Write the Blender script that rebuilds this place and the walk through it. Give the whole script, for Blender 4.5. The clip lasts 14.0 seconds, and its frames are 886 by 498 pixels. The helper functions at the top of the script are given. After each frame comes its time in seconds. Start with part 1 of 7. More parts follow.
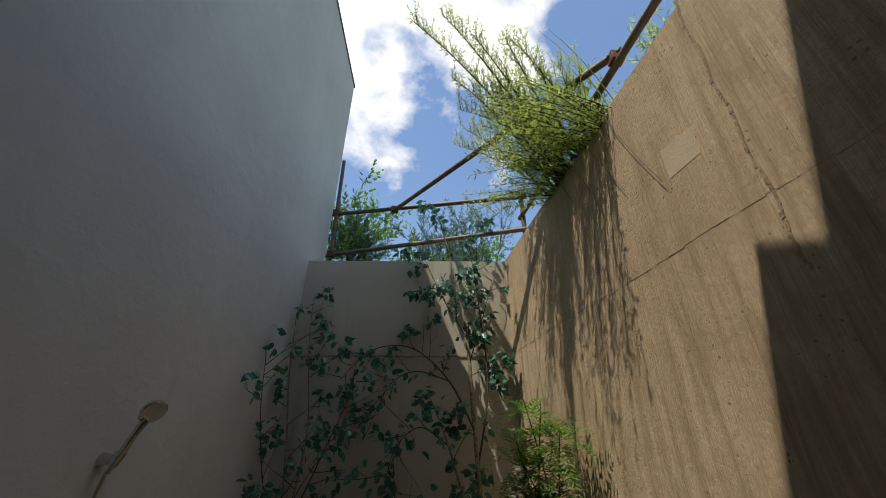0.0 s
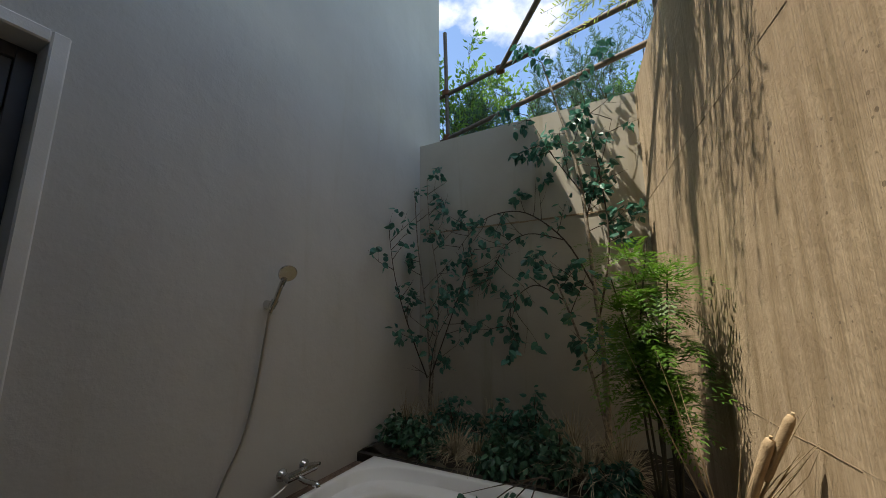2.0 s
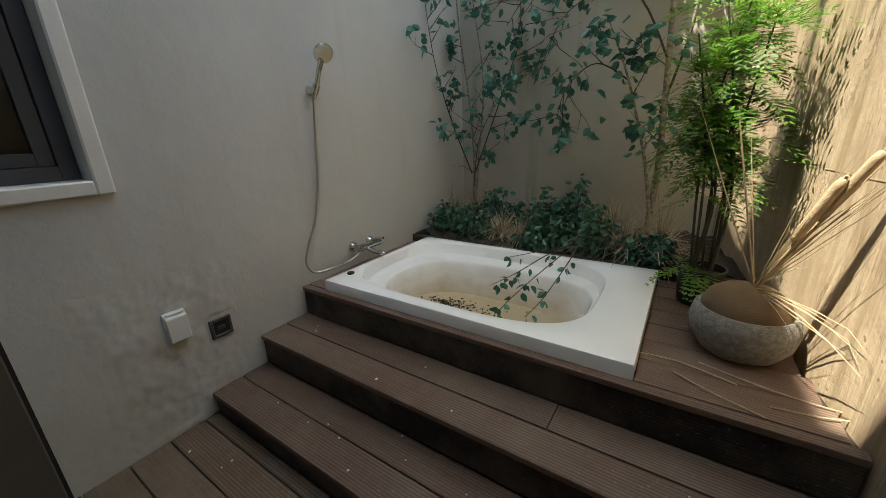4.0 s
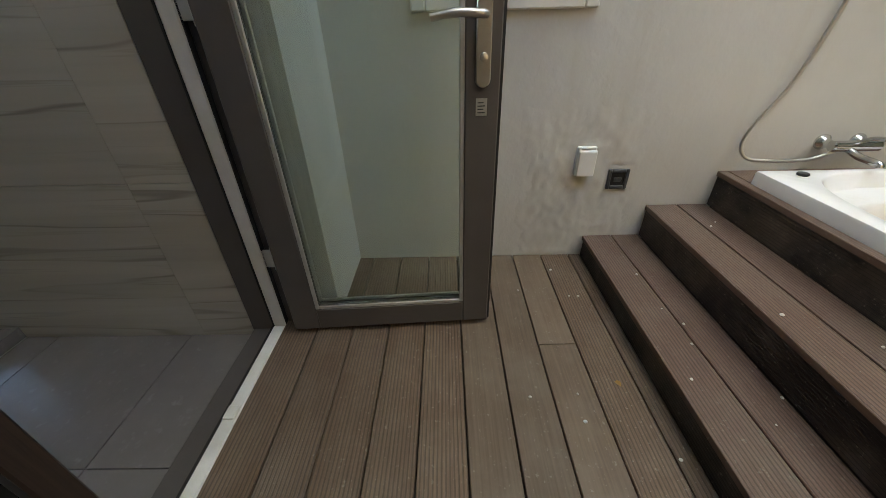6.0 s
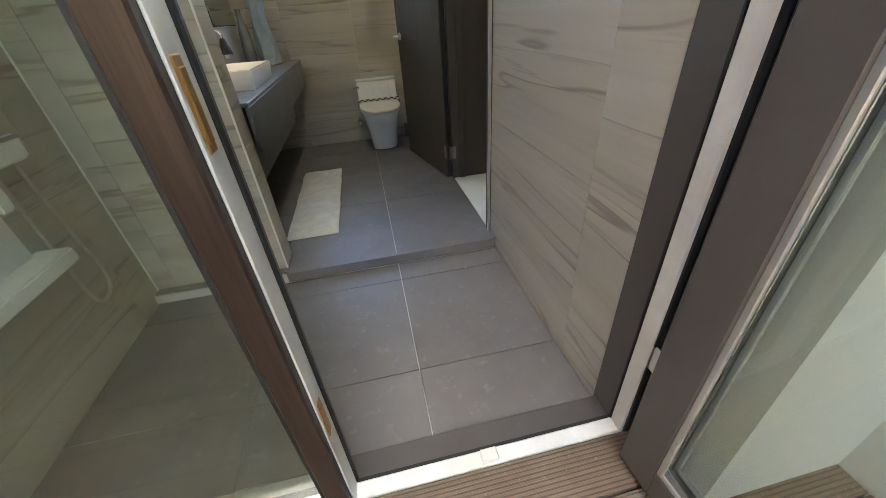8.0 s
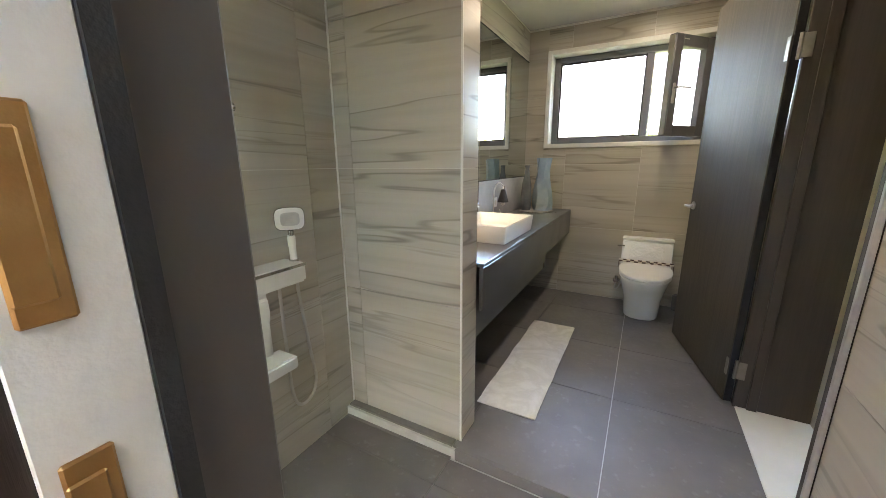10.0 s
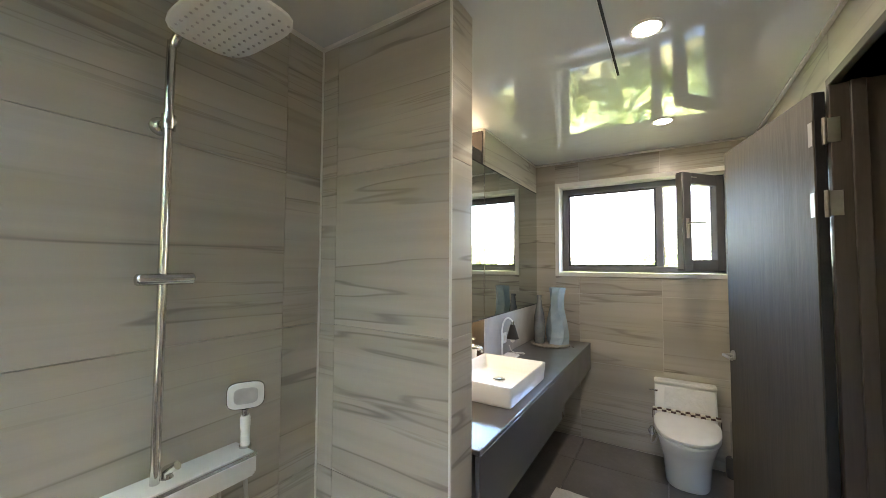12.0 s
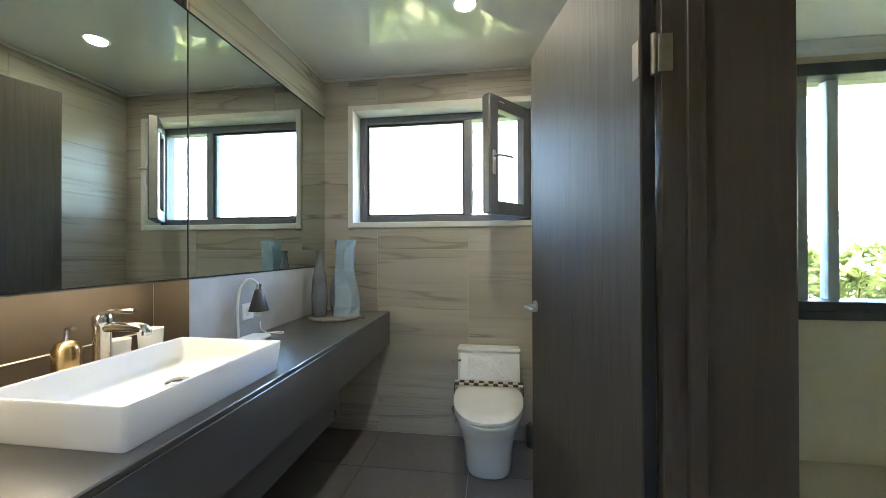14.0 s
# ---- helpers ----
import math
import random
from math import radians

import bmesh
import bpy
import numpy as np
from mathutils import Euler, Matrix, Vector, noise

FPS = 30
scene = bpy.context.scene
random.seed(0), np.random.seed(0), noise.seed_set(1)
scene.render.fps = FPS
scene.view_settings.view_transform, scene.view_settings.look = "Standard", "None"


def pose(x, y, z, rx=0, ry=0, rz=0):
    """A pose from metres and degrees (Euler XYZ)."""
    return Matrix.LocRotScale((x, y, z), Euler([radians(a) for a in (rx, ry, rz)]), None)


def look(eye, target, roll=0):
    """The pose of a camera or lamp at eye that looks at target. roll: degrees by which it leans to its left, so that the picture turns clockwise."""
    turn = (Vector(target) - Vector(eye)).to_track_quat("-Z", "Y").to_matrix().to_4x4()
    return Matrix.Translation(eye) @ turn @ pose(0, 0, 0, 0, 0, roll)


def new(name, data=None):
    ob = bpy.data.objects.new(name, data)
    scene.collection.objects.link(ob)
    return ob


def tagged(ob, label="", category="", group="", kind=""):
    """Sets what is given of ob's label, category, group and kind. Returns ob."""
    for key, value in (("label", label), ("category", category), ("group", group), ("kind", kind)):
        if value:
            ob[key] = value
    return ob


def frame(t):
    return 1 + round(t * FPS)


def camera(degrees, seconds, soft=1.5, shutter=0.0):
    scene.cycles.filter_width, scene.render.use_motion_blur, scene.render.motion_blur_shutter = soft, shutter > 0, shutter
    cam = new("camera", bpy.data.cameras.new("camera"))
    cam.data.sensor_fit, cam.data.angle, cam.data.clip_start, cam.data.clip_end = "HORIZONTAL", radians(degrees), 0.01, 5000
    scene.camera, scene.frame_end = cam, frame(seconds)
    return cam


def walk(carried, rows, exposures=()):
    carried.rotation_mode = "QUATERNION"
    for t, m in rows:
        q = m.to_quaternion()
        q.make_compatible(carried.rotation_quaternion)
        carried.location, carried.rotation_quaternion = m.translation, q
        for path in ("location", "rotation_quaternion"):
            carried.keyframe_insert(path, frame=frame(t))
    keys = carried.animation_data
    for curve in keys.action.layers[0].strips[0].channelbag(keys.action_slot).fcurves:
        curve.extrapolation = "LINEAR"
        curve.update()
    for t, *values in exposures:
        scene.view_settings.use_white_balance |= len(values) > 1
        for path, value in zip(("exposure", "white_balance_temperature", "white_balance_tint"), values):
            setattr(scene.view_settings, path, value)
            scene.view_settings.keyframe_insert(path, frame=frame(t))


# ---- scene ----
cam = camera(101.6, 14.0, 0.8)
PATH = [
    (0, (1.291, 0.578, 1.552), (1.302, 2.351, 2.478), 0.1),
    (0.5, (1.45, 0.702, 1.548), (1.175, 2.454, 2.474), -0.4),
    (1, (1.603, 0.795, 1.519), (1.079, 2.501, 2.421), -0.5),
    (1.5, (1.725, 0.858, 1.463), (0.925, 2.537, 2.197), -0.7),
    (2, (1.788, 0.867, 1.413), (0.869, 2.607, 1.771), -0.5),
    (2.5, (1.778, 0.865, 1.379), (0.804, 2.612, 1.375), -0.6),
    (2.7, (1.779, 0.865, 1.356), (0.798, 2.605, 1.262), -0.5),
    (4.8, (1.697, 0.801, 1.128), (0.43, 2.052, 0.216), -0.5),
    (5, (1.693, 0.79, 1.094), (0.286, 1.856, 0.154), -0.4),
    (5.5, (1.654, 0.738, 1.062), (0.017, 1.254, 0.036), -0.7),
    (6, (1.587, 0.71, 1.05), (-0.102, 0.683, -0.021), -1.5),
    (6.5, (1.469, 0.67, 1.058), (-0.1, 0.105, -0.046), -1.4),
    (7, (1.286, 0.672, 1.057), (0.03, -0.393, -0.078), -3.2),
    (7.5, (1.161, 0.649, 1.055), (0.413, -0.834, -0.06), -3.9),
    (8, (1.067, 0.516, 1.06), (0.775, -1.132, -0.035), -4.2),
    (8.2, (1.035, 0.448, 1.058), (0.929, -1.23, -0.025), -4.3),
    (10.3, (0.999, 0.036, 1.236), (2.005, -1.669, 0.948), -0.1),
    (10.5, (1.002, 0.017, 1.26), (2.034, -1.688, 1.088), -0.1),
    (11, (1.004, -0.021, 1.311), (2.057, -1.721, 1.305), 0.0),
    (11.5, (1.028, -0.083, 1.365), (2.083, -1.781, 1.431), 0.1),
    (12, (1.007, -0.172, 1.418), (2.064, -1.868, 1.505), 0.3),
    (12.5, (0.977, -0.296, 1.398), (2.015, -2.003, 1.489), 0.1),
    (13, (0.993, -0.526, 1.318), (1.904, -2.304, 1.411), 0.0),
    (13.5, (1.002, -0.82, 1.203), (1.649, -2.711, 1.293), 0.1),
    (14, (0.897, -1.098, 1.174), (1.17, -3.08, 1.182), -0.2),
]
EXPOSURES = [
    (0.0, -0.18, 6900, 9),
    (1.5, -0.05, 6900, 9),
    (2.7, 0.82, 6850, 8),
    (4.8, 1.9, 6700, 2),
    (5.5, 2.28, 6800, 3),
    (6.5, 2.95, 7150, 6),
    (7.5, 3.95, 7150, 7),
    (8.2, 4.2, 7050, 11),
    (10.3, 4.85, 7450, 15),
    (12.0, 4.75, 6950, 14),
    (13.0, 4.9, 6750, 13),
    (14.0, 4.75, 6250, 6),
]
walk(cam, [(t, look(eye, target, roll)) for t, eye, target, roll in PATH], EXPOSURES)

# ---- sky, sun and lamps ----
SUN_WAY = Vector((1.03, 0.86, -3.05)).normalized()
SUN_STRENGTH, SKY_STRENGTH = 5.0, 0.115


def make_world():
    w = bpy.data.worlds.new("sky")
    scene.world = w
    w.use_nodes = True
    nt = w.node_tree
    n, l = nt.nodes, nt.links
    sky = n.new("ShaderNodeTexSky")
    sky.sky_type, sky.sun_disc = "NISHITA", False
    sky.sun_elevation = math.asin(-SUN_WAY.z)
    sky.sun_rotation = math.atan2(-SUN_WAY.x, -SUN_WAY.y)
    sky.air_density, sky.dust_density, sky.ozone_density = 1.2, 0.6, 2.0
    # drifting summer clouds
    co = n.new("ShaderNodeTexCoord")
    big = n.new("ShaderNodeTexNoise")
    big.inputs["Scale"].default_value, big.inputs["Detail"].default_value, big.inputs["Roughness"].default_value = 2.3, 7.0, 0.55
    shift = n.new("ShaderNodeMapping")
    shift.inputs["Location"].default_value = (0.35, 0.1, 0.75)
    shift.inputs["Scale"].default_value = (1.0, 1.0, 1.5)
    ramp = n.new("ShaderNodeValToRGB")
    ramp.color_ramp.elements[0].position, ramp.color_ramp.elements[1].position = 0.50, 0.60
    mix = n.new("ShaderNodeMixRGB")
    mix.inputs[2].default_value = (12.5, 12.5, 12.5, 1)
    l.new(co.outputs["Generated"], shift.inputs["Vector"])
    l.new(shift.outputs[0], big.inputs["Vector"])
    # thicker cloud towards the zenith
    part_z = n.new("ShaderNodeSeparateXYZ")
    l.new(co.outputs["Generated"], part_z.inputs[0])
    rise = n.new("ShaderNodeMath")
    rise.operation = "MULTIPLY_ADD"
    rise.inputs[1].default_value, rise.inputs[2].default_value = 0.45, -0.36
    l.new(part_z.outputs["Z"], rise.inputs[0])
    cover = n.new("ShaderNodeMath")
    l.new(rise.outputs[0], cover.inputs[0])
    l.new(big.outputs["Fac"], cover.inputs[1])
    l.new(cover.outputs[0], ramp.inputs[0])
    l.new(ramp.outputs[0], mix.inputs[0])
    lift = n.new("ShaderNodeMixRGB")
    lift.blend_type = "MULTIPLY"
    lift.inputs[0].default_value, lift.inputs[2].default_value = 1.0, (1.75, 1.86, 2.02, 1)
    l.new(sky.outputs[0], lift.inputs[1])
    l.new(lift.outputs[0], mix.inputs[1])
    l.new(mix.outputs[0], n["Background"].inputs[0])
    n["Background"].inputs[1].default_value = SKY_STRENGTH


make_world()
sun = new("sun", bpy.data.lights.new("sun", "SUN"))
sun.data.energy, sun.data.angle, sun.data.color = SUN_STRENGTH, radians(0.5), (1.0, 0.93, 0.82)
sun.matrix_world = look((0, 0, 20), Vector((0, 0, 20)) + SUN_WAY)


def area_lamp(name, where, target, sx, sy, watts, colour=(1, 1, 1), shape="RECTANGLE"):
    ob = new(name, bpy.data.lights.new(name, "AREA"))
    ob.data.shape, ob.data.size, ob.data.size_y = shape, sx, sy
    ob.data.energy, ob.data.color = watts, colour
    ob.matrix_world = look(where, target)
    return ob


WARM = (1.0, 0.86, 0.68)
# downlights, cove strip over the mirror cabinet, strip under it
area_lamp("downlight_lamp", (1.06, -1.71, 2.305), (1.06, -1.71, 0), 0.08, 0.08, 0.13, WARM, "DISK")
area_lamp("downlight_lamp", (1.02, -2.77, 2.305), (1.02, -2.77, 0), 0.08, 0.08, 0.13, WARM, "DISK")
area_lamp("cove_lamp", (2.13, -1.81, 2.11), (2.13, -1.81, 3), 0.03, 0.9, 0.10, (1.0, 0.80, 0.55))
area_lamp("under_mirror_lamp", (2.0675, -1.81, 1.072), (2.0675, -1.81, 0), 0.015, 0.9, 0.028, (1.0, 0.80, 0.55))


# ---- materials ----
class Nodes:
    def __init__(self, name):
        self.m = bpy.data.materials.new(name)
        self.m.use_nodes = True
        self.t = self.m.node_tree
        self.b = self.t.nodes["Principled BSDF"]

    def node(self, kind, **inputs):
        n = self.t.nodes.new(kind)
        for k, v in inputs.items():
            n.inputs[k.replace("_", " ")].default_value = v
        return n

    def link(self, a, b):
        self.t.links.new(a, b)

    def coords(self, scale=(1, 1, 1), rnd=False):
        c = self.node("ShaderNodeTexCoord")
        m = self.node("ShaderNodeMapping")
        m.inputs["Scale"].default_value = scale
        self.link(c.outputs["Object"], m.inputs["Vector"])
        if rnd:
            o = self.node("ShaderNodeObjectInfo")
            k = self.t.nodes.new("ShaderNodeMath")
            k.operation = "MULTIPLY"
            k.inputs[1].default_value = 61.0
            self.link(o.outputs["Random"], k.inputs[0])
            v = self.t.nodes.new("ShaderNodeCombineXYZ")
            for i in range(3):
                self.link(k.outputs[0], v.inputs[i])
            self.link(v.outputs[0], m.inputs["Location"])
        return m.outputs[0]

    def noise(self, vec, scale, detail=4.0, rough=0.55, dist=0.0):
        n = self.node("ShaderNodeTexNoise", Scale=scale, Detail=detail, Roughness=rough, Distortion=dist)
        self.link(vec, n.inputs["Vector"])
        return n.outputs["Fac"]

    def ramp(self, fac, *stops):
        r = self.t.nodes.new("ShaderNodeValToRGB")
        e = r.color_ramp.elements
        while len(e) < len(stops):
            e.new(0.5)
        for s, (p, c) in zip(e, stops):
            s.position = p
            s.color = (*c, 1) if len(c) == 3 else c
        self.link(fac, r.inputs[0])
        return r.outputs[0]

    def mix(self, fac, a, b, blend="MIX"):
        x = self.t.nodes.new("ShaderNodeMixRGB")
        x.blend_type = blend
        for i, v in enumerate((fac, a, b)):
            if isinstance(v, (int, float)):
                x.inputs[i].default_value = v if i == 0 else (v, v, v, 1)
            elif isinstance(v, tuple):
                x.inputs[i].default_value = (*v, 1)
            else:
                self.link(v, x.inputs[i])
        return x.outputs[0]

    def math(self, op, a, b=0.0):
        x = self.t.nodes.new("ShaderNodeMath")
        x.operation = op
        for i, v in enumerate((a, b)):
            if isinstance(v, (int, float)):
                x.inputs[i].default_value = v
            else:
                self.link(v, x.inputs[i])
        return x.outputs[0]

    def bump(self, height, strength=0.3, distance=0.01):
        x = self.node("ShaderNodeBump", Strength=strength, Distance=distance)
        self.link(height, x.inputs["Height"])
        self.link(x.outputs[0], self.b.inputs["Normal"])

    def set(self, colour=None, rough=None, metal=None, **more):
        for key, v in (("Base Color", colour), ("Roughness", rough), ("Metallic", metal), *((k.replace("_", " "), x) for k, x in more.items())):
            if v is None:
                continue
            if isinstance(v, (int, float)):
                self.b.inputs[key].default_value = v
            elif isinstance(v, tuple):
                self.b.inputs[key].default_value = (*v, 1)
            else:
                self.link(v, self.b.inputs[key])
        return self.m


def plain(name, c1, c2, rough=0.5, scale=8.0, bump=0.1, metal=0.0, fine=120.0, dist=0.004, **more):
    """Two-scale mottling with fine relief."""
    k = Nodes(name)
    v = k.coords(rnd=True)
    a, b = k.noise(v, scale, 5.0), k.noise(v, fine, 3.0)
    k.bump(k.math("ADD", k.math("MULTIPLY", a, 0.5), b), bump, dist)
    r = k.ramp(a, (0.3, (rough * 0.85,) * 3), (0.7, (min(1, rough * 1.15),) * 3))
    return k.set(k.mix(k.math("MULTIPLY", b, 0.35), k.ramp(a, (0.32, c1), (0.68, c2)), c1), r, metal, **more)


def make_render_wall():
    k = Nodes("white_render")
    v = k.coords()
    big, mid, fine = k.noise(v, 0.9, 6.0, 0.6), k.noise(v, 6.0, 5.0), k.noise(v, 70.0, 3.0)
    streak = k.noise(k.coords((5.0, 5.0, 0.5)), 1.6, 5.0)
    c = k.ramp(big, (0.3, (0.50, 0.482, 0.44)), (0.7, (0.60, 0.58, 0.53)))
    c = k.mix(k.ramp(streak, (0.56, (0, 0, 0)), (0.78, (0.4, 0.4, 0.4))), c, (0.47, 0.43, 0.35))
    # rough patched plaster low on the wall, as a worn stain with its own shape
    patch = k.ramp(mid, (0.45, (0, 0, 0)), (0.62, (1, 1, 1)))
    k.bump(k.math("ADD", k.math("MULTIPLY", mid, 1.0), k.math("ADD", k.math("MULTIPLY", fine, 0.22), k.math("MULTIPLY", patch, 0.25))), 0.25, 0.012)
    return k.set(c, 0.85)


def make_concrete():
    """Cast concrete: fine board grain, rain streaks, rust-brown runs, air holes."""
    k = Nodes("board_marked_concrete")
    v = k.coords()
    big, mid, fine = k.noise(v, 0.8, 6.0, 0.6), k.noise(v, 5.0, 6.0, 0.62), k.noise(v, 48.0, 4.0)
    grain = k.noise(k.coords((26.0, 26.0, 0.6)), 4.5, 5.0, 0.6)
    runs = k.noise(k.coords((7.5, 7.5, 0.55)), 1.7, 6.0, 0.66, 0.3)
    thin = k.noise(k.coords((11.0, 11.0, 0.30)), 2.0, 4.0, 0.55)
    c = k.ramp(big, (0.3, (0.46, 0.345, 0.222)), (0.5, (0.55, 0.425, 0.282)), (0.7, (0.62, 0.50, 0.350)))
    c = k.mix(k.ramp(mid, (0.44, (0, 0, 0)), (0.68, (0.6, 0.6, 0.6))), c, (0.37, 0.270, 0.172))
    c = k.mix(k.ramp(grain, (0.42, (0.22, 0.22, 0.22)), (0.60, (0, 0, 0))), c, (0.31, 0.215, 0.135))
    where = k.ramp(k.noise(v, 1.6, 3.0), (0.38, (0.25, 0.25, 0.25)), (0.54, (1, 1, 1)))
    c = k.mix(k.math("MULTIPLY", where, k.ramp(runs, (0.46, (0, 0, 0)), (0.64, (0.62, 0.62, 0.62)))), c, (0.205, 0.138, 0.060))
    c = k.mix(k.ramp(thin, (0.57, (0, 0, 0)), (0.72, (0.35, 0.35, 0.35))), c, (0.20, 0.155, 0.080))
    c = k.mix(k.ramp(fine, (0.35, (0.25, 0.25, 0.25)), (0.55, (0, 0, 0))), c, (0.29, 0.205, 0.130))
    holes = k.t.nodes.new("ShaderNodeTexVoronoi")
    holes.inputs["Scale"].default_value = 34.0
    k.link(v, holes.inputs["Vector"])
    pick = k.noise(v, 6.5, 2.0)
    hole = k.math("LESS_THAN", holes.outputs["Distance"], k.math("MULTIPLY", k.math("SUBTRACT", pick, 0.47), 1.0))
    c = k.mix(k.math("MULTIPLY", hole, 0.62), c, (0.12, 0.085, 0.055))
    h = k.math("ADD", k.math("MULTIPLY", grain, 0.5), k.math("ADD", k.math("MULTIPLY", mid, 0.5), k.math("MULTIPLY", fine, 0.25)))
    k.bump(k.math("SUBTRACT", h, k.math("MULTIPLY", hole, 1.2)), 0.8, 0.012)
    return k.set(c, 0.9)


def make_end_wall():
    k = Nodes("stained_painted_concrete")
    v = k.coords()
    big, fine = k.noise(v, 1.3, 6.0, 0.6), k.noise(v, 60.0, 3.0)
    runs = k.noise(k.coords((4.0, 4.0, 0.4)), 1.5, 5.0)
    c = k.ramp(big, (0.3, (0.43, 0.395, 0.325)), (0.7, (0.54, 0.51, 0.44)))
    c = k.mix(k.ramp(runs, (0.54, (0, 0, 0)), (0.75, (0.7, 0.7, 0.7))), c, (0.31, 0.26, 0.16))
    k.bump(k.math("ADD", big, k.math("MULTIPLY", fine, 0.3)), 0.25, 0.01)
    return k.set(c, 0.88)


def make_deck(name, c1, c2, grooved, axis="Y"):
    """Wood-plastic decking: reeded or brushed along its length, dusty."""
    k = Nodes(name)
    v = k.coords((1, 1, 1), True)
    long = k.noise(k.coords((1.2, 40.0, 40.0), True), 3.0, 4.0)
    dust, spot = k.noise(v, 3.0, 6.0, 0.65), k.noise(v, 90.0, 2.0)
    c = k.ramp(long, (0.3, c1), (0.7, c2))
    c = k.mix(k.ramp(dust, (0.42, (0, 0, 0)), (0.75, (0.55, 0.55, 0.55))), c, (0.235, 0.19, 0.145))
    c = k.mix(k.ramp(spot, (0.66, (0, 0, 0)), (0.72, (0.45, 0.45, 0.45))), c, (0.30, 0.27, 0.22))
    o = k.node("ShaderNodeObjectInfo")
    c = k.mix(1.0, c, k.ramp(o.outputs["Random"], (0.0, (0.80, 0.80, 0.80)), (1.0, (1.15, 1.12, 1.1))), "MULTIPLY")
    h = k.math("MULTIPLY", long, 0.25)
    if grooved:
        t = k.node("ShaderNodeTexCoord")
        s = k.node("ShaderNodeSeparateXYZ")
        k.link(t.outputs["Object"], s.inputs[0])
        g = k.math("SINE", k.math("MULTIPLY", s.outputs[axis], 2 * math.pi / 0.0118))
        g = k.ramp(k.math("MULTIPLY_ADD", g, 0.5), (0.15, (0, 0, 0)), (0.45, (1, 1, 1)))
        h = k.math("ADD", g, h)
        # shade between the reeds is multiplied into the colour as well
        c = k.mix(0.35, c, k.mix(1.0, c, g, "MULTIPLY"))
    k.bump(h, 0.55, 0.004)
    return k.set(c, 0.62)


def make_wall_tile():
    """Beige porcelain with dark drifting veins along the tile."""
    k = Nodes("veined_wall_tile")
    t = k.node("ShaderNodeTexCoord")
    s = k.node("ShaderNodeSeparateXYZ")
    k.link(t.outputs["Object"], s.inputs[0])
    o = k.node("ShaderNodeObjectInfo")
    r = k.math("MULTIPLY", o.outputs["Random"], 53.0)
    u = k.math("ADD", s.outputs["X"], s.outputs["Y"])
    def field(su, sz, scale, detail, dist):
        v = k.t.nodes.new("ShaderNodeCombineXYZ")
        k.link(k.math("ADD", k.math("MULTIPLY", u, su), r), v.inputs[0])
        k.link(k.math("MULTIPLY", s.outputs["Z"], sz), v.inputs[1])
        k.link(r, v.inputs[2])
        return k.noise(v.outputs[0], scale, detail, 0.5, dist)
    broad = field(0.20, 2.6, 1.5, 3.0, 0.2)
    line = field(0.26, 3.8, 1.3, 3.0, 0.10)
    line2 = field(0.36, 11.0, 1.4, 4.0, 0.08)
    haze = field(0.40, 16.0, 1.6, 5.0, 0.1)
    c = k.ramp(broad, (0.3, (0.385, 0.345, 0.28)), (0.5, (0.465, 0.425, 0.355)), (0.7, (0.51, 0.475, 0.405)))
    c = k.mix(k.ramp(haze, (0.45, (0, 0, 0)), (0.75, (0.32, 0.32, 0.32))), c, (0.33, 0.29, 0.23))
    side = k.math("SUBTRACT", line, 0.5)
    # a dark thread with a soft stain on one side of it
    v1 = k.ramp(k.math("ABSOLUTE", side), (0.0, (1, 1, 1)), (0.0035, (0.8, 0.8, 0.8)), (0.011, (0, 0, 0)))
    stain = k.ramp(side, (0.0, (0, 0, 0)), (0.001, (0.55, 0.55, 0.55)), (0.06, (0, 0, 0)))
    v2 = k.ramp(k.math("ABSOLUTE", k.math("SUBTRACT", line2, 0.48)), (0.0, (0.9, 0.9, 0.9)), (0.006, (0.55, 0.55, 0.55)), (0.022, (0, 0, 0)))
    gate = k.ramp(field(0.5, 2.4, 1.1, 2.0, 0.2), (0.46, (0, 0, 0)), (0.58, (1, 1, 1)))
    fade = k.ramp(field(1.3, 1.5, 1.2, 2.0, 0.2), (0.36, (0.15, 0.15, 0.15)), (0.56, (1, 1, 1)))
    c = k.mix(k.math("MULTIPLY", stain, 0.55), c, (0.27, 0.235, 0.18))
    c = k.mix(k.math("MULTIPLY", k.math("MULTIPLY", v1, fade), 0.72), c, (0.17, 0.145, 0.115))
    c = k.mix(k.math("MULTIPLY", k.math("MULTIPLY", v2, gate), 0.60), c, (0.22, 0.19, 0.15))
    k.bump(broad, 0.04, 0.004)
    return k.set(c, 0.30)


def make_wood(name, c1, c2, rough=0.5, sheen=0.0):
    k = Nodes(name)
    v = k.coords((22.0, 22.0, 1.1))
    g = k.noise(v, 2.2, 6.0, 0.6, 1.2)
    f = k.noise(k.coords((140, 140, 3.0)), 2.0, 3.0)
    k.bump(k.math("ADD", g, k.math("MULTIPLY", f, 0.5)), 0.25, 0.003)
    return k.set(k.mix(0.3, k.ramp(g, (0.3, c1), (0.7, c2)), k.ramp(f, (0.3, c1), (0.7, c2))), rough)


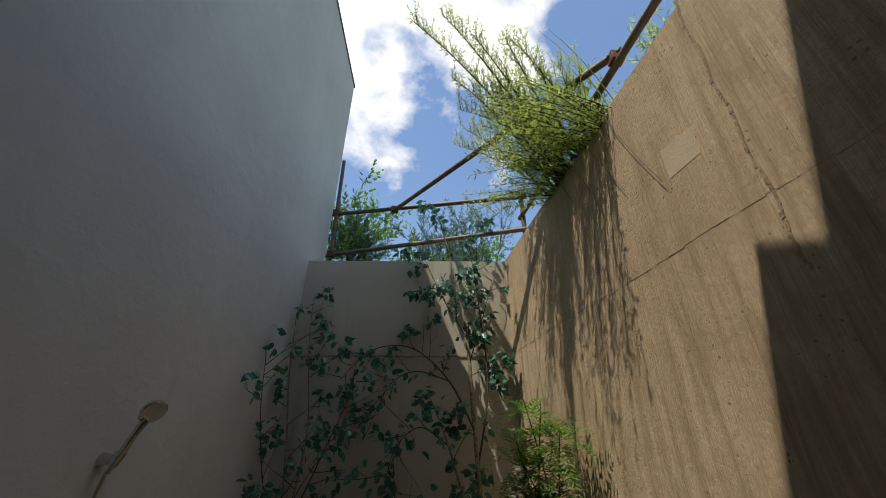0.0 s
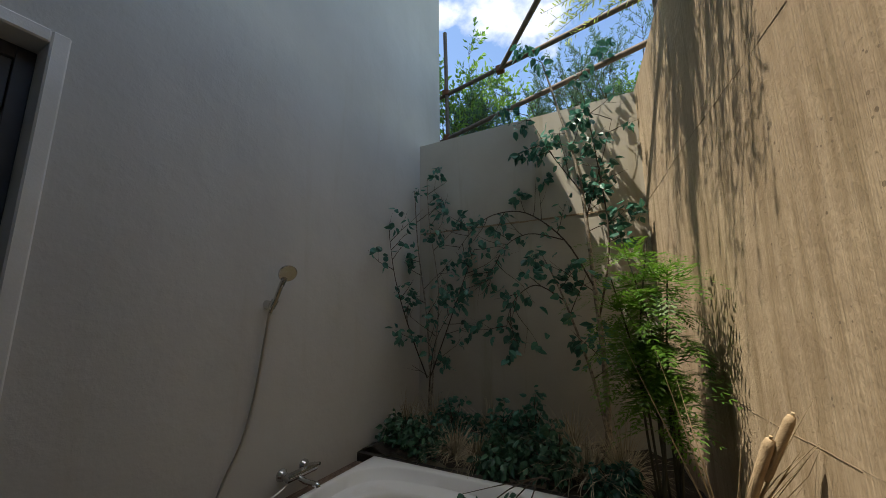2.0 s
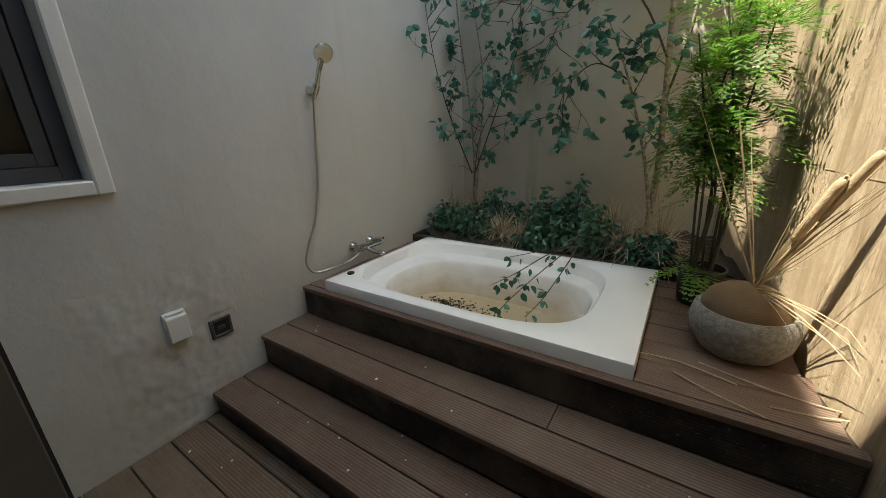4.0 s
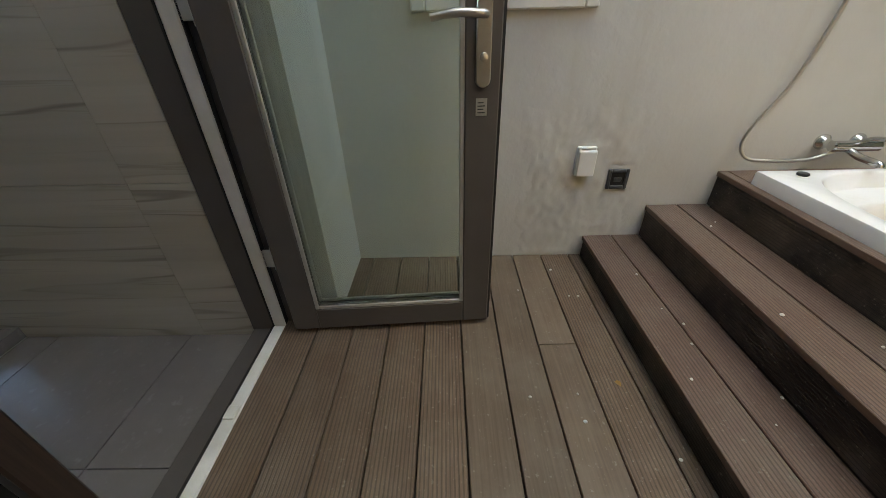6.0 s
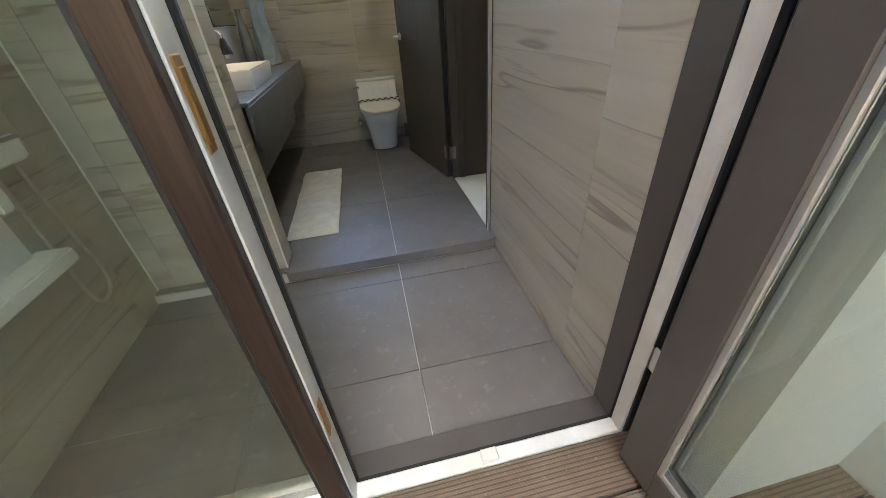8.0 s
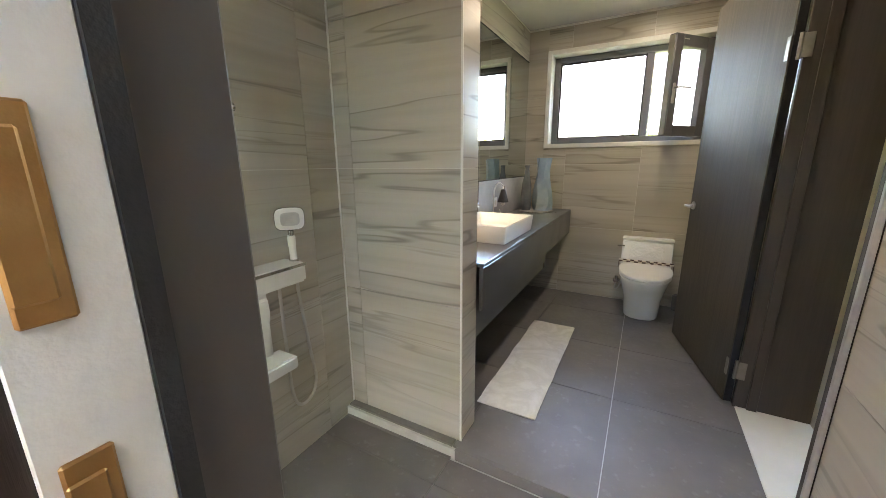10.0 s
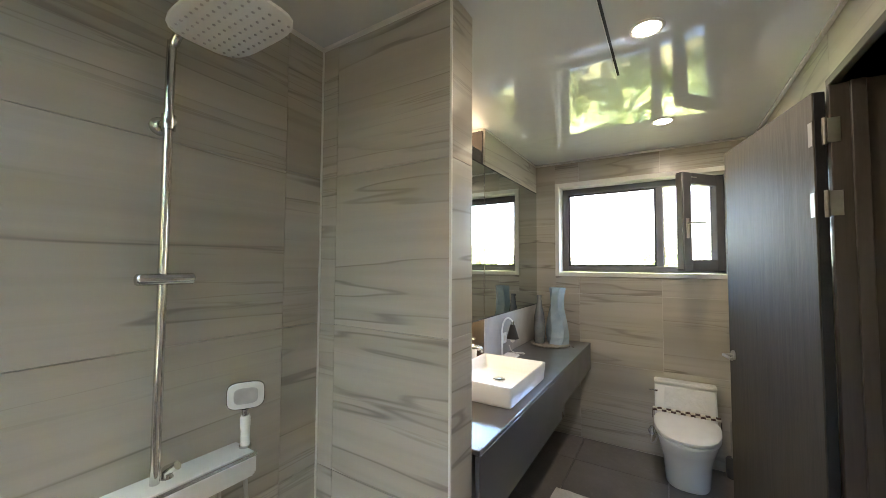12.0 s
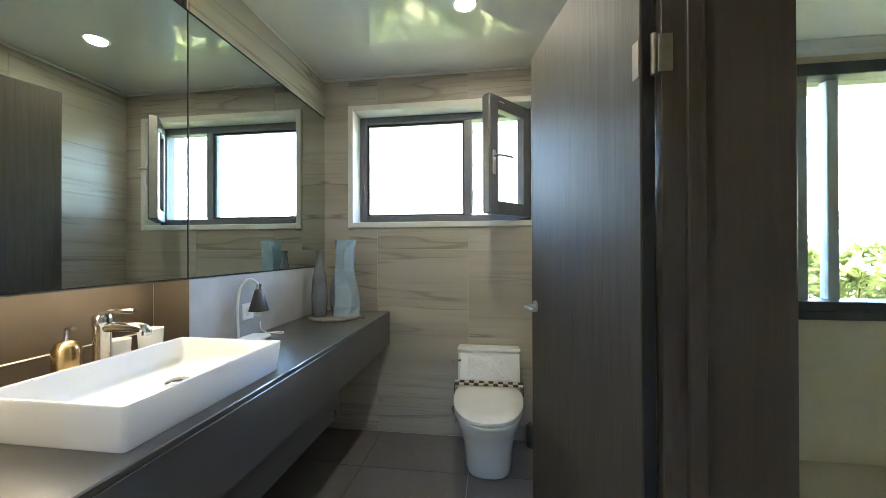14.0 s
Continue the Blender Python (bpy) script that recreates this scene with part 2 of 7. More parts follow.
def make_floor_tile():
    k = Nodes("grey_floor_tile")
    v = k.coords(rnd=True)
    a, b, d = k.noise(v, 2.4, 6.0, 0.6), k.noise(v, 26.0, 5.0, 0.6), k.noise(v, 140.0, 2.0)
    c = k.ramp(a, (0.3, (0.130, 0.116, 0.107)), (0.7, (0.192, 0.174, 0.162)))
    c = k.mix(k.ramp(b, (0.58, (0, 0, 0)), (0.72, (0.4, 0.4, 0.4))), c, (0.27, 0.265, 0.26))
    k.bump(k.math("ADD", k.math("MULTIPLY", b, 0.5), k.math("MULTIPLY", d, 0.4)), 0.12, 0.003)
    return k.set(c, k.ramp(b, (0.3, (0.30,) * 3), (0.7, (0.48,) * 3)))


def make_glass(name, tint=(0.93, 0.97, 0.94), rough=0.0):
    k = Nodes(name)
    k.set(tint, rough, 0.0)
    k.b.inputs["Transmission Weight"].default_value = 1.0
    k.b.inputs["IOR"].default_value = 1.45
    return k.m


def make_ceiling():
    """Stretched glossy ceiling sheet, faintly wavy."""
    k = Nodes("glossy_ceiling")
    v = k.coords()
    w = k.noise(v, 3.2, 2.0, 0.4, 0.8)
    k.bump(w, 0.10, 0.05)
    return k.set(k.ramp(k.noise(v, 2.0), (0.3, (0.70, 0.71, 0.69)), (0.7, (0.74, 0.74, 0.72))), 0.03, 0.0, Specular_IOR_Level=1.0, Coat_Weight=1.0, Coat_Roughness=0.0)


def make_leaf(name, c1, c2, rough=0.45, sub=0.0):
    k = Nodes(name)
    g = k.node("ShaderNodeNewGeometry")
    k.link(k.ramp(g.outputs["Random Per Island"], (0.0, c1), (0.6, c2), (1.0, tuple(min(1, x * 1.25) for x in c2))), k.b.inputs["Base Color"])
    k.set(None, rough)
    if sub:
        tr = k.node("ShaderNodeBsdfTranslucent")
        tr.inputs[0].default_value = (*(min(1, x * 2.2) for x in c2), 1)
        mx = k.node("ShaderNodeMixShader")
        mx.inputs[0].default_value = sub
        k.link(k.b.outputs[0], mx.inputs[1])
        k.link(tr.outputs[0], mx.inputs[2])
        k.link(mx.outputs[0], k.t.nodes["Material Output"].inputs[0])
    return k.m


def make_tub():
    k = Nodes("stained_tub_acrylic")
    t = k.node("ShaderNodeTexCoord")
    s = k.node("ShaderNodeSeparateXYZ")
    k.link(t.outputs["Object"], s.inputs[0])
    n = k.noise(k.coords(), 5.0, 6.0, 0.6)
    # tide line of old water in the basin
    tide = k.math("ADD", s.outputs["Z"], k.math("MULTIPLY", k.math("SUBTRACT", n, 0.5), 0.16))
    f = k.ramp(tide, (0.24, (0.9, 0.9, 0.9)), (0.32, (0.42, 0.42, 0.42)), (0.42, (0.0, 0.0, 0.0)))
    c = k.mix(f, k.ramp(n, (0.35, (0.86, 0.855, 0.835)), (0.65, (0.89, 0.885, 0.87))), (0.44, 0.33, 0.17))
    return k.set(c, k.ramp(f, (0.0, (0.16,) * 3), (1.0, (0.5,) * 3)))


def make_rug():
    k = Nodes("marbled_white_mat")
    v = k.coords()
    n = k.noise(v, 4.0, 5.0, 0.6, 1.0)
    f = k.noise(v, 400.0, 2.0)
    k.bump(f, 0.5, 0.004)
    return k.set(k.ramp(k.math("ABSOLUTE", k.math("SUBTRACT", n, 0.5)), (0.0, (0.62, 0.59, 0.52)), (0.05, (0.67, 0.64, 0.57)), (0.12, (0.72, 0.695, 0.63))), 0.95)


def make_emit(name, colour, strength):
    k = Nodes(name)
    k.set((0.9, 0.9, 0.9), 0.5)
    k.b.inputs["Emission Color"].default_value = (*colour, 1)
    k.b.inputs["Emission Strength"].default_value = strength
    return k.m


RENDER = make_render_wall()
CONCRETE = make_concrete()
END_WALL = make_end_wall()
JOINT = plain("rough_concrete_joint", (0.26, 0.19, 0.12), (0.38, 0.29, 0.19), 0.95, 14, 0.7, 0, 60, 0.01)
DECK_REED = make_deck("reeded_deck_board", (0.098, 0.064, 0.040), (0.145, 0.098, 0.064), True)
DECK_FLAT = make_deck("brushed_deck_board", (0.108, 0.074, 0.046), (0.158, 0.112, 0.074), False)
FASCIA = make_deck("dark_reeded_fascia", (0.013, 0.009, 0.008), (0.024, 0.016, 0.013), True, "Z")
STEP_BOARD = make_deck("red_brown_step_board", (0.130, 0.076, 0.054), (0.182, 0.112, 0.082), True)
SOIL = plain("dark_soil", (0.02, 0.015, 0.010), (0.055, 0.040, 0.027), 0.95, 18, 0.8, 0, 80, 0.02)
TRIM = plain("white_painted_trim", (0.70, 0.68, 0.62), (0.80, 0.78, 0.73), 0.45, 5, 0.15)
TAUPE = plain("taupe_window_profile", (0.078, 0.068, 0.062), (0.095, 0.084, 0.077), 0.42, 6, 0.08)
BROWN_FOIL = make_wood("brown_woodgrain_foil", (0.012, 0.007, 0.006), (0.046, 0.029, 0.022), 0.42)
PVC = plain("dusty_white_pvc", (0.62, 0.60, 0.55), (0.78, 0.76, 0.72), 0.4, 9, 0.15)
SILVER = plain("silver_glazing_bead", (0.50, 0.49, 0.47), (0.62, 0.61, 0.58), 0.35, 30, 0.05, 0.7)
RUBBER = plain("black_rubber", (0.012, 0.012, 0.012), (0.022, 0.021, 0.020), 0.7, 20, 0.2)
GLASS = make_glass("greenish_pane", (0.85, 0.945, 0.87))
CLEAR = make_glass("clear_pane", (0.96, 0.98, 0.97))
CHROME = plain("chrome", (0.56, 0.56, 0.55), (0.64, 0.64, 0.63), 0.12, 20, 0.02, 1.0)
SATIN = plain("satin_steel", (0.50, 0.48, 0.45), (0.58, 0.56, 0.53), 0.33, 30, 0.05, 1.0)
HINGE = plain("dull_bronze_steel", (0.26, 0.235, 0.205), (0.34, 0.31, 0.275), 0.45, 30, 0.05, 1.0)
BRASS = plain("worn_brass", (0.48, 0.27, 0.11), (0.60, 0.37, 0.16), 0.35, 30, 0.1, 1.0)
WHITE_PLASTIC = plain("white_plastic", (0.74, 0.73, 0.69), (0.80, 0.79, 0.76), 0.35, 10, 0.05)
DARK_PLASTIC = plain("dark_grey_plastic", (0.045, 0.047, 0.052), (0.065, 0.068, 0.072), 0.5, 10, 0.1)
# dark profile lightened in colour for the glare round the bathroom window
WINDOW_GLARE = plain("glare_lifted_window_profile", (0.115, 0.118, 0.128), (0.145, 0.148, 0.160), 0.38, 10, 0.06)
BLACK_POT = plain("black_nursery_pot", (0.012, 0.012, 0.012), (0.028, 0.027, 0.026), 0.55, 12, 0.2)
STONE = plain("speckled_stone_bowl", (0.17, 0.155, 0.135), (0.36, 0.34, 0.30), 0.9, 60, 0.6, 0, 180, 0.006)
COIR = plain("brown_coir_dome", (0.13, 0.080, 0.040), (0.21, 0.135, 0.072), 0.9, 10, 0.4, 0, 160)
DRY = plain("dry_straw", (0.40, 0.30, 0.17), (0.56, 0.45, 0.29), 0.8, 20, 0.2)
CATTAIL = plain("pale_cattail_head", (0.40, 0.285, 0.165), (0.52, 0.39, 0.245), 0.95, 40, 0.5, 0, 200)
BARK = plain("speckled_birch_bark", (0.10, 0.08, 0.06), (0.48, 0.42, 0.33), 0.85, 45, 0.4)
TWIG = plain("dark_twig", (0.050, 0.036, 0.026), (0.095, 0.070, 0.050), 0.85, 30, 0.3)
CANE = plain("dark_cane", (0.030, 0.030, 0.016), (0.060, 0.055, 0.028), 0.6, 20, 0.2)
LEAF_TEAL = make_leaf("teal_silk_leaf", (0.014, 0.060, 0.043), (0.046, 0.165, 0.112), 0.36, 0.15)
LEAF_DARK = make_leaf("dark_silk_leaf", (0.018, 0.065, 0.040), (0.060, 0.150, 0.085), 0.38, 0.1)
LEAF_FERN = make_leaf("bright_fern_leaf", (0.030, 0.095, 0.010), (0.095, 0.200, 0.022), 0.5, 0.3)
LEAF_WEED = make_leaf("sunlit_weed_leaf", (0.13, 0.185, 0.035), (0.28, 0.345, 0.085), 0.5, 0.55)
LEAF_GREEN = make_leaf("fresh_green_leaf", (0.055, 0.135, 0.025), (0.135, 0.250, 0.050), 0.5, 0.45)
LEAF_PINE = make_leaf("blue_green_needle", (0.035, 0.085, 0.055), (0.085, 0.160, 0.095), 0.6, 0.35)
LEAF_HEDGE = make_leaf("sunlit_hedge_leaf", (0.17, 0.205, 0.085), (0.30, 0.345, 0.165), 0.5, 0.35)
GRASS_DRY = make_leaf("grey_dry_grass", (0.20, 0.165, 0.10), (0.42, 0.36, 0.25), 0.8, 0.1)
PIPE = plain("rusty_scaffold_pipe", (0.10, 0.078, 0.062), (0.21, 0.165, 0.13), 0.6, 14, 0.3, 0.3)
RUST = plain("rusty_clamp", (0.12, 0.045, 0.025), (0.22, 0.095, 0.05), 0.8, 25, 0.5)
TUB = make_tub()
WALL_TILE = make_wall_tile()
GROUT = plain("pale_grout", (0.60, 0.57, 0.50), (0.68, 0.65, 0.58), 0.9, 20, 0.2)
FLOOR_TILE = make_floor_tile()
FLOOR_GROUT = plain("grey_floor_grout", (0.46, 0.44, 0.41), (0.54, 0.52, 0.49), 0.9, 20, 0.2)
CEILING = make_ceiling()
MATT_WHITE = plain("matt_white_paint", (0.70, 0.69, 0.66), (0.75, 0.74, 0.71), 0.8, 4, 0.05)
DARK_WOOD = make_wood("dark_ash_veneer", (0.046, 0.038, 0.028), (0.086, 0.072, 0.053), 0.58)
DARK_WOOD.node_tree.nodes["Principled BSDF"].inputs["Specular IOR Level"].default_value = 0.28
JAMB_WOOD = make_wood("brown_door_jamb", (0.036, 0.027, 0.021), (0.055, 0.042, 0.033), 0.45)
COUNTER = plain("dark_grey_counter", (0.062, 0.060, 0.058), (0.085, 0.082, 0.080), 0.32, 5, 0.03, 0, 200, Coat_Weight=0.5, Coat_Roughness=0.05)
NICHE = plain("bronze_tile", (0.046, 0.036, 0.026), (0.078, 0.061, 0.044), 0.32, 4, 0.05)
SPLASH = plain("white_marble_splash", (0.42, 0.42, 0.43), (0.64, 0.64, 0.64), 0.22, 3.5, 0.03)
CERAMIC = plain("white_ceramic", (0.80, 0.79, 0.76), (0.83, 0.82, 0.80), 0.12, 4, 0.01)
MIRROR = plain("mirror_silver", (0.58, 0.625, 0.60), (0.60, 0.645, 0.62), 0.015, 3, 0.0, 1.0)
RUG = make_rug()
BLUE_GLASS = plain("frosted_blue_glass", (0.46, 0.62, 0.72), (0.70, 0.82, 0.90), 0.14, 9, 0.15, 0, 40, 0.004, Transmission_Weight=0.45)
GREY_GLASS = plain("smoked_grey_glass", (0.30, 0.33, 0.36), (0.50, 0.54, 0.58), 0.09, 9, 0.1, 0, 40, 0.004, Transmission_Weight=0.6)
LAMP_GLOW = make_emit("downlight_glow", (1.0, 0.93, 0.80), 4.5)
STRIP_GLOW = make_emit("strip_glow", (1.0, 0.84, 0.60), 2.5)
GOLD = plain("gold_pump", (0.60, 0.42, 0.20), (0.70, 0.50, 0.26), 0.25, 20, 0.05, 1.0)
BEIGE_FLOOR = plain("beige_laminate", (0.42, 0.34, 0.24), (0.50, 0.42, 0.31), 0.4, 5, 0.05)
BEIGE_WALL = plain("beige_wallpaper", (0.60, 0.51, 0.36), (0.66, 0.57, 0.42), 0.85, 8, 0.15)
GROUND = plain("grassy_earth", (0.06, 0.075, 0.025), (0.13, 0.12, 0.055), 0.95, 3, 0.6, 0, 30, 0.05)
FACADE = plain("pale_far_facade", (0.55, 0.54, 0.50), (0.66, 0.65, 0.61), 0.8, 1.5, 0.1)
CHECK_A = plain("cream_strap", (0.66, 0.60, 0.50), (0.72, 0.67, 0.57), 0.9, 40, 0.3)
CHECK_B = plain("brown_strap", (0.055, 0.030, 0.022), (0.085, 0.050, 0.038), 0.9, 40, 0.3)
LITTER = plain("dead_leaf_litter", (0.045, 0.028, 0.015), (0.14, 0.095, 0.055), 0.95, 30, 0.6)


# ---- mesh building ----
class Geo:
    """Collects vertices and faces of one mesh."""

    def __init__(self):
        self.v, self.f = [], []

    def add(self, verts, faces):
        n = len(self.v)
        self.v += [tuple(p) for p in verts]
        self.f += [tuple(i + n for i in f) for f in faces]
        return self

    def box(self, x0, x1, y0, y1, z0, z1):
        p = [(x, y, z) for x in (x0, x1) for y in (y0, y1) for z in (z0, z1)]
        return self.add(p, [(0, 1, 3, 2), (4, 6, 7, 5), (0, 4, 5, 1), (2, 3, 7, 6), (0, 2, 6, 4), (1, 5, 7, 3)])

    def tube(self, pts, r, n=8, cap=True):
        """A round rod along points; r a number or one radius a point."""
        pts = [Vector(p) for p in pts]
        rs = r if isinstance(r, (list, tuple)) else [r] * len(pts)
        up = None
        rings = []
        for i, p in enumerate(pts):
            d = (pts[min(i + 1, len(pts) - 1)] - pts[max(i - 1, 0)]).normalized()
            if up is None or abs(d.dot(up)) > 0.95:
                up = Vector((0, 0, 1)) if abs(d.z) < 0.9 else Vector((1, 0, 0))
            a = d.cross(up).normalized()
            up = a.cross(d).normalized()
            rings.append([p + rs[i] * (math.cos(2 * math.pi * k / n) * a + math.sin(2 * math.pi * k / n) * up) for k in range(n)])
        return self.loft(rings, cap)

    def loft(self, rings, cap=True):
        n = len(rings[0])
        f = []
        for i in range(len(rings) - 1):
            for k in range(n):
                f.append((i * n + k, i * n + (k + 1) % n, (i + 1) * n + (k + 1) % n, (i + 1) * n + k))
        if cap:
            f += [tuple(reversed(range(n))), tuple(range((len(rings) - 1) * n, len(rings) * n))]
        return self.add([q for r in rings for q in r], f)

    def lathe(self, x, y, profile, n=24, sx=1.0, sy=1.0):
        """Rings of (radius, z) about an upright axis."""
        return self.loft([[(x + sx * r * math.cos(2 * math.pi * k / n), y + sy * r * math.sin(2 * math.pi * k / n), z) for k in range(n)] for r, z in profile])

    def leaf(self, p, d, side, length, width, fold=0.25):
        """An oval leaf from p along d, folded along its rib."""
        p, d, side = Vector(p), Vector(d), Vector(side)
        nrm = d.cross(side)
        m = p + d * length * 0.42
        e = side * width * 0.5
        up = nrm * width * fold * 0.5
        if width < 0.4 * length:
            return self.add([p, m - e + up, p + d * length, m + e + up, m], [(0, 4, 1), (1, 4, 2), (0, 3, 4), (4, 3, 2)])
        a, b, c = p + d * length * 0.16, p + d * length * 0.45, p + d * length * 0.74
        return self.add([p, a - e * 0.72 + up * 0.7, a, a + e * 0.72 + up * 0.7, b - e + up, b - nrm * width * 0.03, b + e + up, c - e * 0.62 + up * 0.5, c, c + e * 0.62 + up * 0.5, p + d * length - nrm * width * 0.08],
                        [(0, 2, 1), (0, 3, 2), (1, 2, 5, 4), (2, 3, 6, 5), (4, 5, 8, 7), (5, 6, 9, 8), (7, 8, 10), (8, 9, 10)])

    def blade(self, p, d, side, length, width):
        p, d, side = Vector(p), Vector(d), Vector(side)
        return self.add([p, p + d * length * 0.5 + side * width * 0.5, p + d * length, p + d * length * 0.5 - side * width * 0.5], [(0, 1, 2, 3)])


block = Vector((0, 0, 0))      # where the group of rooms being built is moved to


def part(name, geo, material, parent=None, label="", bevel=0.0, smooth=0.0, segments=1):
    """One mesh object, in world places, under its thing or part."""
    me = bpy.data.meshes.new(name)
    me.from_pydata([(x + block.x, y + block.y, z + block.z) for x, y, z in geo.v], [], geo.f)
    if bevel:
        bm = bmesh.new()
        bm.from_mesh(me)
        bmesh.ops.recalc_face_normals(bm, faces=bm.faces)
        edges = [e for e in bm.edges if len(e.link_faces) == 2 and e.calc_face_angle(0) > 0.5]
        bmesh.ops.bevel(bm, geom=edges, offset=bevel, segments=segments, affect="EDGES", clamp_overlap=True)
        bm.to_mesh(me)
        bm.free()
    if smooth:
        me.shade_smooth()
        me.set_sharp_from_angle(angle=radians(smooth))
    me.materials.append(material)
    ob = new(name, me)
    if parent is not None:
        ob.parent = parent
        ob.matrix_parent_inverse = Matrix.Translation(-Vector(parent.location))
    if label:
        ob["label"] = label
    return ob


def thing(name, where, label, category, group="", kind=""):
    ob = new(name)
    ob.location = Vector(where) + block
    ob.empty_display_size = 0.1
    return tagged(ob, label, category, group, kind)


def structure(name, geo, material, label, category, bevel=0.0, smooth=0.0):
    return tagged(part(name, geo, material, None, "", bevel, smooth), label, category, kind="structure")


def rnd(a, b):
    return random.uniform(a, b)


def spin(yaw, pitch):
    return Vector((math.cos(pitch) * math.cos(yaw), math.cos(pitch) * math.sin(yaw), math.sin(pitch)))


def across(d):
    """A random unit vector square to d."""
    a = Vector((rnd(-1, 1), rnd(-1, 1), rnd(-1, 1)))
    return (a - a.dot(d) * d).normalized()


def curve(pts, steps=6):
    """A smooth line through points."""
    pts = [Vector(p) for p in pts]
    out = []
    for i in range(len(pts) - 1):
        a, b, c, d = pts[max(i - 1, 0)], pts[i], pts[i + 1], pts[min(i + 2, len(pts) - 1)]
        for k in range(steps):
            t = k / steps
            out.append(0.5 * (2 * b + (c - a) * t + (2 * a - 5 * b + 4 * c - d) * t * t + (3 * b - a - 3 * c + d) * t ** 3))
    return out + [pts[-1]]


# ---- the courtyard's shell ----
Y_END, Z_END = 3.775, 3.085           # end wall: face and top
DECK_PITCH = 0.145
STEP1, STEP2, STAGE = (1.400, 0.113), (1.675, 0.276), (1.956, 0.441)   # front and top of each level


def east_x(y):
    """Face of the skewed concrete wall."""
    return 1.92 + 0.157 * (Y_END - y)


def wall_with_hole(axis, c0, c1, u0, u1, z0, z1, hole):
    """A wall slab with one opening (u0, u1, z0, z1); axis: the way it is thick."""
    a0, a1, b0, b1 = hole
    g = Geo()
    for (p0, p1, q0, q1) in ((u0, a0, z0, z1), (a1, u1, z0, z1), (a0, a1, z0, b0), (a0, a1, b1, z1)):
        if p1 - p0 > 1e-4 and q1 - q0 > 1e-4:
            if axis == "x":
                g.box(c0, c1, p0, p1, q0, q1)
            else:
                g.box(p0, p1, c0, c1, q0, q1)
    return g


WIN_Y0, WIN_Y1, WIN_Z0, WIN_Z1 = 0.64, 1.222, 1.11, 2.39
g = wall_with_hole("x", -0.25, 0.0, 0.25, 4.2, -0.1, 5.9, (WIN_Y0, WIN_Y1, WIN_Z0, WIN_Z1))
g.add([(x, y, z) for x in (-0.25, 0.0) for y, z in ((0.25, 5.9), (4.2, 5.9), (4.2, 6.13), (0.25, 6.70))],
      [(0, 1, 2, 3), (7, 6, 5, 4), (3, 2, 6, 7), (1, 5, 6, 2), (0, 3, 7, 4)])
wall_west = structure("wall_west", g, RENDER, "tall white rendered house wall with faint stains", "wall")
part("coping", Geo().add([(x, y, z) for x in (-0.27, 0.012) for y, z in ((0.25, 6.70), (4.22, 6.127), (4.22, 6.157), (0.25, 6.73))],
     [(0, 1, 2, 3), (7, 6, 5, 4), (3, 2, 6, 7), (1, 5, 6, 2), (0, 3, 7, 4), (0, 4, 5, 1)]), TAUPE, wall_west, "thin dark roof edge")

# rough plaster patch round the outlets
random.seed(3)
g = Geo()
n = 64
for j in range(n):
    for i in range(n):
        y, z = 0.98 + 0.66 * i / (n - 1), 0.0 + 0.80 * j / (n - 1)
        edge = min(i, n - 1 - i, j * 3 + 9, n - 1 - j) / 14
        q = noise.noise(Vector((y * 9, z * 9, 1.0))) * 0.5 + noise.noise(Vector((y * 26, z * 26, 4.0))) * 0.35 + noise.noise(Vector((y * 60, z * 60, 9.0))) * 0.22
        near = max(abs(y - 1.497), abs(z - 0.412))
        edge *= max(0.0, min(1.0, (near - 0.05) / 0.03))
        g.v.append((-0.003 + 0.013 * max(0.0, min(1.0, edge)) * max(0.0, 0.55 + q), y, z))
for j in range(n - 1):
    for i in range(n - 1):
        a = j * n + i
        g.f.append((a, a + 1, a + n + 1, a + n))
part("plaster_patch", g, RENDER, wall_west, "rough plaster patch", 0, 60)

g = Geo().box(0.0, 2.12, Y_END, Y_END + 0.2, -0.1, Z_END)
wall_north = structure("wall_north", g, END_WALL, "stained cream painted concrete end wall behind the planter", "wall")
g = Geo()
for k in range(24):
    x0 = 0.02 + k * 0.08
    g.box(x0, x0 + 0.078, Y_END - 0.004 - rnd(0, 0.004), Y_END, 2.168 + rnd(-0.004, 0.002), 2.176 + rnd(-0.001, 0.005))
part("joint", g, JOINT, wall_north, "rough horizontal pour joint")


def east_slab(y0, y1, zb, zt0, zt1, off0, off1):
    g = Geo()
    p = []
    for o in (off0, off1):
        for y, z in ((y0, zb), (y1, zb), (y1, zt1), (y0, zt0)):
            p.append((east_x(y) + o, y, z))
    return g.add(p, [(0, 1, 2, 3), (7, 6, 5, 4), (0, 4, 5, 1), (1, 5, 6, 2), (2, 6, 7, 3), (3, 7, 4, 0)])


